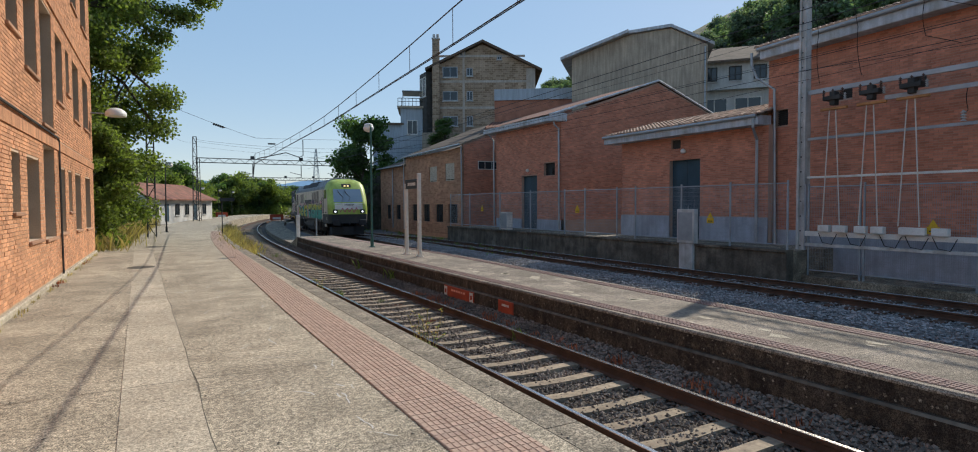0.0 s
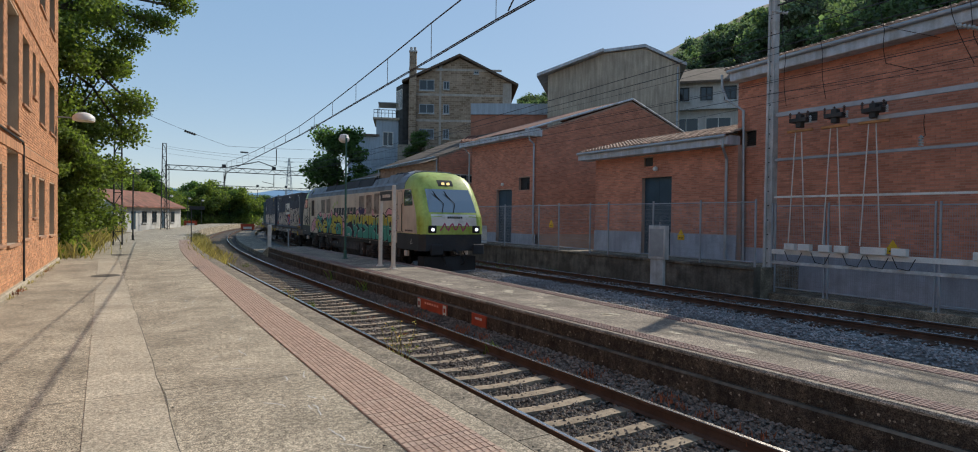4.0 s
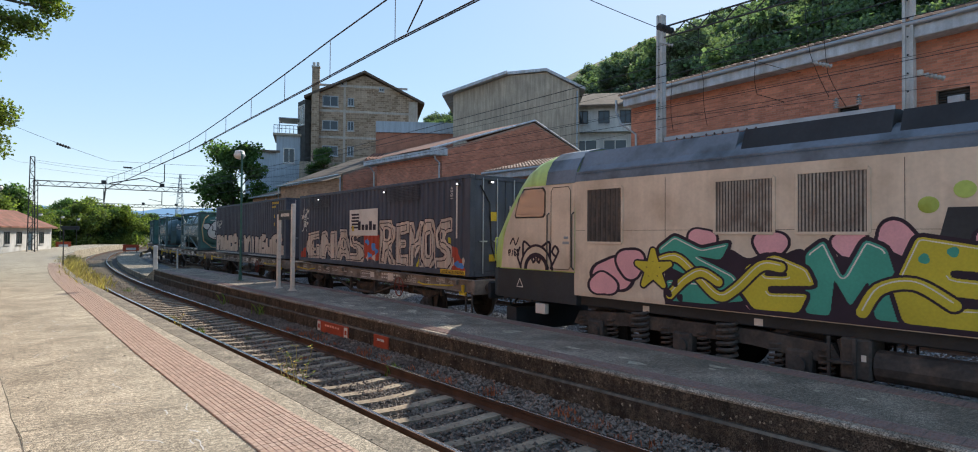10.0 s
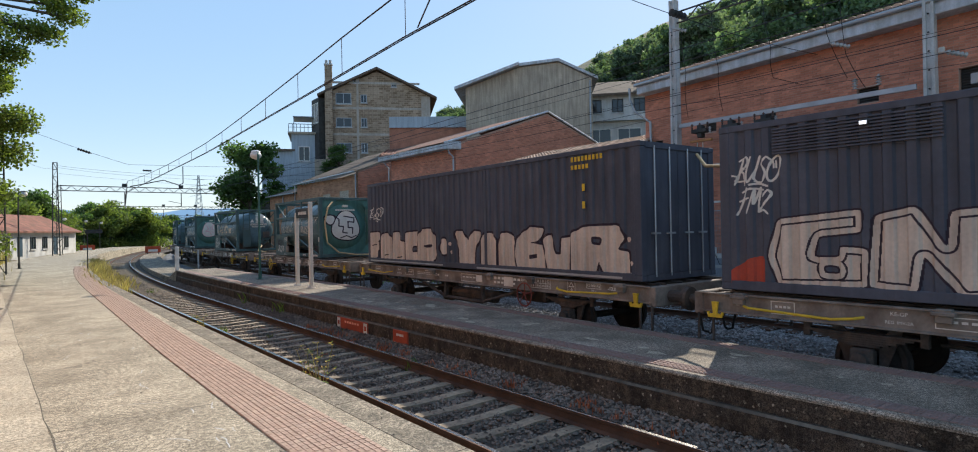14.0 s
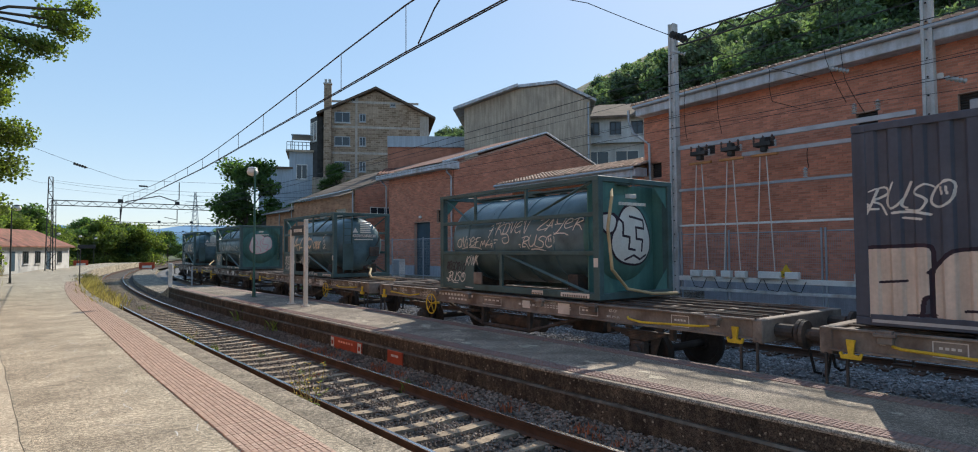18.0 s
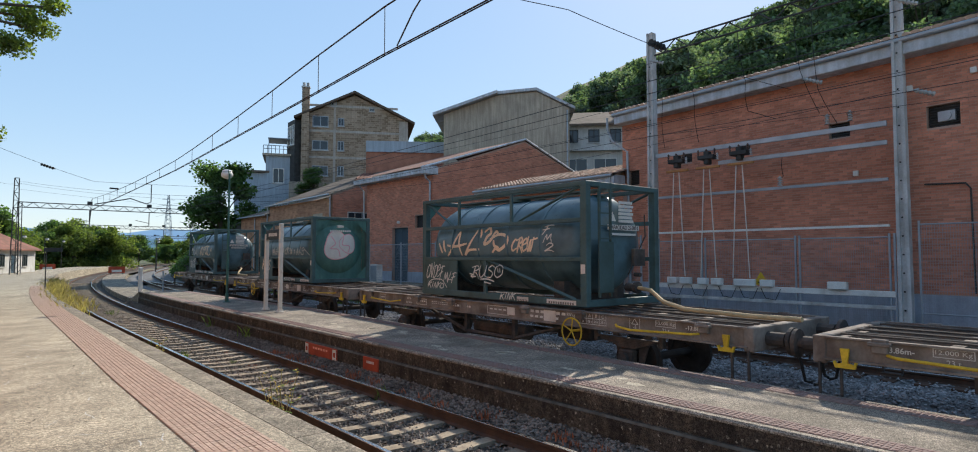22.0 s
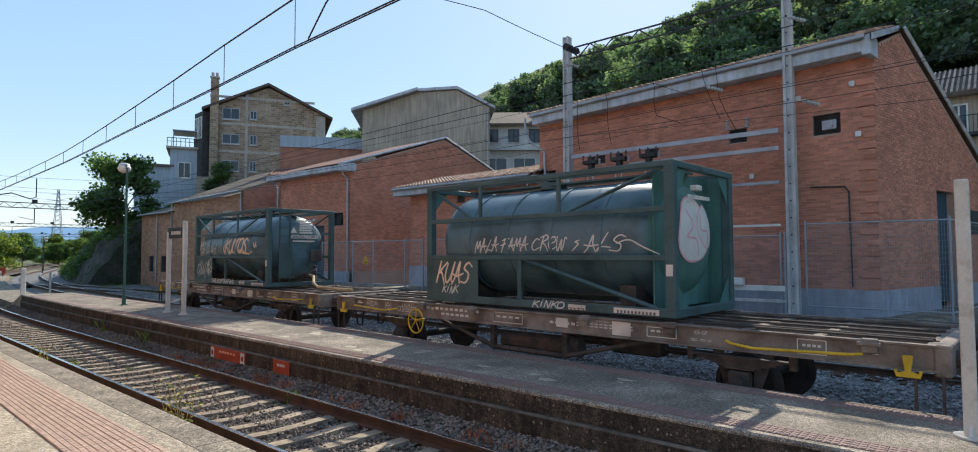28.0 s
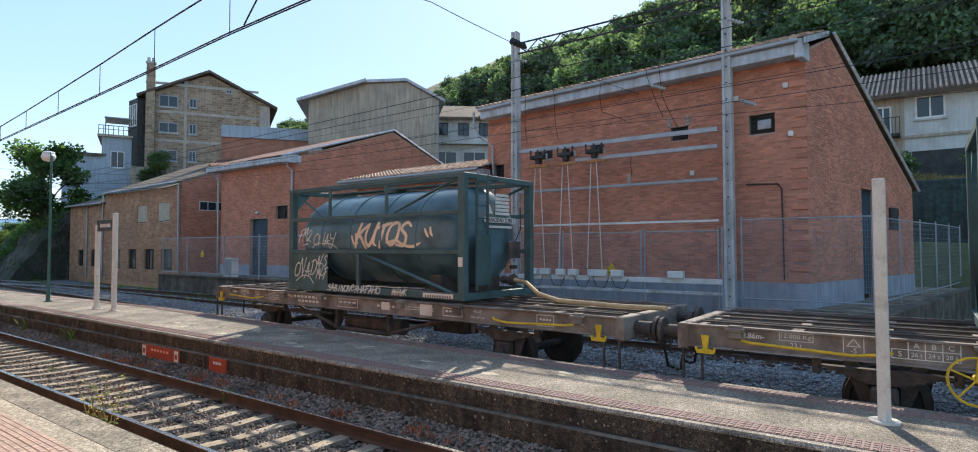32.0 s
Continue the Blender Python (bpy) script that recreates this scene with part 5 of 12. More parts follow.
# ---- fences, overhead line, platform furniture ----
def mesh_panel(parent, a, b, z0, z1):
    """A wire-mesh fence panel between two posts at plan points a and b."""
    f = new("fence_panel")
    f.parent = parent
    d = Vector((b[0] - a[0], b[1] - a[1], 0))
    L = d.length
    u = d / L
    for z in (z0 + 0.05, z1 - 0.02):
        part("panel_rail", Mb().tube((a[0], a[1], z), (b[0], b[1], z), 0.022, 6), STEEL_GREY, f)
    w = Mb()
    nv, nh = int(L / 0.055), int((z1 - z0) / 0.15)
    for i in range(1, nv):
        p = (a[0] + u.x * L * i / nv, a[1] + u.y * L * i / nv)
        w.add([(p[0] - u.x * 0.0035, p[1] - u.y * 0.0035, z0 + 0.05), (p[0] + u.x * 0.0035, p[1] + u.y * 0.0035, z0 + 0.05), (p[0] + u.x * 0.0035, p[1] + u.y * 0.0035, z1 - 0.02), (p[0] - u.x * 0.0035, p[1] - u.y * 0.0035, z1 - 0.02)], [(0, 1, 2, 3)])
    for i in range(1, nh):
        z = z0 + 0.05 + (z1 - z0) * i / nh
        w.add([(a[0], a[1], z - 0.003), (b[0], b[1], z - 0.003), (b[0], b[1], z + 0.003), (a[0], a[1], z + 0.003)], [(0, 1, 2, 3)])
    part("wire_mesh", w, STEEL_GREY, f, "grey welded wire mesh", fix=False)


def build_fences():
    low = tagged(part("wall_low", Mb().prism([(17.92, -0.95), (17.96, 0.2), (17.90, 0.22), (17.90, 0.30), (18.32, 0.30), (18.32, -0.95)], "y", 12.25, 38.5), OLD_WALL), "dark mossy low concrete wall", "wall", kind="structure")
    tagged(part("yard", Mb().box(18.32, FX + 0.3, 12.25, 38.5, -0.9, 0.26), KERB), "raised concrete yard before the brick buildings", "yard", kind="structure")
    tagged(part("yard", Mb().box(18.75, FX + 0.3, 2.9, 12.25, -0.9, -0.58), KERB), "sunken concrete yard under the switch gear", "yard", kind="structure")
    tagged(part("yard", Mb().prism([(18.7, 0.95), (33.6, -1.5), (33.6, 2.88), (18.7, 2.88)], "z", -0.9, 0.10), KERB), "raised concrete yard beside the tall hall", "yard", kind="structure")
    tagged(part("wall_low", Mb().box(18.4, 18.7, 0.9, 2.9, -0.95, 0.16, 0.02), OLD_WALL), "dark low concrete wall", "wall", kind="structure")
    tagged(part("wall_low", Mb().prism([(18.4, 0.9), (18.4, 0.62), (33.6, -1.86), (33.6, -1.52), (18.7, 0.93), (18.7, 0.9)], "z", -0.95, 0.16), OLD_WALL), "dark low concrete wall under the corner fence", "wall", kind="structure")
    fen = thing("mesh_fence", "grey wire-mesh fence along the low wall", "fence")
    ys = [12.3, 14.55, 16.85, 19.45, 20.65, 22.95, 24.6, 27.8, 31.2, 35.2, 38.2]
    for y in ys:
        part("post", Mb().box(18.03, 18.09, y - 0.03, y + 0.03, 0.28, 2.6, 0.006), STEEL_GREY, fen)
    for a, b in zip(ys, ys[1:]):
        mesh_panel(fen, (18.06, a + 0.05), (18.06, b - 0.05), 0.42, 2.52)
    fen = thing("mesh_fence", "tall grey wire-mesh fence enclosing the switch gear", "fence")
    pts = [(19.02, 12.25, -0.6, 2.4), (19.02, 10.45, -0.6, 2.4), (19.02, 7.4, -0.6, 2.4), (19.02, 4.95, -0.6, 2.4)]
    for x, y, z0, z1 in pts:
        for dy in (-0.06, 0.06):
            part("post", Mb().box(x - 0.03, x + 0.03, y + dy - 0.025, y + dy + 0.025, z0, z1 + 0.08, 0.006), STEEL_GREY, fen)
    for p, q in zip(pts, pts[1:]):
        mesh_panel(fen, (p[0], p[1] - 0.1), (q[0], q[1] + 0.1), -0.45, 2.4)
    fen = thing("mesh_fence", "grey wire-mesh fence round the hall's corner", "fence")
    pts = [(19.1, 4.35), (19.1, 1.05), (22.5, 0.55), (25.2, 0.05), (27.5, -0.4), (30.2, -0.85), (33.3, -1.3)]
    for x, y in pts:
        part("post", Mb().box(x - 0.023, x + 0.023, y - 0.023, y + 0.023, -0.55 if y > 3 else 0.08, 2.8, 0.006), STEEL_GREY, fen)
    for p, q in zip(pts, pts[1:]):
        mesh_panel(fen, p, q, 0.3, 2.72)
    cab = thing("meter_cabinet", "weathered concrete meter cabinet on the low wall", "cabinet")
    part("cabinet_body", Mb().box(17.75, 18.0, 15.95, 16.8, 0.30, 1.63, 0.02).box(17.78, 17.92, 16.05, 16.7, -0.9, 0.30), MASTCON, cab)
    part("cabinet_door", Mb().box(17.735, 17.75, 16.02, 16.73, 0.42, 1.5, 0.005), STEEL_GREY, cab)
    cab = thing("meter_cabinet", "pale grey electric cabinet behind the fence", "cabinet")
    part("cabinet_body", Mb().box(18.5, 18.9, 31.1, 31.9, 0.26, 1.35, 0.02), WHITE, cab)
    part("cabinet_door", Mb().box(18.485, 18.5, 31.16, 31.84, 0.36, 1.28, 0.005), STEEL_GREY, cab)
    for y, z in ((8.5, 1.15), (23.5, 1.6), (15.4, 1.3), (33.4, 1.6)):
        s = thing("warning_sign", "small yellow electrical warning sign on the fence", "sign")
        X = 18.98 if y < 10 else 18.02
        part("sign_plate", Mb().box(X - 0.012, X, y - 0.16, y + 0.16, z - 0.2, z + 0.0).add([(X - 0.008, y - 0.13, z + 0.01), (X - 0.008, y + 0.13, z + 0.01), (X - 0.008, y, z + 0.22)], [(0, 1, 2)]), YELLOW, s, fix=False)
        bars(s, X - 0.012, y - 0.12, y + 0.12, z - 0.14, 0.04, BLACK, 2, "sign_mark")


def insulator(mb, p, q, n=5, r=0.06):
    p, q = Vector(p), Vector(q)
    d = (q - p)
    for i in range(n):
        a = p + d * (i / n)
        b = p + d * ((i + 0.55) / n)
        mb.tube(a, b, r, 10, r * 0.55)
    mb.tube(p, q, r * 0.35, 6)
    return mb


def build_switch_gear():
    """Two concrete masts with steel beams, insulators and cables before the tall hall."""
    masts = []
    for y in (12.5, 4.7):
        m = thing("catenary_mast", "grey concrete mast of the switch gear with bolt holes", "mast", group="concrete masts of the switch gear")
        sec = lambda w, d, z: [(19.2 - d, y - w, z), (19.2 + d, y - w, z), (19.2 + d, y + w, z), (19.2 - d, y + w, z)]
        part("mast_shaft", Mb().loft([sec(0.145, 0.14, -0.6), sec(0.12, 0.11, 10.2)]), MASTCON, m, "tapered concrete shaft")
        for s in (-1, 1):
            part("mast_rib", Mb().loft([[(19.2 - 0.19, y + s * 0.105 - 0.045, -0.6), (19.2 - 0.15, y + s * 0.105 - 0.045, -0.6), (19.2 - 0.15, y + s * 0.105 + 0.045, -0.6), (19.2 - 0.19, y + s * 0.105 + 0.045, -0.6)], [(19.2 - 0.16, y + s * 0.085 - 0.035, 10.2), (19.2 - 0.12, y + s * 0.085 - 0.035, 10.2), (19.2 - 0.12, y + s * 0.085 + 0.035, 10.2), (19.2 - 0.16, y + s * 0.085 + 0.035, 10.2)]]), MASTCON, m)
        for k in range(18):
            part("bolt_hole", Mb().tube((19.2 - 0.165, y, 0.4 + k * 0.5), (19.2 - 0.155, y, 0.4 + k * 0.5), 0.025, 8), BLACK, m)
        masts.append(m)
    g = thing("switch_gear", "steel beams with insulators, disconnectors and cables", "switch gear")
    for z0, z1, y0, y1, m, nm in ((5.45, 5.60, 5.0, 12.3, GALV, "beam"), (4.93, 5.06, 5.0, 9.9, GALV, "beam"), (3.93, 4.02, 5.0, 12.3, STEEL_GREY, "pipe_rail"), (2.66, 2.73, 5.0, 12.3, WHITE, "pipe_rail"), (0.74, 0.90, 4.9, 12.3, WHITE, "lower_beam"), (0.40, 0.50, 4.9, 12.3, MASTCON, "lower_beam")):
        part(nm, Mb().box(19.06 - (0.08 if nm == "lower_beam" else 0.0), 19.12, y0, y1, z0, z1, 0.008), m, g)
    # upper head beam with truss
    tr = Mb().tube((19.2, 12.6, 9.75), (19.2, 4.5, 9.75), 0.035, 6).tube((19.2, 12.6, 9.35), (19.2, 4.5, 9.35), 0.035, 6)
    for k in range(16):
        y = 12.5 - k * 0.5
        tr.tube((19.2, y, 9.35 if k % 2 else 9.75), (19.2, y - 0.5, 9.75 if k % 2 else 9.35), 0.025, 5)
    part("head_truss", tr, DARK_STEEL, g, "latticed head beam")
    for y in (11.4, 10.25, 9.12):
        sw = part("disconnector", Mb().box(18.85, 19.2, y - 0.28, y + 0.28, 5.15, 5.28, 0.01).box(18.9, 19.15, y - 0.09, y + 0.09, 4.98, 5.42, 0.02), DARK_STEEL, g, "dark disconnector switch")
        ins = Mb()
        for dy in (-0.3, 0.0, 0.3):
            insulator(ins, (18.95, y + dy, 5.28), (18.95, y + dy, 5.5), 4, 0.05)
        part("insulator", ins, INSUL_D, sw, "brown ribbed insulators")
        ins = Mb()
        insulator(ins, (18.9, y - 0.42, 5.10), (18.9, y - 0.42, 5.32), 4, 0.05)
        part("insulator", ins, INSUL, sw, "grey ribbed insulator")
        part("drive_rod", Mb().tube((18.95, y + 0.1, 4.85), (18.95, y + 0.28, 1.15), 0.018, 6).tube((18.95, y - 0.1, 4.85), (18.95, y - 0.28, 1.15), 0.018, 6), CABLEWHITE, sw, "pale operating rods")
        part("cross_timber", Mb().box(18.85, 18.95, y - 0.5, y + 0.35, 4.82, 4.90, 0.01), WOODARM, sw, "orange timber arm")
    for y, w in ((11.6, 0.36), (11.1, 0.4), (10.45, 0.34), (9.95, 0.36), (9.0, 0.7), (6.3, 0.5), (8.3, 0.4)):
        part("motor_box", Mb().box(18.85, 19.06, y - w / 2, y + w / 2, 0.90, 1.12, 0.015), WHITE, g, "pale drive box")
    cb = Mb()
    for y in (11.8, 10.9, 9.9, 9.2, 8.5):
        cb.path([(18.95, y, 0.86), (18.93, y - 0.15, 0.55), (18.93, y - 0.45, 0.5), (18.95, y - 0.6, 0.84)], 0.012, 5)
    part("cable_loop", cb, RUBBER, g, "black cable loops")
    for pts in ([(19.2, 12.2, 9.4), (19.35, 12.15, 7.5), (19.2, 12.0, 5.8)], [(19.2, 11.0, 9.4), (19.4, 10.9, 7.4), (19.1, 10.6, 5.8)], [(19.2, 9.2, 9.4), (19.3, 9.0, 7.6), (19.2, 8.9, 6.6), (20.1, 8.4, 6.4)], [(19.2, 7.4, 9.4), (19.3, 7.3, 7.6), (19.95, 7.0, 6.3)], [(19.2, 6.9, 9.4), (19.3, 6.8, 6.9), (19.9, 6.5, 5.9)], [(20.1, 8.2, 5.2), (19.6, 8.0, 4.4), (19.1, 7.9, 4.05)]):
        sm = []
        for i in range(len(pts) - 1):
            a, b = Vector(pts[i]), Vector(pts[i + 1])
            for k in range(5):
                t = k / 5
                p = a.lerp(b, t)
                sm.append((p.x - 0.12 * math.sin(math.pi * t), p.y, p.z))
        sm.append(pts[-1])
        part("dropper_cable", Mb().path(sm, 0.010, 5), RUBBER, g, "black dropper cable")
    for y, z in ((7.9, 4.05), (6.5, 5.75), (5.9, 5.75)):
        ins = Mb()
        insulator(ins, (19.1, y, z), (19.1, y, z + 0.3), 4, 0.08)
        part("insulator", ins, INSUL, g, "grey ribbed insulator")
    for y0, z0 in ((3.9, 6.1), (6.6, 7.0), (11.9, 8.9), (4.2, 8.6)):
        ins = Mb()
        insulator(ins, (19.0, y0, z0), (18.6, y0 + 0.35, z0 + 0.1), 5, 0.07)
        part("insulator", ins, INSUL, g, "white strain insulator")
    part("cable_conduit", Mb().path([(19.60, 4.3, 3.8), (19.50, 3.4, 3.75), (19.49, 3.3, 3.6), (19.49, 3.28, 0.9)], 0.025, 6), DARK_STEEL, g)
    w = thing("overhead_wire", "thin dark feeder wires along the switch gear", "wire")
    for (p, q, s) in (((19.0, 40, 7.6), (19.0, -14, 8.6), 0.5), ((18.9, 40, 7.0), (18.9, -14, 7.4), 0.5), ((18.7, 12.5, 8.9), (18.9, -14, 9.3), 0.3), ((19.0, 12.6, 6.3), (19.0, -12, 5.4), 0.1), ((18.8, 40, 6.4), (18.8, 4.6, 6.3), 0.6)):
        part("conductor", catenary(p, q, s, 0.007), WIRE, w)


def catenary(p, q, sag, r, n=24):
    p, q = Vector(p), Vector(q)
    pts = []
    for k in range(n + 1):
        t = k / n
        a = p.lerp(q, t)
        a.z -= sag * 4 * t * (1 - t)
        pts.append(a)
    return Mb().path(pts, r, 5)


def lattice_mast(at, h, wb, wt, label):
    m = thing("lattice_mast", label, "mast", at)
    for sx in (-1, 1):
        for sy in (-1, 1):
            part("leg", Mb().tube((sx * wb, sy * wb, 0), (sx * wt, sy * wt, h), 0.04, 4), DARK_STEEL, m)
    br = Mb()
    n = int(h / 0.7)
    for k in range(n):
        z0, z1 = h * k / n, h * (k + 1) / n
        a, b = wb + (wt - wb) * k / n, wb + (wt - wb) * (k + 1) / n
        for s in (-1, 1):
            e = 1 if k % 2 else -1
            br.tube((-e * a, s * a, z0), (e * b, s * b, z1), 0.018, 4)
            br.tube((s * a, -e * a, z0), (s * b, e * b, z1), 0.018, 4)
            br.tube((-b, s * b, z1), (b, s * b, z1), 0.018, 4)
    part("bracing", br, DARK_STEEL, m, "diagonal lattice bars")
    return m


def portal(y, x0, x1, z, label):
    g = thing("catenary_portal", label, "gantry")
    beam = Mb()
    for dz in (0, 0.55):
        beam.tube((x0, y, z + dz), (x1, y, z + dz), 0.05, 4)
    n = int((x1 - x0) / 0.6)
    for k in range(n):
        a, b = x0 + (x1 - x0) * k / n, x0 + (x1 - x0) * (k + 1) / n
        beam.tube((a, y, z if k % 2 else z + 0.55), (b, y, z + 0.55 if k % 2 else z), 0.03, 4)
    part("lattice_beam", beam, DARK_STEEL, g, "latticed steel beam")
    for c in (T1 + bend(y), goods(y), goods(y) + 4.8):
        b = 0.0
        dp = Mb().tube((c + b, y, z), (c + b, y, z - 1.6), 0.05, 5).tube((c + b, y, z - 1.3), (c + b - 1.4, y, z - 1.0), 0.03, 5).tube((c + b, y, z - 1.6), (c + b - 1.5, y, z - 1.75), 0.025, 5)
        dp.box(c + b - 0.25, c + b + 0.25, y - 0.03, y + 0.03, z + 0.55, z + 0.95)
        part("drop_arm", dp, DARK_STEEL, g)
    for x in (x0 + 0.1, x1 - 0.1):
        lg = Mb()
        for s in (-1, 1):
            lg.tube((x + s * 0.25, y, -0.6), (x + s * 0.18, y, z + 0.6), 0.04, 4)
        for k in range(11):
            lg.tube((x - 0.24, y, -0.3 + k * 0.7), (x + 0.24, y, 0.4 + k * 0.7), 0.02, 4)
        part("portal_leg", lg, DARK_STEEL, g)


def build_overhead():
    lattice_mast((-0.45, 40.2, 0), 8.3, 0.22, 0.16, "dark lattice mast beside the platform")
    lattice_mast((3.6, 76.0, 0), 9.7, 0.32, 0.18, "tall dark lattice mast of the portal")
    portal(80.0, 4.0, 30.5, 7.05, "lattice portal across all the tracks")
    portal(128.0, 12.0, 36.0, 6.9, "far lattice portal across the tracks")
    portal(178.0, 20.0, 46.0, 6.6, "distant lattice portal across the tracks")
    line = thing("overhead_line", "contact and messenger wires with droppers over the platform track", "wire")
    sup = [(-30, 4.3), (5.4, 4.58), (7.5, 4.65), (11, 4.85), (15, 5.05), (22, 5.42), (45.5, 6.0), (80, 5.05 + bend(80))]

    def at(y):
        for (a, xa), (b, xb) in zip(sup, sup[1:]):
            if a <= y <= b:
                return xa + (xb - xa) * (y - a) / (b - a)
        return sup[-1][1]

    def hm(y):
        if y <= 45.5:
            return 5.13 + 0.0012 * (max(y, 8.8) - 27) ** 2
        t = (y - 45.5) / 34.5
        return 5.54 + 0.9 * t - 1.2 * t * (1 - t)
    ys = [-30 + k * 2.5 for k in range(45)]
    cw, mw = [], []
    for y in ys:
        x = at(y)
        cw.append((x - 0.03, y, 4.80))
        mw.append((x, y, hm(y)))
    part("contact_wire", Mb().path(cw, 0.011, 5), WIRE, line)
    part("contact_wire", Mb().path([(x + 0.04, y, z) for x, y, z in cw], 0.010, 5), WIRE, line)
    part("messenger_wire", Mb().path(mw, 0.013, 5), WIRE, line)
    for k in range(2, 44):
        (xa, ya, za), (xb, yb, zb) = cw[k], mw[k]
        part("dropper", Mb().tube((xa + 0.03, ya, za), (xb, yb, zb), 0.007, 4), WIRE, line)
    # cantilever over the far end of the platform
    part("stitch_wire", Mb().path([(4.3, 5.2, 4.85), (4.4, 5.5, 5.25), (4.6, 6.1, 5.55), (4.75, 6.9, 5.3), (4.8, 7.4, 4.95)], 0.012, 5), WIRE, line, "looped jumper wire")
    w = thing("overhead_wire", "span and feeder wires between the masts", "wire")
    for p, q, s, r in (((-0.4, 40.2, 8.2), (6.1, 45.4, 6.65), 0.1, 0.014), ((6.1, 45.4, 6.65), (24, 40.5, 7.0), 0.15, 0.012), ((3.7, 76, 9.4), (19, 44, 6.4), 0.5, 0.014), ((3.7, 76, 9.2), (20, 42, 6.0), 0.6, 0.012), ((3.7, 76, 8.6), (30, 79, 7.8), 0.3, 0.012), ((-0.4, 40.2, 7.0), (3.6, 76, 9.2), 0.6, 0.012), ((-6, 42, 9.0), (-0.4, 40.2, 8.2), 0.1, 0.012),
                       ((9.4, 8.1, 7.0), (19.1, 7.5, 7.0), 0.15, 0.012), ((4.7, 8.2, 6.4), (9.4, 8.1, 7.0), 0.0, 0.012), ((12.8, 60, 5.4), (10.4, -20, 5.4), 0.0, 0.011), ((12.8, 60, 6.3), (10.4, -20, 6.3), 0.7, 0.012), ((16, 60, 5.6), (16.2, -20, 5.6), 0.0, 0.011), ((16.0, 60, 6.6), (16.2, -20, 6.6), 0.7, 0.012)):
        part("conductor", catenary(p, q, s, r * 0.75), WIRE, w)
    for p, q in (((3.2, 43.1, 7.2), (3.9, 43.6, 7.05)), ((9.5, 62, 7.9), (10.0, 61, 7.8)), ((12.2, 7.95, 6.93), (12.75, 7.9, 6.91))):
        ins = Mb()
        insulator(ins, p, q, 5, 0.09)
        part("insulator", ins, DARK_STEEL, w, "dark strain insulator")
    arm = thing("cantilever", "steel cantilever arm that steadies the wire", "cantilever")
    part("arm_tube", Mb().path([(9.6, 46.5, 6.8), (9.6, 46.5, 5.6), (9.3, 46.4, 5.45), (8.3, 46.2, 5.75), (6.2, 45.6, 5.2)], 0.035, 6), DARK_STEEL, arm)


def lamp_post(at, h, lean, label, mtl, globe_mat, arm=0.35, rz=0.0):
    l = thing("platform_lamp", label, "lamp post", at, rz)
    part("base_plate", Mb().tube((0, 0, 0), (0, 0, 0.03), 0.14, 12).tube((0, 0, 0.03), (0, 0, 0.35), 0.07, 10), mtl, l)
    part("pole", Mb().tube((0, 0, 0.02), (0, 0, h), 0.048, 10, 0.038), mtl, l)
    part("arm", Mb().path([(0, 0, h), (0, 0.08, h + 0.12), (0, arm * 0.6, h + 0.16), (0, arm, h + 0.12)], 0.028, 6), mtl, l)
    g = part("globe", Mb().ball((0, arm, h), 0.23, 14, 8, 0.8), globe_mat, l, "pale lamp globe", smooth=True)
    part("globe_cap", Mb().ball((0, arm, h + 0.12), 0.2, 12, 4, 0.5, 0.0, 1.0), mtl if mtl is not GREENPOLE else GLOBE, g)


def station_sign(y0, y1, label):
    s = thing("station_sign", label, "sign")
    for y, h in ((y1, 2.62), (y0, 2.95)):
        p = part("post", Mb().box(7.93, 8.05, y - 0.06, y + 0.06, 0.0, h, 0.012), WHITEPOLE, s, "cream steel post")
        part("foot_plate", Mb().tube((7.99, y, 0.002), (7.99, y, 0.026), 0.15, 20).add([(7.86, y - 0.012, 0.03), (8.12, y - 0.012, 0.03), (7.99, y - 0.012, 0.2), (7.86, y + 0.012, 0.03), (8.12, y + 0.012, 0.03), (7.99, y + 0.012, 0.2)], [(0, 1, 2), (5, 4, 3), (0, 3, 4, 1), (1, 4, 5, 2), (2, 5, 3, 0)]), WHITEPOLE, p)
    b = part("board", Mb().box(7.95, 8.03, y0 + 0.07, y1 - 0.0, 2.42, 2.76, 0.01), SIGNDARK, s, "dark name board")
    n = 8
    mb = Mb()
    for k in range(n):
        w = (y1 - y0 - 0.5) / n
        a = y0 + 0.25 + k * w
        mb.box(7.944, 7.95, a, a + w * 0.7, 2.53, 2.64)
    part("board_lettering", mb, WHITE, b, "pale plain bars of lettering")


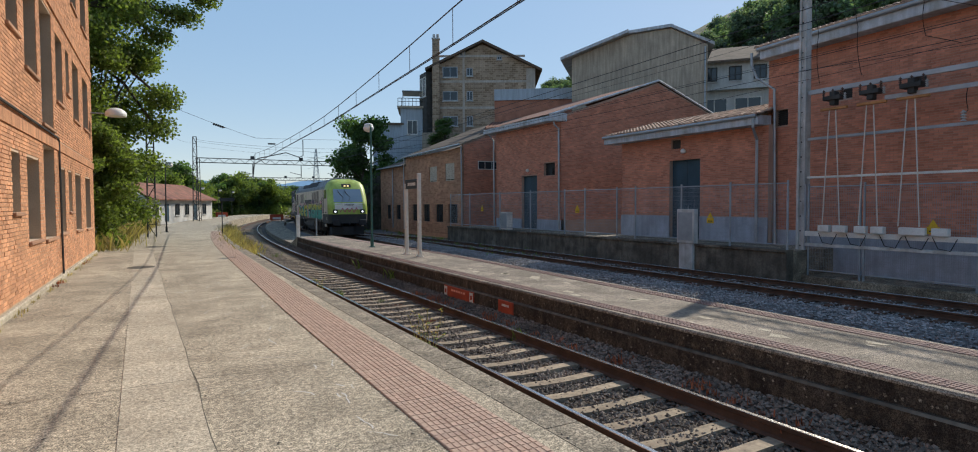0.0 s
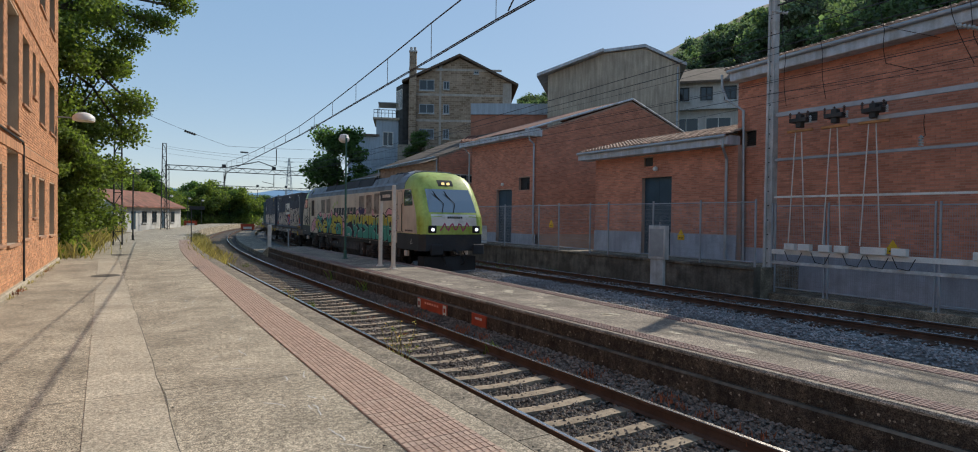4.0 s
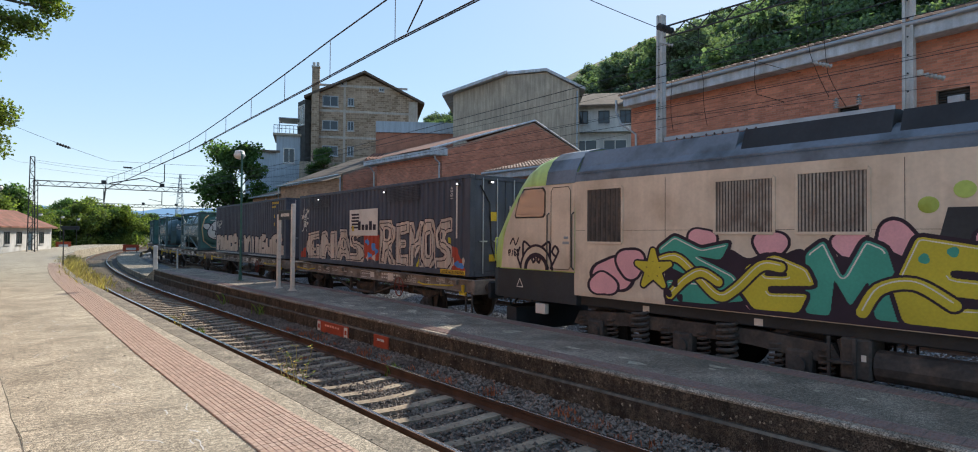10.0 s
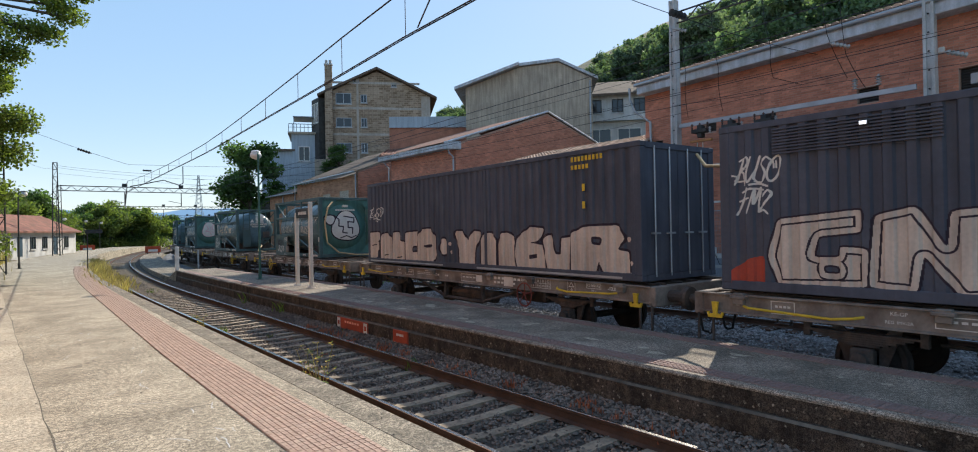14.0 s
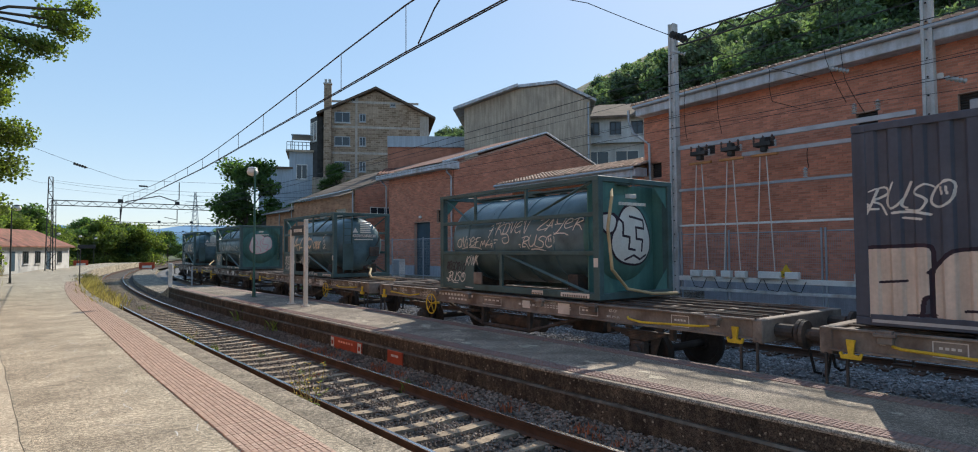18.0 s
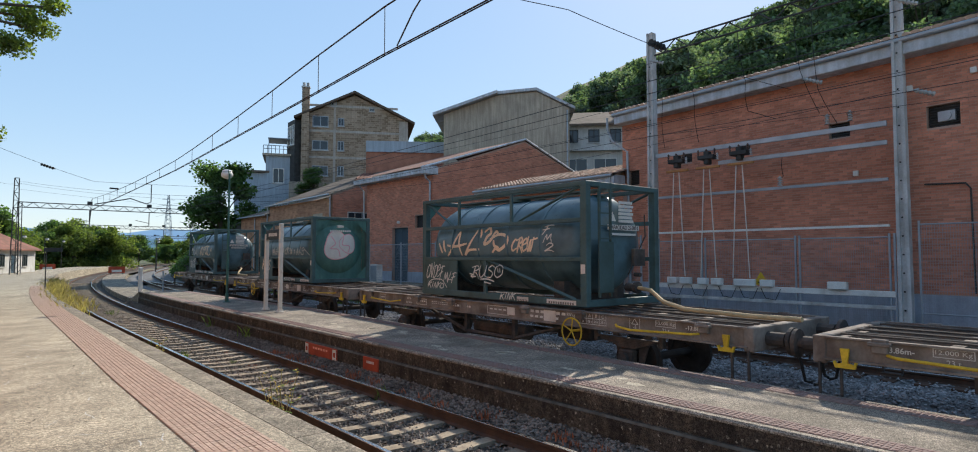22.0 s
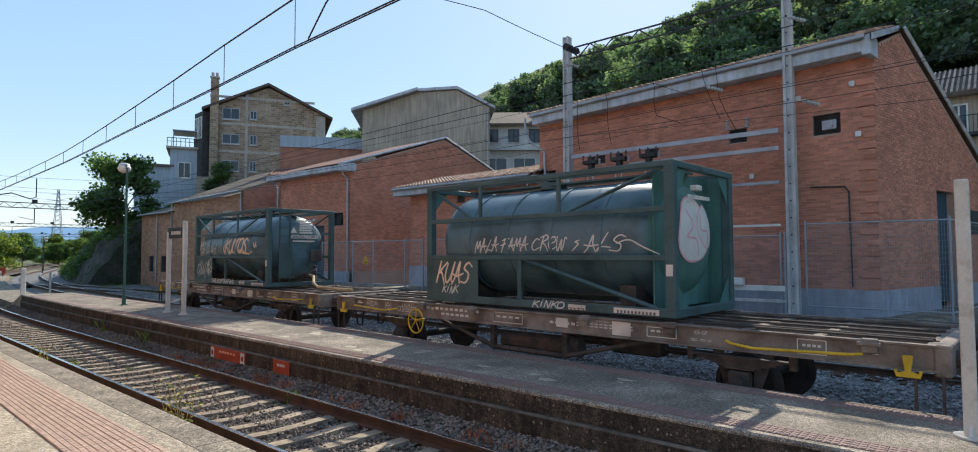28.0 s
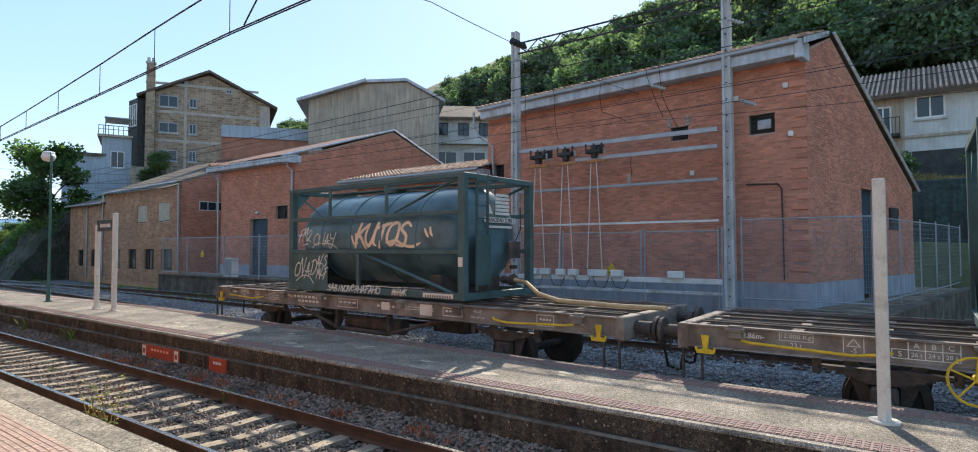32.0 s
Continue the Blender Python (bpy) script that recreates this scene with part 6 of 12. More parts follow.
def build_furniture():
    station_sign(19.5, 20.75, "station name sign on two cream posts")
    p3 = thing("platform_sign", "cream post with a small grey platform number plate", "sign")
    pst = part("post", Mb().box(7.93, 8.05, 0.26, 0.38, 0.0, 2.62, 0.012), WHITEPOLE, p3, "cream steel post")
    part("foot_plate", Mb().tube((7.99, 0.32, 0.002), (7.99, 0.32, 0.026), 0.15, 24).prism([(7.86, 0.03), (8.12, 0.03), (7.99, 0.2)], "y", 0.305, 0.335), WHITEPOLE, pst)
    plate = part("number_plate", Mb().box(8.06, 8.36, 0.31, 0.33, 2.2, 2.58, 0.004), STEEL_GREY, p3, "grey number plate")
    writing("plate_number", "3", 0.26, WHITE, plate, Matrix(((1, 0, 0, 8.21), (0, 0, -1, 0.306), (0, 1, 0, 2.39), (0, 0, 0, 1))), "white numeral")
    lamp_post((8.06, 25.1, 0), 5.2, 0, "green lamp post with white globe on the island platform", GREENPOLE, GLOBE, 0.3)
    lamp_post((0.35, 46.8, 0), 4.65, 0, "dark lamp post with white bowl beside the platform", DARK_STEEL, GLOBE, 0.3, -60)
    for x, y in ((5.0, 92.0), (8.2, 104.0), (11.5, 118.0), (24.0, 112.0), (20.5, 96)):
        lamp_post((x, y, -0.4), 4.6, 0, "dark platform lamp post in the distance", DARK_STEEL, GLOBE, 0.3, -60)
    for y0, y1, z0, z1 in ((12.78, 14.46, -0.635, -0.30), (10.93, 11.55, -0.635, -0.29)):
        X = P2_NEAR - 0.115
        b = thing("red_board", "faded red-orange notice board at the foot of the platform wall", "notice board", group="red boards along the platform wall")
        part("board", Mb().box(X, X + 0.036, y0, y1, z0, z1, 0.006), RED_PAINT, b)
        if y1 - y0 > 1:
            for k, y in ((0, y0 + 0.10), (1, y1 - 0.10)):
                part("label", Mb().box(X - 0.003, X, y - 0.09, y + 0.09, z0 + 0.05, z1 - 0.02), WHITE, b)
                part("label_mark", Mb().box(X - 0.006, X - 0.003, y - 0.05, y + 0.05, z0 + 0.14, z1 - 0.09), RED_PAINT, b)
        bars(b, X, y0 + 0.25 * (y1 - y0), y1 - 0.25 * (y1 - y0), z0 + 0.22, 0.05, WHITE if y1 - y0 < 1 else mat("faded_white", (0.75, 0.35, 0.25), 0.8, bump=0.0), 6, "lettering", 3)
    p = thing("marker_post", "short white concrete post at the platform's end", "post")
    part("post", Mb().box(-0.1, 0.1, -0.08, 0.08, 0, 1.75, 0.02), WHITE, p)
    p.location = (7.25, 36.9, -0.5)
    p = thing("marker_post", "short grey post with a white face at the platform's end", "post")
    part("post", Mb().box(-0.04, 0.04, -0.04, 0.04, 0, 1.5, 0.01), STEEL_GREY, p)
    p.location = (8.6, 38.0, -0.5)
    r = thing("buffer_board", "red and white board beyond the platforms", "board")
    part("board", Mb().box(-0.9, 0.9, -0.03, 0.03, 0.2, 1.0, 0.01), RED_PAINT, r)
    part("board_panel", Mb().box(-0.55, 0.55, -0.045, -0.031, 0.3, 0.6), WHITE, r)
    part("leg", Mb().box(-0.7, -0.6, -0.04, 0.04, -0.3, 0.2), DARK_STEEL, r)
    part("leg", Mb().box(0.6, 0.7, -0.04, 0.04, -0.3, 0.2), DARK_STEEL, r)
    r.location = (14.4, 88.0, -0.5)
    r2 = copy_thing(r, pose(8.6, 104.0, -0.3))
    b = thing("notice_board", "thin post with a small dark notice board", "sign")
    part("post", Mb().tube((0, 0, 0), (0, 0, 2.3), 0.03, 6), DARK_STEEL, b)
    part("board", Mb().box(-0.12, 0.75, -0.02, 0.02, 2.1, 2.32, 0.005), SIGNDARK, b)
    b.location = (3.45, 41.5, 0)
    # broken concrete railing by the bushes
    f = thing("concrete_railing", "broken grey concrete railing among weeds", "railing")
    for k, y in enumerate((30.6, 32.4, 35.5, 38.2, 41.5, 44.5)):
        part("baluster", Mb().box(-2.62, -2.42, y - 0.1, y + 0.1, -0.3, 0.85, 0.02).box(-2.66, -2.38, y - 0.14, y + 0.14, 0.85, 0.95, 0.02), MASTCON, f)
    for a, c in ((30.6, 32.4), (35.5, 38.2), (41.5, 44.5)):
        part("rail", Mb().box(-2.58, -2.46, a + 0.1, c - 0.1, 0.6, 0.74, 0.01), MASTCON, f)


build_fences()
build_switch_gear()
build_overhead()
build_furniture()


# ---- houses on the slope, woods and distance ----
def plan_frame(a, b):
    """A wall frame from plan point a to b; out is to the viewer's side (towards the tracks)."""
    a, b = Vector((*a, 0)), Vector((*b, 0))
    d = (b - a).normalized()
    o = Vector((d.y, -d.x, 0))
    if o.dot(Vector((0, 0, 0)) - a) < 0:
        o = -o

    def to(u, z, k):
        p = a + d * u + o * k
        return (p.x, p.y, z)
    return to, (b - a).length


def frame_box(to, u0, u1, z0, z1, k0, k1):
    pts = [to(u, z, k) for k in (k0, k1) for u, z in ((u0, z0), (u1, z0), (u1, z1), (u0, z1))]
    return pts, [(0, 1, 2, 3), (7, 6, 5, 4), (0, 4, 5, 1), (1, 5, 6, 2), (2, 6, 7, 3), (3, 7, 4, 0)]


def far_window(parent, to, u0, u1, z0, z1, mtl=None):
    w = new("window")
    w.parent = parent
    mb = Mb()
    for r in ((u0, u0 + 0.09, z0, z1), (u1 - 0.09, u1, z0, z1), (u0 + 0.09, u1 - 0.09, z0, z0 + 0.09), (u0 + 0.09, u1 - 0.09, z1 - 0.09, z1), ((u0 + u1) / 2 - 0.04, (u0 + u1) / 2 + 0.04, z0 + 0.09, z1 - 0.09)):
        mb.add(*frame_box(to, *r, 0.0, 0.06))
    part("window_frame", mb, mtl or WHITE, w)
    part("pane", Mb().add(*frame_box(to, u0 + 0.05, u1 - 0.05, z0 + 0.05, z1 - 0.05, 0.0, 0.02)), DARKGLASS, w)
    part("sill", Mb().add(*frame_box(to, u0 - 0.08, u1 + 0.08, z0 - 0.12, z0 - 0.01, 0.0, 0.12)), MASTCON, w)


def build_tall_house():
    h = thing("apartment_house", "tall ochre block-work house with brown gable roof", "house")
    to, L = plan_frame((29.65, 67.8), (40.75, 61.6))
    z0, zl, za, zr = 6.0, 18.6, 21.5, 18.5
    dep = -11.0
    um = L * 0.49
    pts = [to(u, z, k) for k in (0, dep) for u, z in ((0, z0), (L, z0), (L, zr), (um, za), (0, zl))]
    part("wall", Mb().add(pts, [(0, 1, 2, 3, 4), (9, 8, 7, 6, 5), (0, 5, 6, 1), (1, 6, 7, 2), (2, 7, 8, 3), (3, 8, 9, 4), (4, 9, 5, 0)]), STONE_H, h, "ochre block walls with pale floor bands")
    for z in (13.6, 16.8, 19.9):
        part("floor_band", Mb().add(*frame_box(to, 0.0, L if z < 19 else L * 0.9, z, z + 0.28, 0, 0.03)), FLOORBAND, h)
    part("column_band", Mb().add(*frame_box(to, 3.75, 4.02, z0, 20.7, 0, 0.035)), FLOORBAND, h)
    part("corner_band", Mb().add(*frame_box(to, L - 1.1, L, 15.0, 18.5, 0, 0.026)), FLOORBAND, h)
    rf = Mb()
    for ua, zz, ub, zc in ((-0.8, zl - 0.35, um, za + 0.15), (um, za + 0.15, L + 0.8, zr - 0.4)):
        pts = [to(ua, zz, 0.6), to(ub, zc, 0.6), to(ub, zc, dep), to(ua, zz, dep), to(ua, zz + 0.28, 0.6), to(ub, zc + 0.28, 0.6), to(ub, zc + 0.28, dep), to(ua, zz + 0.28, dep)]
        rf.add(pts, [(0, 3, 2, 1), (4, 5, 6, 7), (0, 1, 5, 4), (1, 2, 6, 5), (2, 3, 7, 6), (3, 0, 4, 7)])
    part("roof", rf, DARKROOF, h, "brown tiled gable roof")
    for u0, u1, z0w, z1w in ((1.3, 3.15, 17.45, 18.75), (4.25, 5.0, 17.6, 18.6), (1.3, 3.15, 14.6, 15.75), (4.25, 5.0, 14.6, 15.75), (3.4, 4.1, 20.0, 20.7), (8.0, 8.6, 19.6, 20.1), (1.3, 3.15, 11.5, 12.7), (4.25, 5.0, 11.5, 12.7)):
        far_window(h, to, u0, u1, z0w, z1w, STEEL_GREY)
    ch = part("chimney", Mb().add(*frame_box(to, 0.1, 0.95, 9.0, 22.0, 0.03, 0.55)), STONE_H, h, "tall block chimney up the front corner")
    part("chimney_pot", Mb().add(*frame_box(to, 0.03, 1.02, 22.0, 22.15, -0.04, 0.62)).add(*frame_box(to, 0.15, 0.45, 22.15, 22.6, 0.1, 0.5)).add(*frame_box(to, 0.6, 0.9, 22.15, 22.6, 0.1, 0.5)), MASTCON, ch)
    # side wing with balcony
    to2, L2 = plan_frame((29.5, 67.9), (29.8, 74.0))
    part("wing", Mb().add(*frame_box(to2, 0.2, 2.6, z0, 18.2, -0.5, 0.5)), DARK_STEEL, h, "dark glazed side bay")
    for k in range(2):
        far_window(h, lambda u, z, o: to2(u, z, o + 0.5), 0.35 + k * 1.12, 1.35 + k * 1.12, 15.2, 17.6)
    b = thing("terrace_house", "pale blue rendered house with roof terrace railing", "house")
    to3, L3 = plan_frame((26.8, 71.2), (31.0, 69.4))
    part("wall", Mb().add(*frame_box(to3, 0, L3, 5.0, 13.9, -6, 0.6)), BLUEWALL, b)
    for k in range(2):
        far_window(b, lambda u, z, o: to3(u, z, o + 0.6), 0.8 + k * 2.1, 2.1 + k * 2.1, 10.6, 12.4)
    part("terrace", Mb().add(*frame_box(to3, -0.4, L3 + 0.3, 13.9, 14.15, -6, 0.9)), STUCCO, b)
    rl = Mb()
    for k in range(12):
        u = -0.3 + k * (L3 + 0.4) / 11
        rl.tube(to3(u, 14.15, 0.8), to3(u, 15.1, 0.8), 0.035, 4)
    rl.tube(to3(-0.3, 15.1, 0.8), to3(L3 + 0.2, 15.1, 0.8), 0.04, 4).tube(to3(-0.3, 14.7, 0.8), to3(L3 + 0.2, 14.7, 0.8), 0.03, 4)
    part("railing", rl, DARK_STEEL, b, "thin terrace railing")
    part("canopy", Mb().add(*frame_box(to3, 0.2, L3, 16.0, 16.1, -3, 0.6)).tube(to3(0.3, 14.1, 0.5), to3(0.3, 16, 0.5), 0.05, 4).tube(to3(L3 - 0.2, 14.1, 0.5), to3(L3 - 0.2, 16, 0.5), 0.05, 4), BLUEWALL, b)
    c = thing("terrace_house", "low pale house wall below the terrace", "house")
    to4, L4 = plan_frame((23.6, 72.5), (27.0, 71.2))
    part("wall", Mb().add(*frame_box(to4, 0, L4, 4.0, 11.8, -5, 0.4)), BLUEWALL, c)
    part("roof", Mb().add(*frame_box(to4, -0.3, L4 + 0.2, 11.8, 12.05, -5, 0.8)), DARKROOF, c)
    d = thing("garden_wall", "grey garden retaining wall below the houses", "wall")
    to5, L5 = plan_frame((27.5, 66.0), (40.0, 58.5))
    part("wall", Mb().add(*frame_box(to5, 0, L5, 3.0, 10.4, -1, 0)), STUCCO, d)


def build_grey_block():
    h = thing("rendered_block", "windowless grey rendered block with shallow gable roof", "building")
    A, B, C = Vector((31.3, 41.6, 0)), Vector((34.6, 38.0, 0)), Vector((39.3, 34.0, 0))
    d = (C - A).normalized()
    n = Vector((d.y, -d.x, 0))
    if n.dot(-A) < 0:
        n = -n
    to, L = plan_frame((31.3, 41.6), (39.3, 34.0))
    zl, za, zr = 14.35, 16.3, 14.8
    um = L * 0.74
    ul = L * 0.43
    pts = [to(u, z, k) for k in (0, -10) for u, z in ((0, 3), (L, 3), (L, zr), (um, za), (ul, 16.0), (0, zl))]
    part("wall", Mb().add(pts, [(0, 1, 2, 3, 4, 5), (11, 10, 9, 8, 7, 6)] + [(i, 6 + i, 6 + (i + 1) % 6, (i + 1) % 6) for i in range(6)]), STUCCO, h, "stained grey render")
    rf = Mb()
    prof = [(-0.9, zl - 0.25), (ul, 16.05), (um, za + 0.05), (L + 0.5, zr - 0.15)]
    for (ua, zz), (ub, zc) in zip(prof, prof[1:]):
        k0 = 0.7 if ua < 0 else 0.25
        pts = [to(ua, zz, k0), to(ub, zc, k0), to(ub, zc, -10), to(ua, zz, -10), to(ua, zz + 0.25, k0), to(ub, zc + 0.25, k0), to(ub, zc + 0.25, -10), to(ua, zz + 0.25, -10)]
        rf.add(pts, [(0, 3, 2, 1), (4, 5, 6, 7), (0, 1, 5, 4), (1, 2, 6, 5), (2, 3, 7, 6), (3, 0, 4, 7)])
    part("roof", rf, FASCIA, h, "thin grey roof slab")
    part("downpipe", Mb().tube(to(L - 0.2, 14.6, 0.1), to(L - 0.2, 5, 0.1), 0.07, 6), GALV, h)
    # lower roofs between the sheds and the house
    r = thing("rear_shed", "shed with mossy red tile roof and grey parapet wall", "building")
    to2, L2 = plan_frame((22.5, 41.5), (29.2, 36.8))
    part("parapet", Mb().add(*frame_box(to2, 0.2, L2, 11.3, 12.3, -8.0, -7.4)), BLUEWALL, r, "blue-grey parapet wall")
    part("wall", Mb().add(*frame_box(to2, 0.2, L2, 5, 11.3, -8.0, -7.55)), REDWALL, r, "shaded red brick wall under the parapet")
    pts = [to2(0, 8.0, -1.0), to2(L2 + 1, 8.2, -1.0), to2(L2 + 1, 9.6, -7.5), to2(0, 9.3, -7.5)]
    part("roof", Mb().add(pts + [(p[0], p[1], p[2] - 0.2) for p in pts], [(0, 1, 2, 3), (7, 6, 5, 4), (0, 4, 5, 1), (1, 5, 6, 2), (2, 6, 7, 3), (3, 7, 4, 0)]), REDROOF, r, "mossy red tiles")
    part("wall", Mb().add(*frame_box(to2, 0, L2 + 1, 0, 7.9, -7.4, -1.0)), STUCCO, r)
    rb = Mb()
    for k in range(34):
        u = 0.1 + k * (L2 + 0.8) / 33
        rb.tube(to2(u, 8.05, -1.0), to2(u, 9.35 + 0.3 * k / 33, -7.45), 0.05, 5)
    part("roof_tiles", rb, REDROOF, r, "ribs of mossy red tiles", kind="stuff", fix=False)


def build_white_houses():
    h = thing("white_house", "white rendered house with shuttered windows on the slope", "house")
    to, L = plan_frame((44.5, 40.0), (51.0, 32.5))
    part("wall", Mb().add(*frame_box(to, 0, L, 4, 15.1, -7, 0)), WHITEWALL, h)
    for k in range(4):
        far_window(h, to, 0.9 + k * 2.1, 2.0 + k * 2.1, 13.2, 14.5, DARK_STEEL)
    for k in range(3):
        far_window(h, to, 0.6 + k * 2.9, 2.9 + k * 2.9, 10.0, 11.6, WHITE)
    part("balcony_slab", Mb().add(*frame_box(to, 0, L, 12.3, 12.6, 0, 0.6)), WHITEWALL, h)
    pts = [to(-0.4, 15.0, 0.7), to(L + 0.4, 15.0, 0.7), to(L + 0.4, 17.2, -4), to(-0.4, 17.2, -4)]
    part("roof", Mb().add(pts + [(p[0], p[1], p[2] - 0.2) for p in pts], [(0, 1, 2, 3), (7, 6, 5, 4), (0, 4, 5, 1), (1, 5, 6, 2), (2, 6, 7, 3), (3, 7, 4, 0)]), DARKROOF, h)
    # row of houses behind the tall hall
    r = thing("row_house", "grey and white row house with ribbed brown tile roof", "house")

    def to6(u, z, k):
        return (41.0 - k, 4.6 - u, z)
    for u0, u1, m in ((0, 3.9, STUCCO), (3.9, 14, WHITEWALL)):
        part("wall", Mb().add(*frame_box(to6, u0, u1, 4.5, 10.5, -6, 0)), m, r)
    pts = [to6(-0.4, 10.45, 0.7), to6(14.4, 10.45, 0.7), to6(14.4, 12.9, -4.5), to6(-0.4, 12.9, -4.5)]
    part("roof", Mb().add(pts + [(p[0], p[1], p[2] - 0.2) for p in pts], [(0, 1, 2, 3), (7, 6, 5, 4), (0, 4, 5, 1), (1, 5, 6, 2), (2, 6, 7, 3), (3, 7, 4, 0)]), DARKROOF, r, "brown tile roof")
    rb = Mb()
    for k in range(60):
        u = -0.3 + k * 0.245
        rb.tube(to6(u, 10.5, 0.68), to6(u, 12.93, -4.5), 0.06, 5)
    part("roof_tiles", rb, TILE, r, "ribs of brown roof tiles", kind="stuff", fix=False)
    for u0, u1, z0, z1 in ((4.4, 5.75, 9.0, 10.25), (7.3, 8.6, 9.0, 10.25), (2.5, 3.3, 8.2, 9.9), (10.3, 11.5, 9.0, 10.25)):
        far_window(r, to6, u0, u1, z0, z1, WHITE)
    part("string_course", Mb().add(*frame_box(to6, 3.9, 14, 7.95, 8.12, 0, 0.1)), STUCCO, r)
    part("garage_door", Mb().add(*frame_box(to6, 4.2, 6.6, 5.6, 7.2, 0, 0.05)), DARK_STEEL, r, "dark garage door")
    bal = Mb().add(*frame_box(to6, 2.2, 3.7, 8.05, 8.2, 0, 0.9))
    for k in range(9):
        bal.tube(to6(2.25 + k * 0.18, 8.2, 0.85), to6(2.25 + k * 0.18, 9.1, 0.85), 0.015, 4)
    part("balcony", bal.tube(to6(2.2, 9.1, 0.85), to6(3.7, 9.1, 0.85), 0.025, 4), DARK_STEEL, r, "small dark balcony")
    w = tagged(part("retaining_wall", Mb().box(34.6, 35.2, -20, 3.4, -0.5, 5.0, 0.05), mat("green_tarpaulin", (0.035, 0.06, 0.058), 0.7, var=0.4, scale=0.5, fine=3, bump=0.9, dist=0.15, streak=0.4)), "slope covered with dark green sheeting", "retaining wall", kind="structure")
    # low white house beside the platform
    s = thing("white_house", "low white railway house with faded red tile roof", "house")
    to7, L7 = plan_frame((-1.2, 74.0), (6.1, 88.0))
    part("wall", Mb().add(*frame_box(to7, 0, L7, -0.3, 2.65, -6, 0)), WHITEWALL, s)
    for k in range(6):
        u = 1.2 + k * 2.35
        if k in (1, 4):
            part("door", Mb().add(*frame_box(to7, u, u + 0.9, 0, 2.0, 0, 0.03)), DOORBLUE, s)
        else:
            far_window(s, to7, u, u + 1.0, 0.7, 2.0, DARK_STEEL)
    pts = [to7(-0.4, 2.6, 0.5), to7(L7 + 0.4, 2.6, 0.5), to7(L7 - 1.5, 4.5, -3), to7(1.5, 4.5, -3)]
    part("roof", Mb().add(pts + [(p[0], p[1], p[2] - 0.15) for p in pts], [(0, 1, 2, 3), (7, 6, 5, 4), (0, 4, 5, 1), (1, 5, 6, 2), (2, 6, 7, 3), (3, 7, 4, 0)]), REDROOF, s, "faded red tile roof")
    part("gable", Mb().add([to7(0, 2.6, 0), to7(0, 4.3, -3), to7(0, 2.6, -6), to7(0.2, 2.6, 0), to7(0.2, 4.3, -3), to7(0.2, 2.6, -6)], [(0, 1, 2), (5, 4, 3), (0, 3, 4, 1), (1, 4, 5, 2)]), WHITEWALL, s)


def leafy(m, through):
    """Lets light through the leaf."""
    nt = m.node_tree
    b = nt.nodes["Principled BSDF"]
    out = nt.nodes["Material Output"]
    tr = nt.nodes.new("ShaderNodeBsdfTranslucent")
    mx = nt.nodes.new("ShaderNodeMixShader")
    mx.inputs[0].default_value = through
    src = b.inputs["Base Color"].links[0].from_socket
    hs = nt.nodes.new("ShaderNodeMix")
    hs.data_type, hs.blend_type = "RGBA", "MULTIPLY"
    hs.inputs["Factor"].default_value = 1.0
    hs.inputs["B"].default_value = (1.6, 1.8, 0.8, 1)
    nt.links.new(src, hs.inputs["A"])
    nt.links.new(hs.outputs["Result"], tr.inputs["Color"])
    nt.links.new(b.outputs[0], mx.inputs[1])
    nt.links.new(tr.outputs[0], mx.inputs[2])
    nt.links.new(mx.outputs[0], out.inputs["Surface"])


for _m, _k in ((LEAF, 0.5), (LEAF_D, 0.5), (LEAF_P, 0.45), (LEAF_H, 0.45), (GREENGRASS, 0.4), (DRYGRASS, 0.3)):
    leafy(_m, _k)


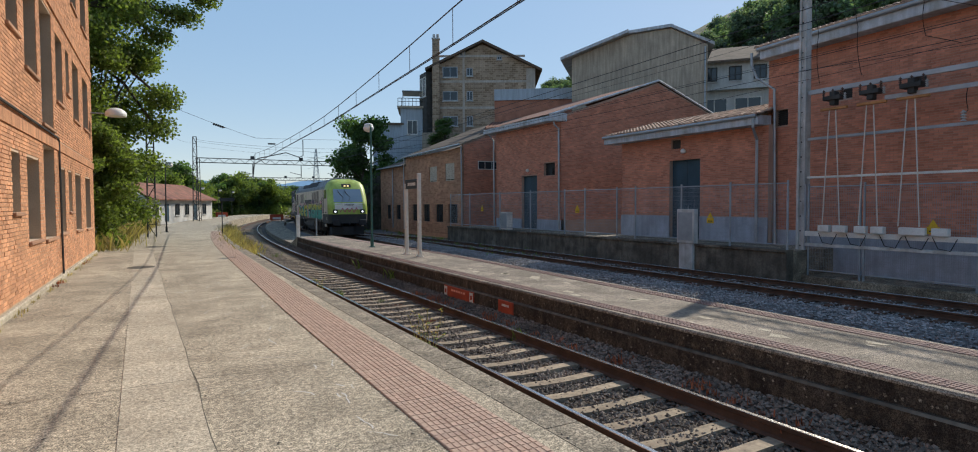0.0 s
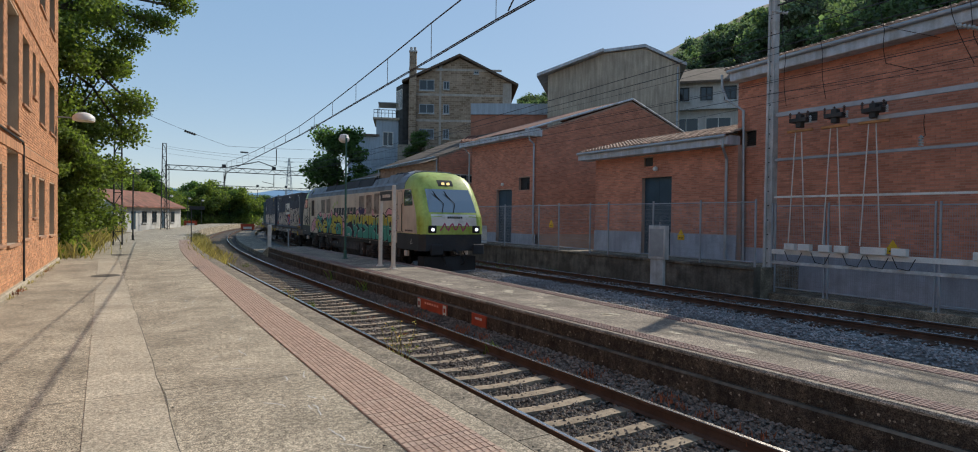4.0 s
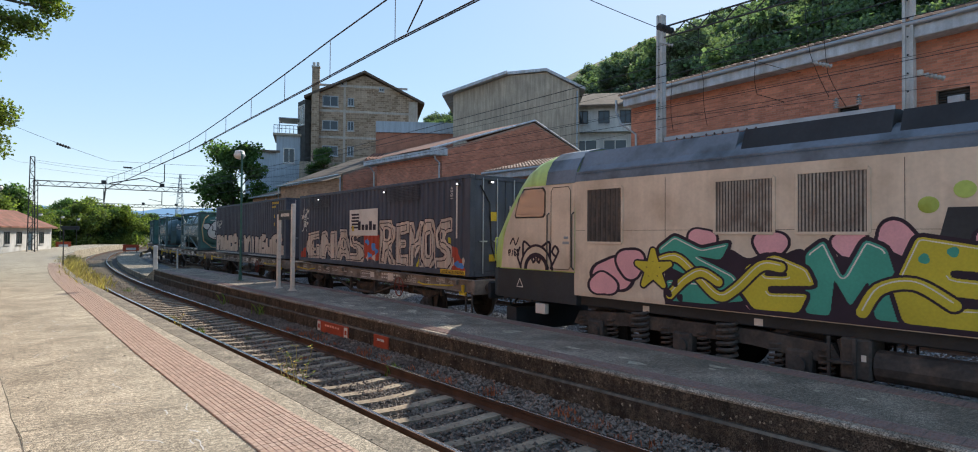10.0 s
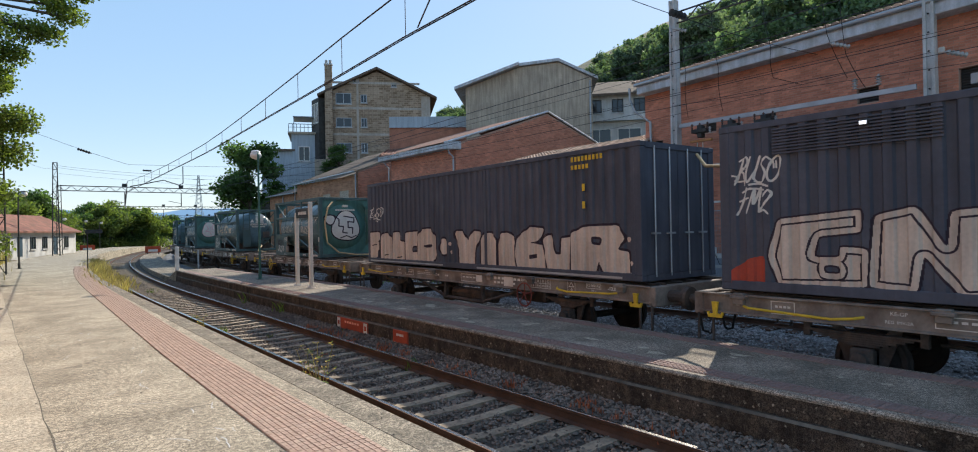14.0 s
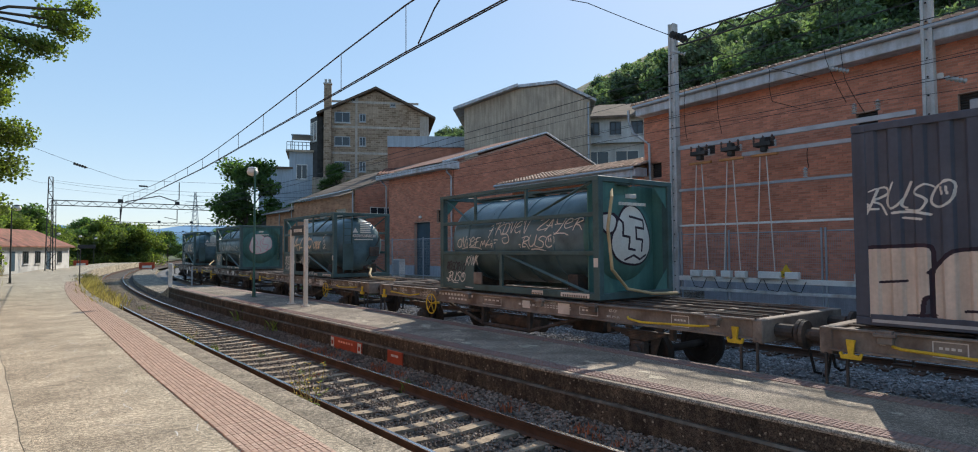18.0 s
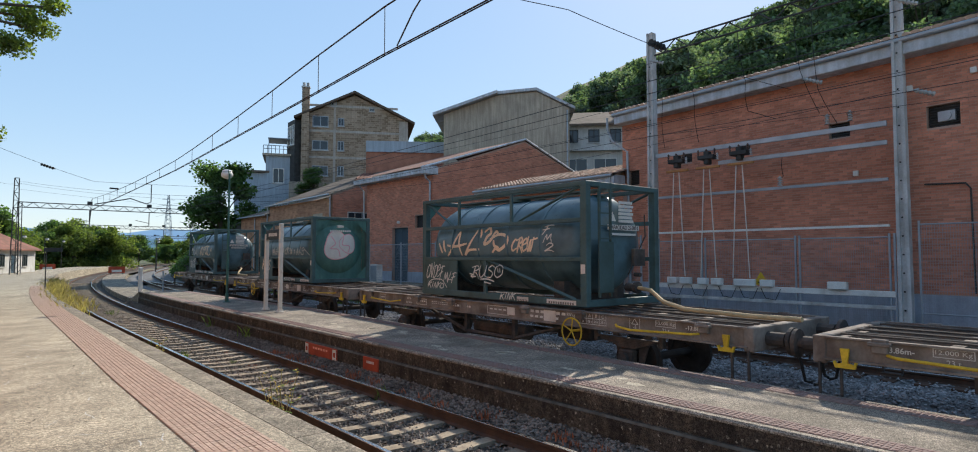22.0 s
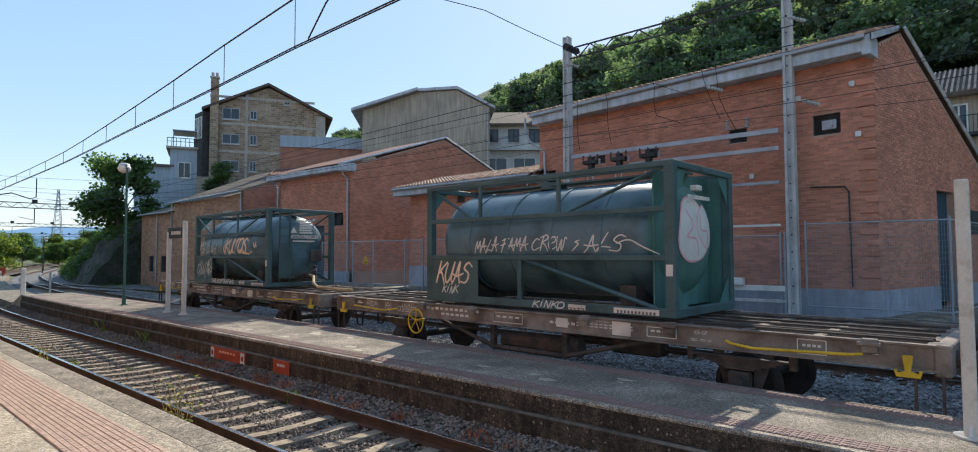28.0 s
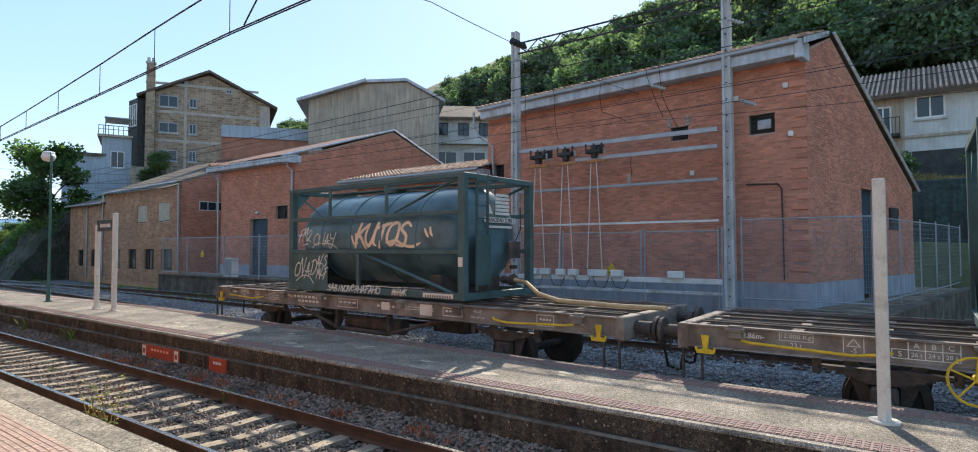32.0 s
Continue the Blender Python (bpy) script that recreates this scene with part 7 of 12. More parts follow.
def build_tree(name, label, h, crown, lumps, leaves, size, leaf_mat, seed, trunk_r=0.16, bare=0.25, group="", extra=()):
    """Tapered trunk, forked limbs and a crown of many leaves in uneven clumps."""
    rng = np.random.default_rng(seed)
    t = thing(name, label, "tree", group=group)
    mb = Mb()
    pts = [Vector((0, 0, -0.3))]
    for k in range(1, 6):
        pts.append(Vector((rng.normal(0, 0.12) * k * 0.4, rng.normal(0, 0.12) * k * 0.4, h * 0.75 * k / 5)))
    for k in range(5):
        mb.tube(pts[k], pts[k + 1], trunk_r * (1 - k * 0.17), 7, trunk_r * (1 - (k + 1) * 0.17))
    cents = []
    for i in range(lumps):
        a = rng.uniform(0, 6.283)
        zf = rng.uniform(bare, 1.0)
        rad = crown * math.sqrt(max(0.05, 1 - ((zf - 0.55) / 0.55) ** 2)) * rng.uniform(0.35, 0.95)
        c = np.array([rad * math.cos(a), rad * math.sin(a), h * zf * 0.95])
        cents.append((c, crown * rng.uniform(0.22, 0.42)))
        if i % 2 == 0:
            base = pts[min(5, max(1, int(zf * 4)))]
            mid = Vector((c[0] * 0.5, c[1] * 0.5, (base.z + c[2]) / 2 + 0.2))
            mb.tube(base, mid, trunk_r * 0.35, 5, trunk_r * 0.22)
            mb.tube(mid, c, trunk_r * 0.22, 5, 0.02)
    for ex, ey, ez, er in extra:
        cents.append((np.array([ex, ey, ez]), er))
        base = pts[5] if ez > pts[5].z * 0.85 else pts[4]
        mid = base.lerp(Vector((ex, ey, ez)), 0.5) + Vector((0, 0, 0.5))
        mb.path([base, mid, (ex, ey, ez - 0.1)], trunk_r * 0.28, 5)
    part("trunk", mb, BARK, t, "grey-brown trunk and limbs")
    allp = []
    for c, r in cents:
        n = int(leaves / lumps * min(1.0, (r / (crown * 0.3)) ** 2))
        v = rng.normal(0, 1, (n, 3))
        v /= np.linalg.norm(v, axis=1)[:, None]
        rr = r * rng.uniform(0.05, 1.0, (n, 1)) ** 0.5 * rng.uniform(0.85, 1.35, (n, 1))
        allp.append(c + v * rr * np.array([1, 1, 0.72]))
    cr = new("crown", leaves_mesh("crown", np.concatenate(allp), seed + 1, size, leaf_mat))
    cr.parent = t
    return t


def ridge(q):
    """The hill's tree line: slope of sight towards plan direction q = y / x."""
    tab = [(-0.5, 0.42), (0.0, 0.42), (0.32, 0.441), (0.43, 0.391), (0.66, 0.342), (0.77, 0.309), (0.83, 0.295), (0.92, 0.262), (1.35, 0.223), (1.47, 0.2085), (1.6, 0.14), (2.5, 0.10)]
    for (a, va), (b, vb) in zip(tab, tab[1:]):
        if q <= b:
            return va + (vb - va) * max(0.0, q - a) / (b - a)
    return 0.1


BOUGHS = [(3.6, 0.2, 11.9, 0.75), (4.4, 0.0, 11.8, 0.7), (5.2, 0.3, 12.9, 0.7), (5.7, -0.2, 13.9, 0.65), (4.6, 0.4, 13.4, 0.8), (3.0, -0.4, 10.6, 0.8), (3.2, -0.3, 7.6, 0.9), (2.9, 0.3, 6.2, 0.9)]


def build_trees():
    tall = build_tree("broadleaf_tree", "very tall leafy summer tree beside the brick station house", 15.5, 3.0, 96, 100000, 0.14, LEAF, 11, 0.24, 0.1, extra=[(x, y, z, r) for x, y, z, r in BOUGHS])
    tall.matrix_basis = pose(-2.95, 34.0, -0.4)
    low = build_tree("broadleaf_tree", "bright green young tree leaning over the platform's edge", 6.3, 1.75, 52, 34000, 0.13, LEAF, 12, 0.1, 0.03)
    low.matrix_basis = pose(-2.85, 31.0, -0.4)
    for src, x, y, sc, a in ((low, -3.9, 37.5, 0.95, 70), (tall, -7.6, 40.0, 0.8, 160), (low, -5.0, 46.0, 1.0, 220), (low, -5.6, 55.0, 1.05, 300), (tall, -9.5, 33.0, 0.9, 40)):
        o = copy_thing(src, pose(x, y, -0.4, 0, 0, a))
        o.scale = (sc, sc, sc)
    mid = build_tree("broadleaf_tree", "rounded leafy tree beyond the platform", 8.0, 3.6, 30, 9000, 0.30, LEAF, 14, 0.2, 0.1)
    mid.matrix_basis = pose(-1.2, 92.0, -0.4)
    dark = build_tree("broadleaf_tree", "dark leafy tree in shade", 8.0, 3.4, 30, 9000, 0.30, LEAF_D, 15, 0.2, 0.08)
    dark.matrix_basis = pose(19.6, 64.0, 3.2)
    rng = random.Random(9)
    spots = [(2.2, 98, 1.0, 1), (5.5, 110, 0.95, 0), (-4, 84, 1.0, 0), (-6, 74, 1.05, 0), (0.5, 112, 1.1, 1), (-8, 100, 1.2, 0), (-2.5, 104, 1.15, 0)]
    for k in range(26):
        spots.append((rng.uniform(2, 15) + k * 0.3, rng.uniform(125, 165), rng.uniform(0.8, 1.15), k % 4 == 0))
    for k in range(14):
        y = 118 + k * 5
        spots.append((T3 + bend(y) + rng.uniform(5, 14), y, rng.uniform(0.6, 0.9), k % 3 == 1))
    for k in range(40):
        spots.append((rng.uniform(-10, 75), rng.uniform(185, 250), rng.uniform(0.8, 1.15), k % 3 == 0))
    for x, y, s, d in spots:
        o = copy_thing(dark if d else mid, pose(x, y, max(-0.6, terrain(x, y) if x > 18.5 else -0.5), 0, 0, rng.uniform(0, 360)))
        o.scale = (s, s, s * rng.uniform(0.85, 1.1))
        o["group"] = "far trees along the line"
    # rock step and bushes by the sheds
    for x, y, s in ((22.6, 64.5, 0.6), (24.6, 63.5, 0.7), (26.6, 66, 0.6), (29.5, 64.0, 0.5), (33.0, 60.0, 0.45), (26.0, 76, 0.8)):
        o = copy_thing(dark, pose(x, y, terrain(x, y) + 0.0, 0, 0, rng.uniform(0, 360)))
        o.scale = (s, s, s)
    pine = build_tree("pine_tree", "dark pine with flat ragged crown", 11.0, 3.0, 22, 5200, 0.34, LEAF_P, 16, 0.18, 0.42)
    pine.matrix_basis = pose(84, 30, terrain(84, 30))
    broad = build_tree("broadleaf_tree", "hillside tree in shade", 9.0, 3.6, 24, 5200, 0.36, LEAF_H, 17, 0.2, 0.1)
    broad.matrix_basis = pose(56, 20, terrain(56, 20))
    k = tries = 0
    while k < 420:
        x, y = rng.uniform(50, 118), rng.uniform(-25, 105)
        if x < 50 + max(0, 60 - abs(y - 40)) * 0.0 or (x < 56 and 28 < y < 46):
            continue
        kind = pine if rng.random() < 0.5 else broad
        s, tries = rng.uniform(0.7, 1.25), tries + 1
        room = 1.86 + math.hypot(x, y) * ridge(y / x) * rng.uniform(0.93, 1.0) - terrain(x, y)
        s = min(s, room / (11.3 if kind is pine else 9.4))
        if tries > 6000:
            break
        if s < 0.34:
            continue
        o = copy_thing(kind, pose(x, y, terrain(x, y) - 0.3, rng.uniform(-4, 4), rng.uniform(-4, 4), rng.uniform(0, 360)))
        o.scale = (s, s, s)
        o["group"] = "woods on the hill"
        k += 1
    bush = build_tree("bush", "low dark green bush beside the platform", 2.2, 1.5, 14, 2200, 0.2, LEAF_D, 18, 0.06, 0.05)
    bush.matrix_basis = pose(-3.4, 31.5, -0.3)
    for x, y, s in ((-3.3, 35, 1.0), (-3.8, 39, 1.2), (-3.4, 45, 1.1), (-3.0, 49, 0.9), (-2.6, 56, 1.0), (-2.2, 63, 0.9), (-3, 70, 1.1), (38, -3, 0.9), (37.2, 1.0, 0.8)):
        o = copy_thing(bush, pose(x, y, terrain(x, y) - 0.1, 0, 0, x * 50))
        o.scale = (s, s, s)
    # rock bank between the shed and the bend, its foot close to the goods track
    prof = [(0.0, 0.0), (0.5, 0.9), (0.9, 2.0), (1.7, 3.0), (2.1, 4.1), (3.2, 5.0), (4.0, 6.0), (5.6, 6.8), (8.0, 7.6), (12.0, 8.6), (18.0, 9.4)]
    rows = []
    for j in range(64):
        y = 60.9 + j * 0.8
        lift = ease((y - 58.0) / 4.0) * ease((114.0 - y) / 44.0)
        row = []
        for i, (dx, z) in enumerate(prof):
            w = noise.noise((dx * 0.5, y * 0.32, 3.0)) * 0.9 + noise.noise((dx * 1.7, y * 1.1, z)) * 0.45
            row.append((goods(y) + 2.7 + dx + w * min(1.0, i * 0.5), y + 0.3 * w, -0.95 + z * lift + (0.35 * w * lift if i else 0.0)))
        rows.append(row)
    n = len(prof)
    cl = Mb().add([p for r in rows for p in r], [(j * n + i, j * n + i + 1, (j + 1) * n + i + 1, (j + 1) * n + i) for j in range(63) for i in range(n - 1)])
    cl.add(rows[0] + [(rows[0][-1][0], 60.9, -1.0)], [tuple(range(n + 1))])
    tagged(part("rock_bank", cl, ROCK, fix=False), "steep dark rock bank beside the tracks", "rock", kind="structure")
    rr = random.Random(6)
    spots = []
    for _ in range(5200):
        j, i = rr.randrange(0, 50), rr.randrange(1, n - 1)
        if noise.noise((j * 0.13, i * 0.5, 7.0)) < 0.02 - 0.05 * i / n:
            continue
        p, q, u, v = Vector(rows[j][i]), Vector(rows[j + 1][i + 1]), rr.random(), rr.random()
        spots.append((p.x + (q.x - p.x) * v - 0.15, p.y + (q.y - p.y) * u, p.z + (q.z - p.z) * v + 0.05))
    ivy = new("ivy", leaves_mesh("ivy", spots, 21, 0.2, LEAF_D, 6, 0.5))
    tagged(ivy, "ivy and brambles hanging over the rock bank", "ivy", kind="stuff")
    rk = Mb()
    for k in range(70):
        y = rr.uniform(70, 92)
        x = 24.5 + bend(y) + rr.uniform(0, 5)
        s = rr.uniform(0.5, 1.5)
        ring = []
        for z in (-0.8, -0.2, 0.5, 0.9):
            m = (1 - abs(z) * 0.5) * s
            ring.append([(x + m * math.cos(a * 1.047) * rr.uniform(0.7, 1.1), y + m * math.sin(a * 1.047) * rr.uniform(0.7, 1.1), terrain(x, y) + z * s * 0.8) for a in range(6)])
        rk.loft(ring)
    tagged(part("rock_face", rk, ROCK, fix=True), "dark weathered rock face with ivy", "rock", kind="stuff")


def tufts(name, label, spots, mtl, seed, height=0.25, blades=26, spread=0.12):
    """Tufts of narrow blades, joined."""
    rng = np.random.default_rng(seed)
    vs, fs = [], []
    for x, y, z, s in spots:
        for _ in range(blades):
            a, lean, h = rng.uniform(0, 6.283), rng.uniform(0.1, 0.7), height * s * rng.uniform(0.5, 1.2)
            px, py = x + rng.normal(0, spread * s), y + rng.normal(0, spread * s)
            dx, dy = math.cos(a), math.sin(a)
            w = 0.008 * s + 0.004
            o = len(vs)
            vs += [(px - dy * w, py + dx * w, z), (px + dy * w, py - dx * w, z), (px + dx * lean * h * 0.5 + dy * w * 0.6, py + dy * lean * h * 0.5 - dx * w * 0.6, z + h * 0.7), (px + dx * lean * h, py + dy * lean * h, z + h)]
            fs += [(o, o + 1, o + 2), (o, o + 2, o + 3)]
    me = bpy.data.meshes.new(name)
    me.from_pydata(vs, [], fs)
    me.materials.append(mtl)
    return tagged(new(name, me), label, "weeds", kind="stuff")


def build_weeds():
    r = random.Random(12)
    tufts("dry_grass", "dry yellow grass beside the platform", [(r.uniform(-4.2, -1.5) + 0.02 * (y - 30), y, -0.1, r.uniform(0.8, 2.2)) for y in [r.uniform(28.3, 75) for _ in range(420)]], DRYGRASS, 1, 0.42, 24, 0.2)
    tufts("green_weed", "green weeds beside the platform", [(r.uniform(-4.5, -1.9), y, -0.1, r.uniform(0.8, 1.8)) for y in [r.uniform(28.3, 70) for _ in range(260)]], GREENGRASS, 2, 0.35, 24, 0.2)
    tufts("green_weed", "green weeds between the rails", [(T1 + bend(y) + r.uniform(-1.5, 1.6), y, -0.78, r.uniform(0.4, 1.3)) for y in [r.uniform(8, 46) for _ in range(12)]] + [(P2_NEAR - 0.12, 18.5, -0.58, 1.4), (P2_NEAR - 0.12, 22.0, -0.58, 1.6)], GREENGRASS, 3, 0.22, 20, 0.1)
    tufts("red_weed", "rusty red weeds between the rails", [(T1 + bend(y) + r.uniform(-0.9, 0.6), y, -0.78, r.uniform(0.3, 0.7)) for y in [r.uniform(11, 19) for _ in range(9)]] + [(r.uniform(6.15, 6.5), y, -0.66, r.uniform(0.5, 1.1)) for y in [r.uniform(3, 16) for _ in range(30)]] + [(-2.2, y, 0.0, r.uniform(0.3, 0.8)) for y in [r.uniform(14, 24) for _ in range(10)]], REDWEED, 4, 0.11, 18, 0.1)
    tufts("dry_grass", "pale weeds at the far platform edge", [(P1_EDGE + bend(y) + r.uniform(-0.3, 0.9), y, -0.3, r.uniform(0.6, 1.6)) for y in [r.uniform(26, 60) for _ in range(120)]], DRYGRASS, 5, 0.3, 22, 0.15)
    tufts("dry_grass", "dry grass on the bank below the row houses", [(x, y, terrain(x, y) - 0.05, r.uniform(0.5, 1.0)) for x, y in [(r.uniform(35.4, 40.5), r.uniform(-9, 5)) for _ in range(900)]], DRYGRASS, 6, 0.5, 22, 0.35)
    tufts("green_weed", "weeds along the goods tracks", [(r.uniform(14, 17.8) + bend(y), y, -0.8, r.uniform(0.5, 1.2)) for y in [r.uniform(22, 60) for _ in range(90)]], GREENGRASS, 7, 0.25, 20, 0.15)


def yellow_weed(x, y, z, h, seed):
    """Lanky weed with thin branching stems, few leaves and small yellow flowers."""
    r = random.Random(seed)
    w = thing("yellow_weed", "lanky weed with small yellow flowers beside the rail", "weed")
    st, lf, fl = Mb(), Mb(), Mb()

    def leaf(mb, p, s):
        a, t = r.uniform(0, 6.283), r.uniform(-0.3, 0.6)
        d = Vector((math.cos(a), math.sin(a), t)).normalized()
        e = d.cross(Vector((0, 0, 1))).normalized() * s * 0.3
        p = Vector(p)
        mb.add([tuple(p), tuple(p + d * s * 0.5 + e), tuple(p + d * s), tuple(p + d * s * 0.5 - e)], [(0, 1, 2, 3)])
    for k in range(9):
        p, d = Vector((x + r.uniform(-0.08, 0.08), y + r.uniform(-0.15, 0.15), z)), Vector((r.uniform(-0.2, 0.2), r.uniform(-0.28, 0.28), 1))
        top = h * r.uniform(0.55, 1.05)
        for i in range(5):
            q = p + d * (top / 5)
            st.tube(tuple(p), tuple(q), 0.005, 4)
            if i > 0:
                b = q + Vector((r.uniform(-0.12, 0.12), r.uniform(-0.14, 0.14), r.uniform(0.03, 0.12)))
                st.tube(tuple(q), tuple(b), 0.003, 3)
                for _ in range(3):
                    leaf(lf, q + (b - q) * r.random(), r.uniform(0.04, 0.09))
                if i > 2 or r.random() < 0.4:
                    for _ in range(4):
                        leaf(fl, b, r.uniform(0.02, 0.035))
            p, d = q, d + Vector((r.uniform(-0.15, 0.15), r.uniform(-0.15, 0.15), 0))
        for _ in range(5):
            leaf(fl, p, r.uniform(0.02, 0.04))
    part("stem", st, DRYGRASS, w, "thin yellow-green stems", fix=False)
    part("leaves", lf, GREENGRASS, w, "small green leaves", kind="stuff", fix=False)
    part("flower", fl, YELLOW, w, "small yellow flowers", kind="stuff", fix=False)


yellow_weed(3.5, 8.25, -0.8, 1.1, 3)
yellow_weed(3.6, 15.6, -0.8, 0.7, 5)


tufts("dry_grass", "dry weeds along the foot of the brick wall", [(-2.26 + 0.1 * ((k * 7) % 5) / 5, 8.0 + k * 0.42 + 0.2 * ((k * 3) % 4), 0.0, 0.35 + 0.5 * ((k * 5) % 7) / 7) for k in range(46)], DRYGRASS, 13, 0.13, 12, 0.12)


def build_distance():
    # mountain ranges, air haze put into their colour and glow, and a far pylon
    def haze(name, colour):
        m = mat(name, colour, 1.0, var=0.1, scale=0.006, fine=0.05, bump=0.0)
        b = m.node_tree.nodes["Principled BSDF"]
        # weak emission imitates the bright air before the hills
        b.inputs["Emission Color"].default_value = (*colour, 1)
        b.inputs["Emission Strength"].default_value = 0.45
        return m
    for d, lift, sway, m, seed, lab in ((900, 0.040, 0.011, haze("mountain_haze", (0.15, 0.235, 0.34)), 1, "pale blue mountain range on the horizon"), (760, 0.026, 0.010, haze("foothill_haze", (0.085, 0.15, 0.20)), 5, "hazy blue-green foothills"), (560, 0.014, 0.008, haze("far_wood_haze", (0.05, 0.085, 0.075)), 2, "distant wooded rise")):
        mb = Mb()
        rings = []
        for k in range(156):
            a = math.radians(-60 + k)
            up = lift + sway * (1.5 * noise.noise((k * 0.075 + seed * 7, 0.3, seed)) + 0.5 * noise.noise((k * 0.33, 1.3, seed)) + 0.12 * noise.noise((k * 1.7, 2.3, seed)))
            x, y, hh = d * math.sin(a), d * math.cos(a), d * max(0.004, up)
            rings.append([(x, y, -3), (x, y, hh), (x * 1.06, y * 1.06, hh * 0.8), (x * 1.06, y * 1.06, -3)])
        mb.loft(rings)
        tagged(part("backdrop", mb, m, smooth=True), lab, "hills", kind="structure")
    p = thing("pylon", "distant lattice power pylon", "pylon", (133, 585, 10))
    py = Mb()
    for sx in (-1, 1):
        for sy in (-1, 1):
            py.tube((sx * 3.5, sy * 3.5, 0), (sx * 0.5, sy * 0.5, 46), 0.25, 4)
    for k in range(12):
        z = k * 3.8
        w = 3.5 - 3.0 * z / 46
        for s in (-1, 1):
            py.tube((-w, s * w, z), (w, s * w, z + 3.6), 0.12, 4).tube((w, s * w, z), (-w, s * w, z + 3.6), 0.12, 4)
    for z, w in ((32, 6), (37, 7.5), (42, 5)):
        py.tube((-w, 0, z), (w, 0, z), 0.2, 4)
    part("lattice", py, STEEL_GREY, p)


build_tall_house()
build_grey_block()
build_white_houses()
build_trees()
build_weeds()
build_distance()


# ---- the goods train ----
CREAM = mat("cream_loco_paint", (0.70, 0.57, 0.44), 0.5, var=0.08, scale=0.6, fine=18, bump=0.05, second=(0.45, 0.34, 0.24), amount=0.16, edge=0.2, streak=0.10)
LIME = mat("lime_loco_paint", (0.44, 0.55, 0.13), 0.42, var=0.12, scale=0.8, fine=14, bump=0.05, second=(0.30, 0.34, 0.04), amount=0.22, streak=0.15)
LOCOGREY = mat("blue_grey_roof_paint", (0.15, 0.18, 0.22), 0.5, 0.0, var=0.15, scale=0.7, fine=16, bump=0.08, second=(0.06, 0.07, 0.08), amount=0.3)
LOCOBLACK = mat("sooty_black", (0.03, 0.032, 0.036), 0.75, var=0.3, scale=1.2, fine=20, bump=0.15)
SKIRT = mat("black_skirt", (0.035, 0.037, 0.041), 0.6, var=0.25, scale=1.0, fine=20, bump=0.08, second=(0.05, 0.045, 0.04), amount=0.2)
UNDER = mat("grimy_underframe", (0.07, 0.06, 0.054), 0.9, var=0.35, scale=2.0, fine=20, bump=0.3, second=(0.12, 0.09, 0.07), amount=0.3)
WHEELS = mat("wheel_grime", (0.045, 0.038, 0.034), 0.85, 0.2, var=0.3, scale=3, fine=20, bump=0.2)
WAGON = mat("rusty_brown_frame", (0.26, 0.215, 0.18), 0.85, var=0.22, scale=1.2, fine=22, bump=0.25, second=(0.14, 0.105, 0.085), amount=0.4)
NAVY = mat("navy_container", (0.080, 0.086, 0.112), 0.6, var=0.15, scale=0.6, fine=16, bump=0.1, second=(0.11, 0.115, 0.14), amount=0.2, streak=0.25)
TANKGREEN = mat("tank_frame_green", (0.072, 0.118, 0.117), 0.55, var=0.18, scale=0.9, fine=18, bump=0.08, second=(0.05, 0.075, 0.065), amount=0.25)
TANKSHELL = mat("tank_shell_green", (0.09, 0.155, 0.18), 0.36, 0.0, var=0.12, scale=0.7, fine=12, bump=0.03, second=(0.035, 0.07, 0.085), amount=0.3, spec=0.5)
TANKEND = mat("tank_end_green", (0.09, 0.2, 0.175), 0.55, var=0.12, scale=0.8, fine=14, bump=0.06, streak=0.2)
SPRAY_W = mat("white_spray", (0.66, 0.62, 0.56), 0.75, var=0.1, scale=2, fine=30, bump=0.0)
SPRAY_S = mat("silver_pink_spray", (0.66, 0.53, 0.43), 0.6, var=0.12, scale=1.5, fine=20, bump=0.0, streak=0.3)
SPRAY_O = mat("peach_spray", (0.80, 0.60, 0.42), 0.7, var=0.12, scale=2, fine=30, bump=0.0)
SPRAY_K = mat("black_spray", (0.036, 0.022, 0.032), 0.75, var=0.2, scale=2, fine=30, bump=0.0)
SPRAY_P = mat("pink_spray", (0.72, 0.36, 0.38), 0.7, var=0.1, scale=2, fine=30, bump=0.0)
SPRAY_G = mat("teal_spray", (0.07, 0.32, 0.235), 0.65, var=0.12, scale=1.2, fine=25, bump=0.0)
SPRAY_Y = mat("yellow_spray", (0.55, 0.45, 0.04), 0.65, var=0.12, scale=1.2, fine=25, bump=0.0)
SPRAY_R = mat("red_spray", (0.42, 0.07, 0.04), 0.7, var=0.15, scale=1.5, fine=25, bump=0.0)
SPRAY_B = mat("blue_spray", (0.10, 0.25, 0.55), 0.7, var=0.15, scale=1.5, fine=25, bump=0.0)
PLATE_W = mat("white_plate", (0.70, 0.62, 0.54), 0.55, var=0.08, scale=1, fine=25, bump=0.0, second=(0.55, 0.46, 0.38), amount=0.2)
HOSE = mat("tan_hose", (0.48, 0.36, 0.20), 0.8, var=0.15, scale=4, fine=40, bump=0.1)
GRILLE = mat("grimy_grille_back", (0.10, 0.085, 0.075), 0.85, var=0.2, scale=1.5, fine=20, bump=0.1)
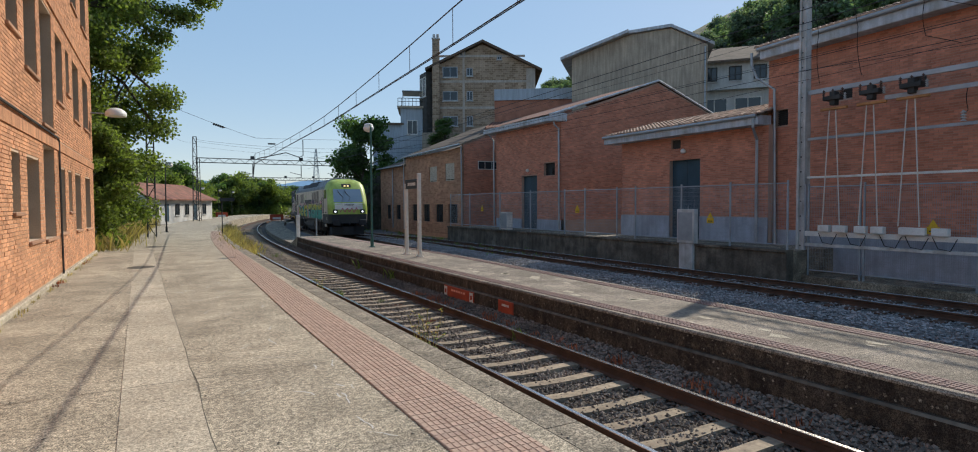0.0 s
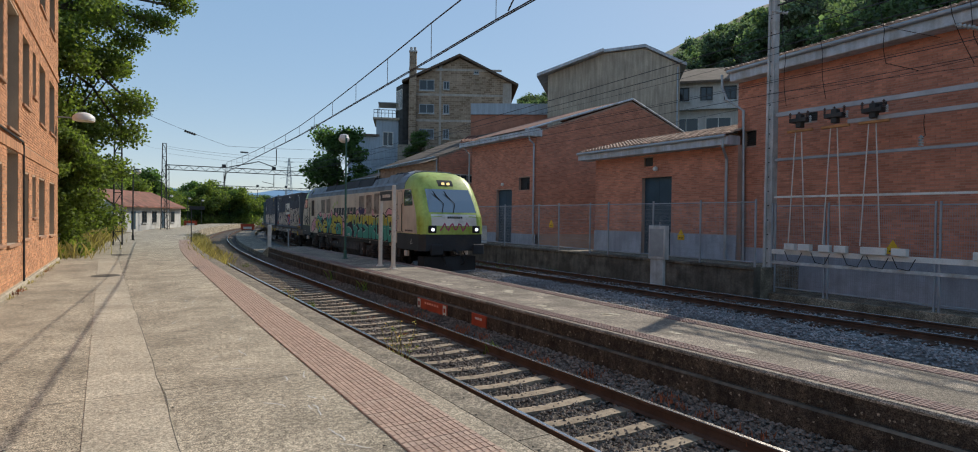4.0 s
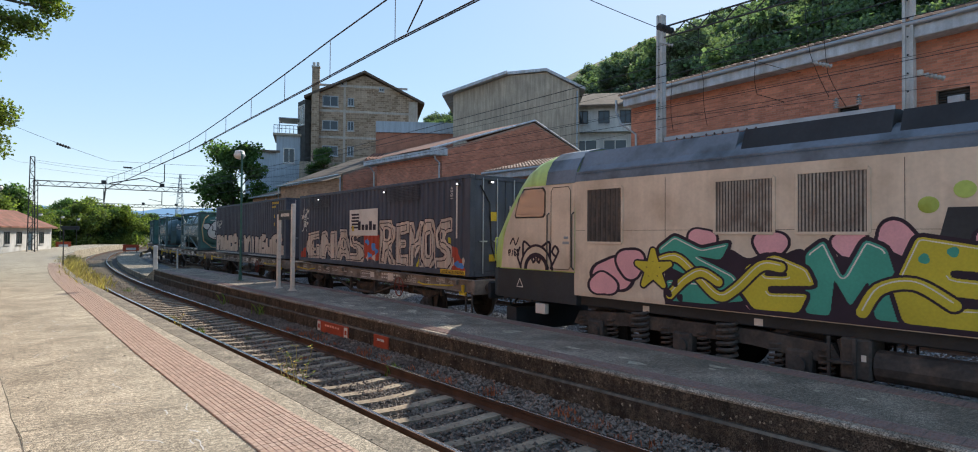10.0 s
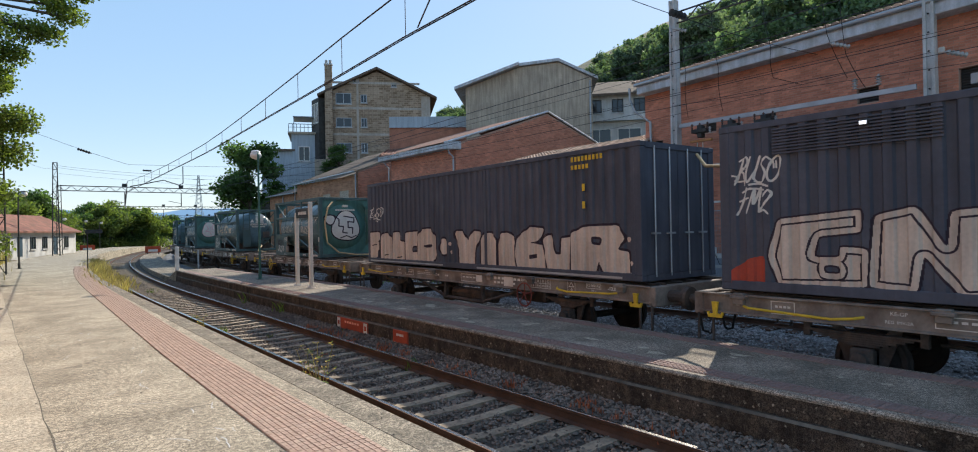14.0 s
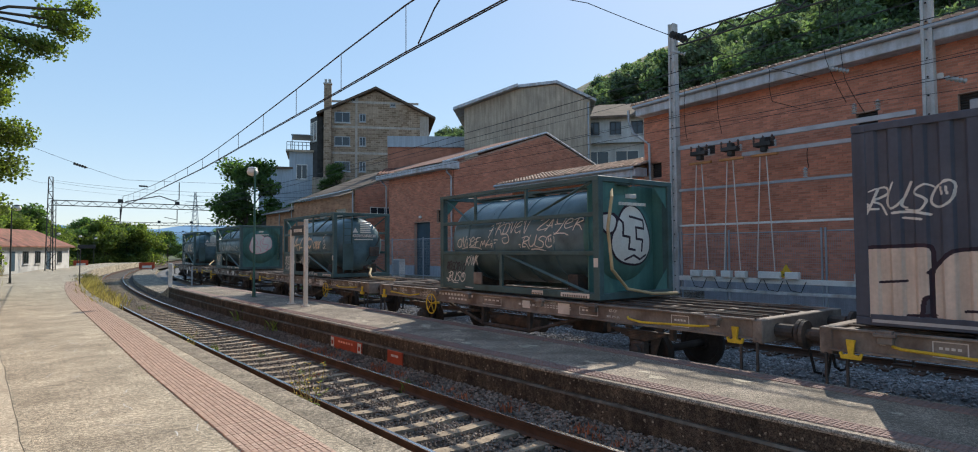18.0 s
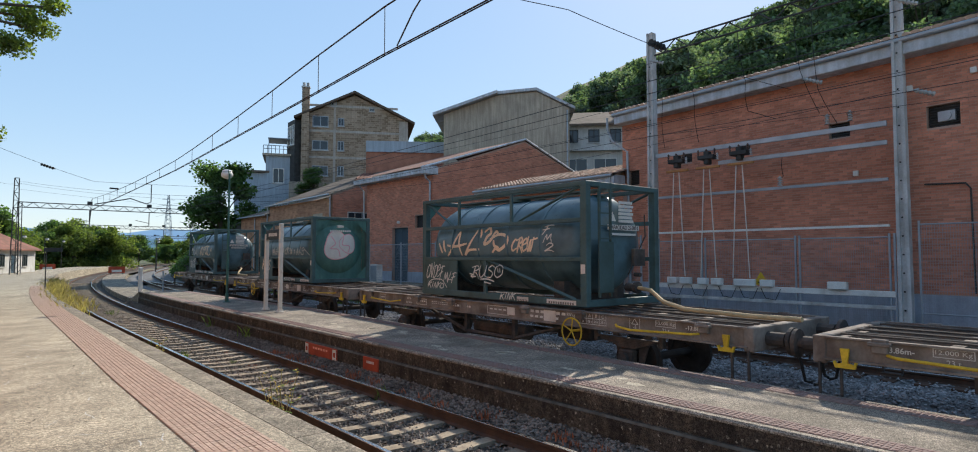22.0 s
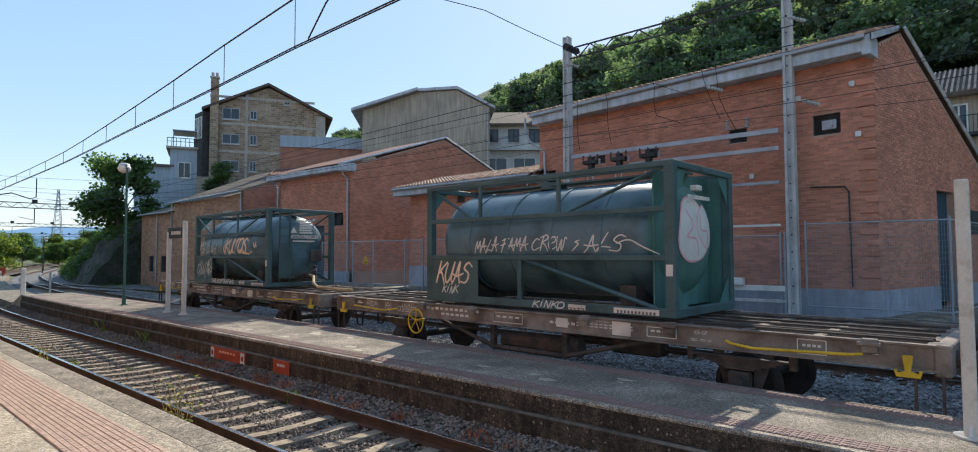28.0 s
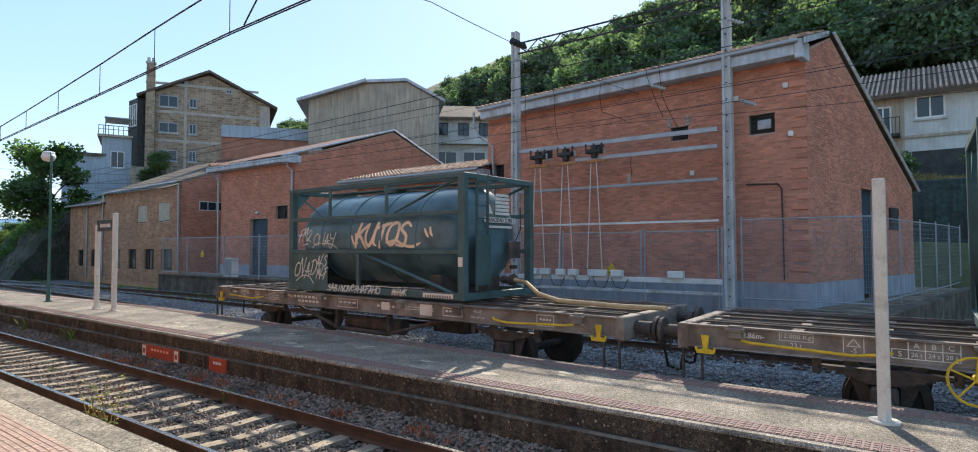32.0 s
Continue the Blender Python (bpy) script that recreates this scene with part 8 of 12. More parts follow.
GRILLE_SLAT = mat("grimy_grille_slat", (0.38, 0.325, 0.27), 0.7, var=0.2, scale=1.2, fine=20, bump=0.1, second=(0.20, 0.15, 0.12), amount=0.35)
WINDSHIELD = glass("windscreen_glass", (0.10, 0.125, 0.15), 0.04)
WINDSHIELD.node_tree.nodes["Principled BSDF"].inputs["Coat Weight"].default_value = 1.0
WINDSHIELD.node_tree.nodes["Principled BSDF"].inputs["Coat IOR"].default_value = 2.6
LAMP_ON = glow("lit_headlight", (0.95, 0.97, 1.0), 0.55)
LAMP_WARM = glow("lit_top_light", (1.0, 0.75, 0.3), 0.4)


def track_pose(y, half):
    a, b = Vector((goods(y - half), y - half, 0)), Vector((goods(y + half), y + half, 0))
    d = b - a
    return pose((a.x + b.x) / 2, y, RAIL_Z, 0, 0, -math.degrees(math.atan2(d.x, d.y)))


def side_at(x, y, z):
    """The pose of lettering on the side that faces the platforms, reading towards the front."""
    return Matrix(((0, 0, -1, x), (-1, 0, 0, y), (0, 1, 0, z), (0, 0, 0, 1)))


def front_at(x, y, z):
    """The pose of lettering on an end that faces the front."""
    return Matrix(((1, 0, 0, x), (0, 0, -1, y), (0, 1, 0, z), (0, 0, 0, 1)))


GLYPHS = {"G": "45 26 05 01 20 41 43 23", "I": "20 26", "P": "00 06 36 45 33 03", "R": "00 06 36 45 33 03|23 40", "S": "45 26 05 23 41 20 01", "2": "05 26 45 43 00 40", "0": "20 01 05 26 45 41 20", "3": "05 26 45 23 41 20 01", ".": "20 21"}


def curve(pts, k=5):
    """Rounds a polyline as a swung arm would."""
    out = []
    for i in range(len(pts) - 1):
        p0, p1, p2, p3 = (np.array(pts[min(max(i + d, 0), len(pts) - 1)], float) for d in (-1, 0, 1, 2))
        for t in np.arange(k) / k:
            out.append(0.5 * (2 * p1 + (p2 - p0) * t + (2 * p0 - 5 * p1 + 4 * p2 - p3) * t * t + (3 * p1 - p0 - 3 * p2 + p3) * t ** 3))
    out.append(np.array(pts[-1], float))
    return out


class Wall:
    """A patch of a vehicle's side as a fine grid on which spray strokes are laid; each colour becomes one thin mesh."""

    def __init__(self, y0, y1, z0, z1, seed=1, dy=0.011, dz=0.006):
        self.y0, self.z0, self.dy, self.dz = y0, z0, dy, dz
        self.ny, self.nz = int((y1 - y0) / dy), int((z1 - z0) / dz)
        self.c = np.zeros((self.ny, self.nz), int)
        self.ys = y0 + dy * (np.arange(self.ny) + 0.5)
        self.zs = z0 + dz * (np.arange(self.nz) + 0.5)
        self.rng = random.Random(seed)
        self.drip = np.interp(self.ys, np.arange(y0, y1 + 0.2, 0.11), np.random.default_rng(seed).uniform(-1, 1, len(np.arange(y0, y1 + 0.2, 0.11))))

    def lay(self, lines, bands, lift=0.0):
        """bands: (distance, colour) outwards from the stroke's middle; a colour may be a function of (y, z)."""
        pts = np.concatenate([np.array(l) for l in lines])
        m = max(b[0] for b in bands) + 0.05
        a = slice(max(0, int((pts[:, 0].min() - m - self.y0) / self.dy)), max(0, int((pts[:, 0].max() + m - self.y0) / self.dy) + 1))
        b = slice(max(0, int((pts[:, 1].min() - m - self.z0) / self.dz)), max(0, int((pts[:, 1].max() + m - self.z0) / self.dz) + 1))
        Y, Z = np.meshgrid(self.ys[a], self.zs[b], indexing="ij")
        if Y.size == 0:
            return
        D = np.full(Y.shape, 9.0)
        for l in lines:
            for p, q in zip(l, l[1:]):
                d = np.array(q) - np.array(p)
                n = max(1e-9, float(d @ d))
                t = np.clip(((Y - p[0]) * d[0] + (Z - p[1]) * d[1]) / n, 0, 1)
                D = np.minimum(D, np.hypot(Y - p[0] - d[0] * t, Z - p[1] - d[1] * t))
        view = self.c[a, b]
        for lim, col in sorted(bands, key=lambda v: -v[0]):
            view[D < lim] = col
        return view, D, Y, Z

    def word(self, body, ya, yb, za, zb, bands, jit=0.05, lean=0.0):
        """Thin plain letters from ya (first) to yb, filling za to zb."""
        n, r = len(body), self.rng
        cell = (yb - ya) / n
        half = min(max(b[0] for b in bands), abs(cell) * 0.45)
        sg = 1 if cell > 0 else -1
        for i, ch in enumerate(body):
            w, h = max(0.02, abs(cell) * 0.98 - 2 * half), max(0.02, zb - za - 2 * half)
            kz, dzz, tw = r.uniform(1 - jit * 2, 1), r.uniform(-jit, jit) * h * 0.5, r.uniform(-jit, jit) * 2 + lean
            lines = []
            for l in GLYPHS[ch].split("|"):
                ps = []
                for q in l.split():
                    u, v = (int(q[0]) / 4 + r.uniform(-jit, jit)), (int(q[1]) / 6 + r.uniform(-jit, jit))
                    ps.append((ya + cell * i + sg * (half + u * w + tw * (v - 0.5) * h), za + half + dzz + v * h * kz))
                lines.append(curve(ps))
            self.lay(lines, bands)
        return self

    def shape(self, outline, ya, yb, za, zb, bands, hole="", shine=None, smooth=True):
        """A fat letter from an outline in tenths of its cell. bands: (from, to, colour) by depth inside the edge (negative: outside); shine lies along upper edges alone."""
        def spot(q):
            u, v = q.split(",")
            return np.array((ya + (yb - ya) * float(u) / 10, za + (zb - za) * float(v) / 10))
        segs, r = [], self.rng
        for text in (outline, hole):
            ps = [spot(q) + np.array((r.uniform(-0.012, 0.012), r.uniform(-0.012, 0.012))) for q in text.split()]
            if len(ps) < 3:
                continue
            if smooth:
                cut = []
                for p0, p1, p2 in zip(ps[-1:] + ps[:-1], ps, ps[1:] + ps[:1]):
                    a, b = p1 + (p0 - p1) * min(0.4, 0.07 / max(0.01, np.linalg.norm(p0 - p1))), p1 + (p2 - p1) * min(0.4, 0.07 / max(0.01, np.linalg.norm(p2 - p1)))
                    cut += [a, 0.25 * a + 0.5 * p1 + 0.25 * b, b]
                ps = cut
            segs += list(zip(ps, ps[1:] + ps[:1]))
        m = 0.16
        ys, zs = [p[0] for s0 in segs for p in s0], [p[1] for s0 in segs for p in s0]
        a = slice(max(0, int((min(ys) - m - self.y0) / self.dy)), max(0, int((max(ys) + m - self.y0) / self.dy) + 1))
        b = slice(max(0, int((min(zs) - m - self.z0) / self.dz)), max(0, int((max(zs) + m - self.z0) / self.dz) + 1))
        Y, Z = np.meshgrid(self.ys[a], self.zs[b], indexing="ij")
        if Y.size == 0:
            return self
        D, inside, upper = np.full(Y.shape, 9.0), np.zeros(Y.shape, bool), np.zeros(Y.shape, bool)
        for p, q in segs:
            d = q - p
            t = np.clip(((Y - p[0]) * d[0] + (Z - p[1]) * d[1]) / max(1e-9, float(d @ d)), 0, 1)
            e = np.hypot(Y - p[0] - d[0] * t, Z - p[1] - d[1] * t)
            near = e < D
            D[near] = e[near]
            upper[near] = (Z - p[1] - d[1] * t)[near] < -0.35 * e[near]
            if abs(d[1]) > 1e-9:
                cross = ((p[1] > Z) != (q[1] > Z)) & (Y < p[0] + (Z - p[1]) * d[0] / d[1])
                inside ^= cross
        S = np.where(inside, D, -D)
        view = self.c[a, b]
        for lo, hi, col in bands:
            view[(S >= lo) & (S < hi)] = col
        if shine:
            view[(S >= shine[0]) & (S < shine[1]) & upper] = shine[2]
        return self

    def line(self, pts, bands, rounded=True):
        self.lay([curve(pts) if rounded else pts], bands)
        return self

    def blob(self, y, z, ry, rz, bands):
        Y, Z = np.meshgrid(self.ys, self.zs, indexing="ij")
        D = np.hypot((Y - y) / ry, (Z - z) / rz) + 0.08 * np.sin(3 * np.arctan2(Z - z, Y - y) + y * 5)
        for lim, col in sorted(bands, key=lambda v: -v[0]):
            self.c[D < lim] = col
        return self

    def fade(self, src, dst, z, amp):
        """Turns the upper part of one colour into another, with drips."""
        Z = self.zs[None, :] - z - amp * self.drip[:, None]
        self.c[(self.c == src) & (Z > 0)] = dst
        return self

    def build(self, parent, at_x, paints, name="graffiti", front=False, curved=None, whole=False):
        """paints: colour number to (material, label); at_x: depth as a number or a function of y; curved: depth as a function of (y, z); whole: one part, however many patches."""
        f = at_x if callable(at_x) else (lambda y: at_x)
        for col, (mtl, label) in paints.items():
            M = np.pad((self.c == col).astype(np.int8), ((0, 0), (1, 1)))
            E = np.diff(M, axis=1)
            runs, boss, last = [], [], []

            def root(k):
                while boss[k] != k:
                    k = boss[k]
                return k
            for i in range(self.ny):
                now = []
                for s0, e0 in zip(np.nonzero(E[i] == 1)[0], np.nonzero(E[i] == -1)[0]):
                    k = len(runs)
                    runs.append((i, int(s0), int(e0)))
                    boss.append(k)
                    for q in last:
                        if runs[q][1] < e0 and runs[q][2] > s0:
                            boss[root(q)] = root(k)
                    now.append(k)
                last = now
            sets = {}
            for k in range(len(runs)):
                sets.setdefault(root(k), []).append(runs[k])
            # each large patch of paint is a part of its own; the specks stay together
            big, small = [], []
            if whole:
                big, sets = [runs] if runs else [], {}
            for g in sets.values():
                (big.append(g) if sum(e - b for i, b, e in g) * self.dy * self.dz > 0.03 else small.extend(g))
            for g, kind in [(g, "") for g in big] + ([(small, "stuff")] if small else []):
                vs, fs = [], []
                for i, b, e in g:
                    ya = self.y0 + i * self.dy
                    yb = ya + self.dy
                    xa, xb = f(ya), f(yb)
                    cuts = list(range(b, e, 8)) + [e] if curved else [b, e]
                    for p, q in zip(cuts, cuts[1:]):
                        zl, zh = self.z0 + p * self.dz, self.z0 + q * self.dz
                        o = len(vs)
                        if curved:
                            vs += [(curved(ya, zl), ya, zl), (curved(yb, zl), yb, zl), (curved(yb, zh), yb, zh), (curved(ya, zh), ya, zh)]
                        else:
                            vs += [(xa, ya, zl), (xb, yb, zl), (xb, yb, zh), (xa, ya, zh)]
                        fs.append((o, o + 3, o + 2, o + 1))
                mb = Mb()
                mb.v, mb.f = ([(y, x, z) for x, y, z in vs] if front else vs), fs
                part(name, mb, mtl, parent, label, fix=False, kind=kind)


# handwriting of the quick tags: strokes in tenths of a letter's cell
HAND = {"A": "0,-1 2.4,2 5,10 6,4.5 8.8,-0.5|-0.5,4.2 4,3.2 10.5,4.4", "B": "1,0 2,10 7,9 2,5 8,4 7,0 0,0.5", "C": "8.6,8.6 4.6,9.6 0.8,5 3,0.8 9.6,3", "D": "2.4,0 3,9.4|0,8.4 7,9.6 10,5 6,0.4 0.4,0.6", "E": "2,5 7.4,6.6 7,9.6 3,9 0.8,4.4 3.4,0.6 9.8,2.6",
        "F": "4.2,10 3,5 0.6,-1.4|0.4,8.4 5.4,10 10.6,10|-0.6,4.2 7.6,6", "G": "8,9 3,9 0.6,4 4,0 8.4,2 8,5 4.6,4.4", "H": "1,10 0.6,0|9,10.4 8,-0.6|-0.4,4.6 9.6,5.6", "I": "5.4,7.4 4,0|6,9.8 6.2,10.4", "J": "8,10 7,2 3,0 1,2",
        "K": "2.6,10.4 1,-0.6|9.8,10 2.2,4.8 5,4.4 10.4,-1", "L": "6,10.4 3,4.6 0,-0.6 3,1.8 10,1.6", "M": "0,-0.6 2,9.4 4.2,3.4 7.2,10 8.2,4.6 10.2,-0.6", "N": "0,-0.4 2,10 5,2 6.8,0 9.2,10.6", "O": "6,9.8 1.4,8 0.6,2.6 4.6,0 9.2,3 8.6,8.4 4.6,10 2.6,8.6",
        "P": "2.4,-2 3,5 3.6,9.6|0,8.4 6.6,10.4 9.4,7.4 3.4,4.4", "R": "2,-1 3,5 3.8,9.8|0,8.6 6.4,10.4 8.8,7.4 3,4.8 6.6,3.4 10.6,-1", "S": "9.4,8.8 5,10.2 1.6,7.4 7.2,4.4 6,0.4 -0.4,0.8", "T": "-0.6,8.8 10.4,10.4|5.4,10 4,-0.8", "U": "1,10 0.2,3.6 3.2,0 7.2,3.6 8.4,10.2 7.6,2 10.2,0.2",
        "V": "0,10 4,-0.4 6,4 10,10.4", "W": "0,10 1,2 3,0 5,7.6 6,0.2 8.2,2.6 8.6,9 10.4,8.2", "X": "0,10 10,-0.4|0,0 9.4,10.4", "Y": "0,10 2,5.4 6.4,5.4|9.4,10.4 7,2.6 3,-3.4 0,-1.6", "Z": "0.4,9 9.6,10.2 0,0.4 10.6,1.4", "2": "1,7 4.4,10 8.6,8 5,4 0,0 5,1.2 10.4,-1.2",
        "'": "2.6,10 5,7.4 6,5", '"': "1,8 3.6,3.4 5.6,0|5.6,10 7.6,4 9.2,1"}


def brush(wall, text, ya, yb, za, zb, width, lean=0.0, jit=0.3):
    """Lays the strokes of one letter, each swelling and tapering as a sprayed line does."""
    r = wall.rng
    for l in text.split("|"):
        ps = []
        for q in l.split():
            u, v = (float(e) + r.uniform(-jit, jit) for e in q.split(","))
            ps.append((ya + (yb - ya) * u / 10 - lean * (v - 5) / 10 * (zb - za), za + (zb - za) * v / 10))
        c = curve(ps, 4)
        n = len(c) - 1
        for i in range(n):
            f = 0.66 + 0.34 * math.sin(math.pi * (i + 0.5) / n)
            wall.lay([[c[i], c[i + 1]]], [(width * f, 1)])


def tag(parent, body, x, ya, yb, za, zb, material, label, width=0.020, lean=0.25, seed=None, curved=None):
    """A quick spray tag, a letter at a time, the letters leaning into one another."""
    step, k = (yb - ya) / len(body), seed or len(body) * 7 + int(abs(ya) * 10)
    for i, ch in enumerate(body):
        if ch == " ":
            continue
        a, b = ya + step * (i - 0.04), ya + step * (i + 1.02)
        w = Wall(min(a, b) - 0.25, max(a, b) + 0.25, za - 0.3, zb + 0.2, k + i, 0.008, 0.005)
        up = 0.07 * (zb - za) * (i % 2 - 0.5) + w.rng.uniform(-0.06, 0.06) * (zb - za)
        brush(w, HAND[ch], a, b, za + up, zb + up * 1.6, width, lean)
        w.build(parent, 0 if curved else x, {1: (material, label)}, "spray_letter", curved=curved, whole=True)
        if i == 0 and body == "RUSO":
            smile(parent, x, ya, yb, za, zb, material, curved)


def swash(parent, x, text, ya, yb, za, zb, material, width=0.016, curved=None):
    """A long flourish over or under a tag."""
    w = Wall(min(ya, yb) - 0.2, max(ya, yb) + 0.2, za - 0.25, zb + 0.25, 3, 0.008, 0.005)
    brush(w, text, ya, yb, za, zb, width)
    w.build(parent, 0 if curved else x, {1: (material, "sprayed flourish")}, "graffiti", curved=curved, whole=True)


def smile(parent, x, ya, yb, za, zb, material, curved=None):
    """The underline and two eye strokes that finish one of the tags."""
    w = Wall(min(ya, yb) - 0.1, max(ya, yb) + 0.1, za - 0.25, zb + 0.05, 4, 0.010, 0.006)
    n, h = (yb - ya), zb - za
    for u in (0.84, 0.90):
        w.line([(ya + n * u, za + h * 0.75), (ya + n * (u + 0.01), za + h * 0.5)], [(0.015, 1)])
    w.line([(ya + n * 0.30, za - 0.05), (ya + n * 0.5, za - 0.04), (ya + n * 0.72, za - 0.09)], [(0.018, 1)])
    w.line([(ya + n * 0.42, za - 0.12), (ya + n * 0.62, za - 0.15)], [(0.016, 1)])
    w.line([(ya - n * 0.12, za + h * 0.3), (ya + n * 0.02, za + h * 0.22), (ya - n * 0.04, za + h * 0.05), (ya + n * 0.12, za + 0.02)], [(0.015, 1)])
    w.build(parent, x, {1: (material, "white sprayed flourish")}, "graffiti", curved=curved)


# fat letters of the large pieces, as outlines in tenths of their cell
C_FAT = "0,10 4,7.6 4.4,10 9.6,10 9.6,7 4.5,6 3.2,4.4 6,4.6 8,4 10,2.6 9,0 3,0 1.5,4"
R_FAT = ("1,10 6,10 9.6,7.6 7,5 10,4.2 7,0 3,0 4.5,3 2.5,2.8 1.6,5 0,6.5", "2.8,6.6 4.6,8 5.4,5.6 4.2,5")
Y_FAT = "0,10 3.2,10 3,7.4 4.6,6 5.8,7.4 6,10 10,10 10,4.6 6,4.4 9.2,4 9.8,0 0.6,0 1,3 5,3.6 2,5.2 0,6.4"
S_FAT = "0,9 2,10 4.4,9 4.6,10 9,10 9.6,6 7.6,6 7,7.6 2.8,6.6 9,4.8 10,3 9.6,0 0.6,0 0,2.6 3,3.2 5.4,3.4 0.4,4.8"
R_WIDE = ("0,10 4.5,10 4.6,9.2 9,9 9.2,5 7.6,4.2 10,2.6 9.2,0 6,0 4.4,0.4 4.2,3.4 3.2,0 0.4,0.4", "3.8,5 5.2,6 5.2,6.8 3.8,6.6")
O_FAT = ("0,9 9,10 10,4.6 8.6,4.4 8.8,0 1,0.2 0.6,3.8 0,4.6", "2.4,6.6 4.6,6.8 5,2.6 2.8,2.2")
N_FAT = "0.6,8.4 1.4,10 5.4,10 6,4.6 6.4,9 9.6,9 10,3 9,0.4 4.6,0 4.1,4 3.6,0 0,0.4"
E_FAT = ("0.6,9.6 9,9.6 8.8,4.2 6,4 2.8,4.6 3.2,2.2 5.6,3.8 8.6,4 10,1.6 6,0 1.4,0 0,3", "3.2,7.4 5.4,7.6 5.4,5.4 3.2,5.4")
S_WILD = "2,10 5,8 8,9 7,6.5 4.5,7 8.5,4.5 9.5,1 6,0 1,0 1,3 5,3.2 1,5.5 0,8"
E_WILD = ("1,7 5,9 9,7 10,4.5 4,4 4.2,2.6 9,3 8,0 2,0 0,3", "3.5,6 6,7 6.8,5.6 3.6,5.4")
M_WILD = "0,8 2,10 4,5 6,10 8,9 10,0 7,0 6.4,5 4.6,1.5 3,5 2.6,0 0,0"
E_LOOP = "2,10 9,8.5 9.5,6 4.5,6.4 4.6,5.4 9,5 9,3.2 4,3.6 4.4,2.2 10,2.4 9,0 1,0 0,4"
S_TOP, S_LOW = "1,8 4,10 9,8 9.6,5 10,0 7,0 7,4 3,6", ("0,3 1,5.5 6,6 9,4.5 9,0 1.5,0", "2.2,3.6 4,3.8 4.4,2 2.6,1.6")
G_SLAB = ("1,9 9,10 9,7.2 5,6.8 4.6,4 7,4 7,5.4 9.6,5.2 9.4,0.4 1,0 0,4", "5.6,3 7,3 7,2 5.6,2")
N_SLAB = "0.4,9 3.6,10 5.6,5.4 5.8,9.4 9.4,9.8 9.6,0.2 6.6,0 4,4.6 3.6,0.2 0,0.6"
A_SLAB = ("3,10 7.6,9.8 10,0.2 6.6,0 6.2,2 4.2,2 3.8,0 0,0.4", "4.4,6.6 5.8,6.4 5.9,4.4 4.3,4.5")
S_SLAB = ("1,7 3,9.6 9,10 9.6,7.6 6,7 5,6 9,4.8 10,2 8,0 0.6,0 0.4,2.6 5,2.6 5.4,3.4 1.4,4.4", "3.6,7.2 4.8,7.2 4.6,5.9 3.4,6")
R_SLAB = ("0,9 1,10 7,10 9.6,8 9,5.4 7,4.4 10,0.4 7,0 5,3.4 4.4,0 1,0.4 1.6,7.4", "4,8 6.4,7.8 6.2,6 4.2,5.8")
E_SLAB = "0.6,9.4 9.4,10 9.2,7.4 4.4,7 4.4,6 8,6 8,4.4 4.2,4.2 4.2,2.8 9.4,3 9,0 0.4,0.4"
M_SLAB = "0.4,9.6 3,10 5,6 7,10 9.6,10 10,0.4 7.4,0 7,4.6 5.2,2 3.4,4.8 3,0 0,0.4"
O_SLAB = ("1,8.6 3,10 8,10 10,7 9.6,2 7,0 2,0 0,3", "4,7 6,7.2 6.4,3.2 4.4,2.8")
F_PLUMP = "0,9.6 9,9.8 9,7 8.4,6.6 9.6,6 9.2,3.8 8,3.4 7.6,0 0.4,0 0.2,5"
O_PLUMP = "0,0.4 0,7 2,9.4 6,9.6 8.6,8 10,5 10,0.2 2,0"
N_PLUMP = "0,0.4 0.4,9.6 4.6,9.8 5.6,7 8.4,6.4 9.8,3 10,0 5,0.2"
E_PLUMP = ("0,9.6 9.6,9.8 9.8,0.2 0.2,0.4", "4.4,5 8,5.4 9.4,3.6 4.6,3.2")
S_PLUMP = ("0.4,8 3,10 7,10 9.6,7.8 9.4,5 10,2.4 8,0 0.4,0.2 0,5", "3.6,5.2 8.4,5.8 8.2,4.8 4.2,4.6")
Y_PLUMP = "0,9 0.4,10 3.2,9.8 5,7 7.2,10 10,9.6 8,5 7.6,0.2 2,0 2,5"
G_PLUMP = ("1,7.6 5,10 9.2,9.6 8,7 5,6.4 9.6,5.8 9.8,0.6 1,0 0,3.6", "4.2,3.4 7,3.8 7.2,3 4.6,2.6")
U_PLUMP = "0,8 3,9 4.4,4.4 6,4.2 6.2,8 9.6,8.4 10,2 8,0 2,0.2"
R_PLUMP = ("0.4,8.6 3,10 8.4,10 9.6,7.4 8,5.4 10,5 10,0.2 6.4,0 5,3 4.4,0 0,0.2", "4,7.8 6,7.6 5.6,6 4,6.2")


def letters(wall, row, bands, shine=None):
    """row: (outline or (outline, hole), ya, yb, za, zb)."""
    for g, ya, yb, za, zb in row:
        out, gap = g if isinstance(g, tuple) else (g, "")
        wall.shape(out, ya, yb, za, zb, bands, gap, shine)


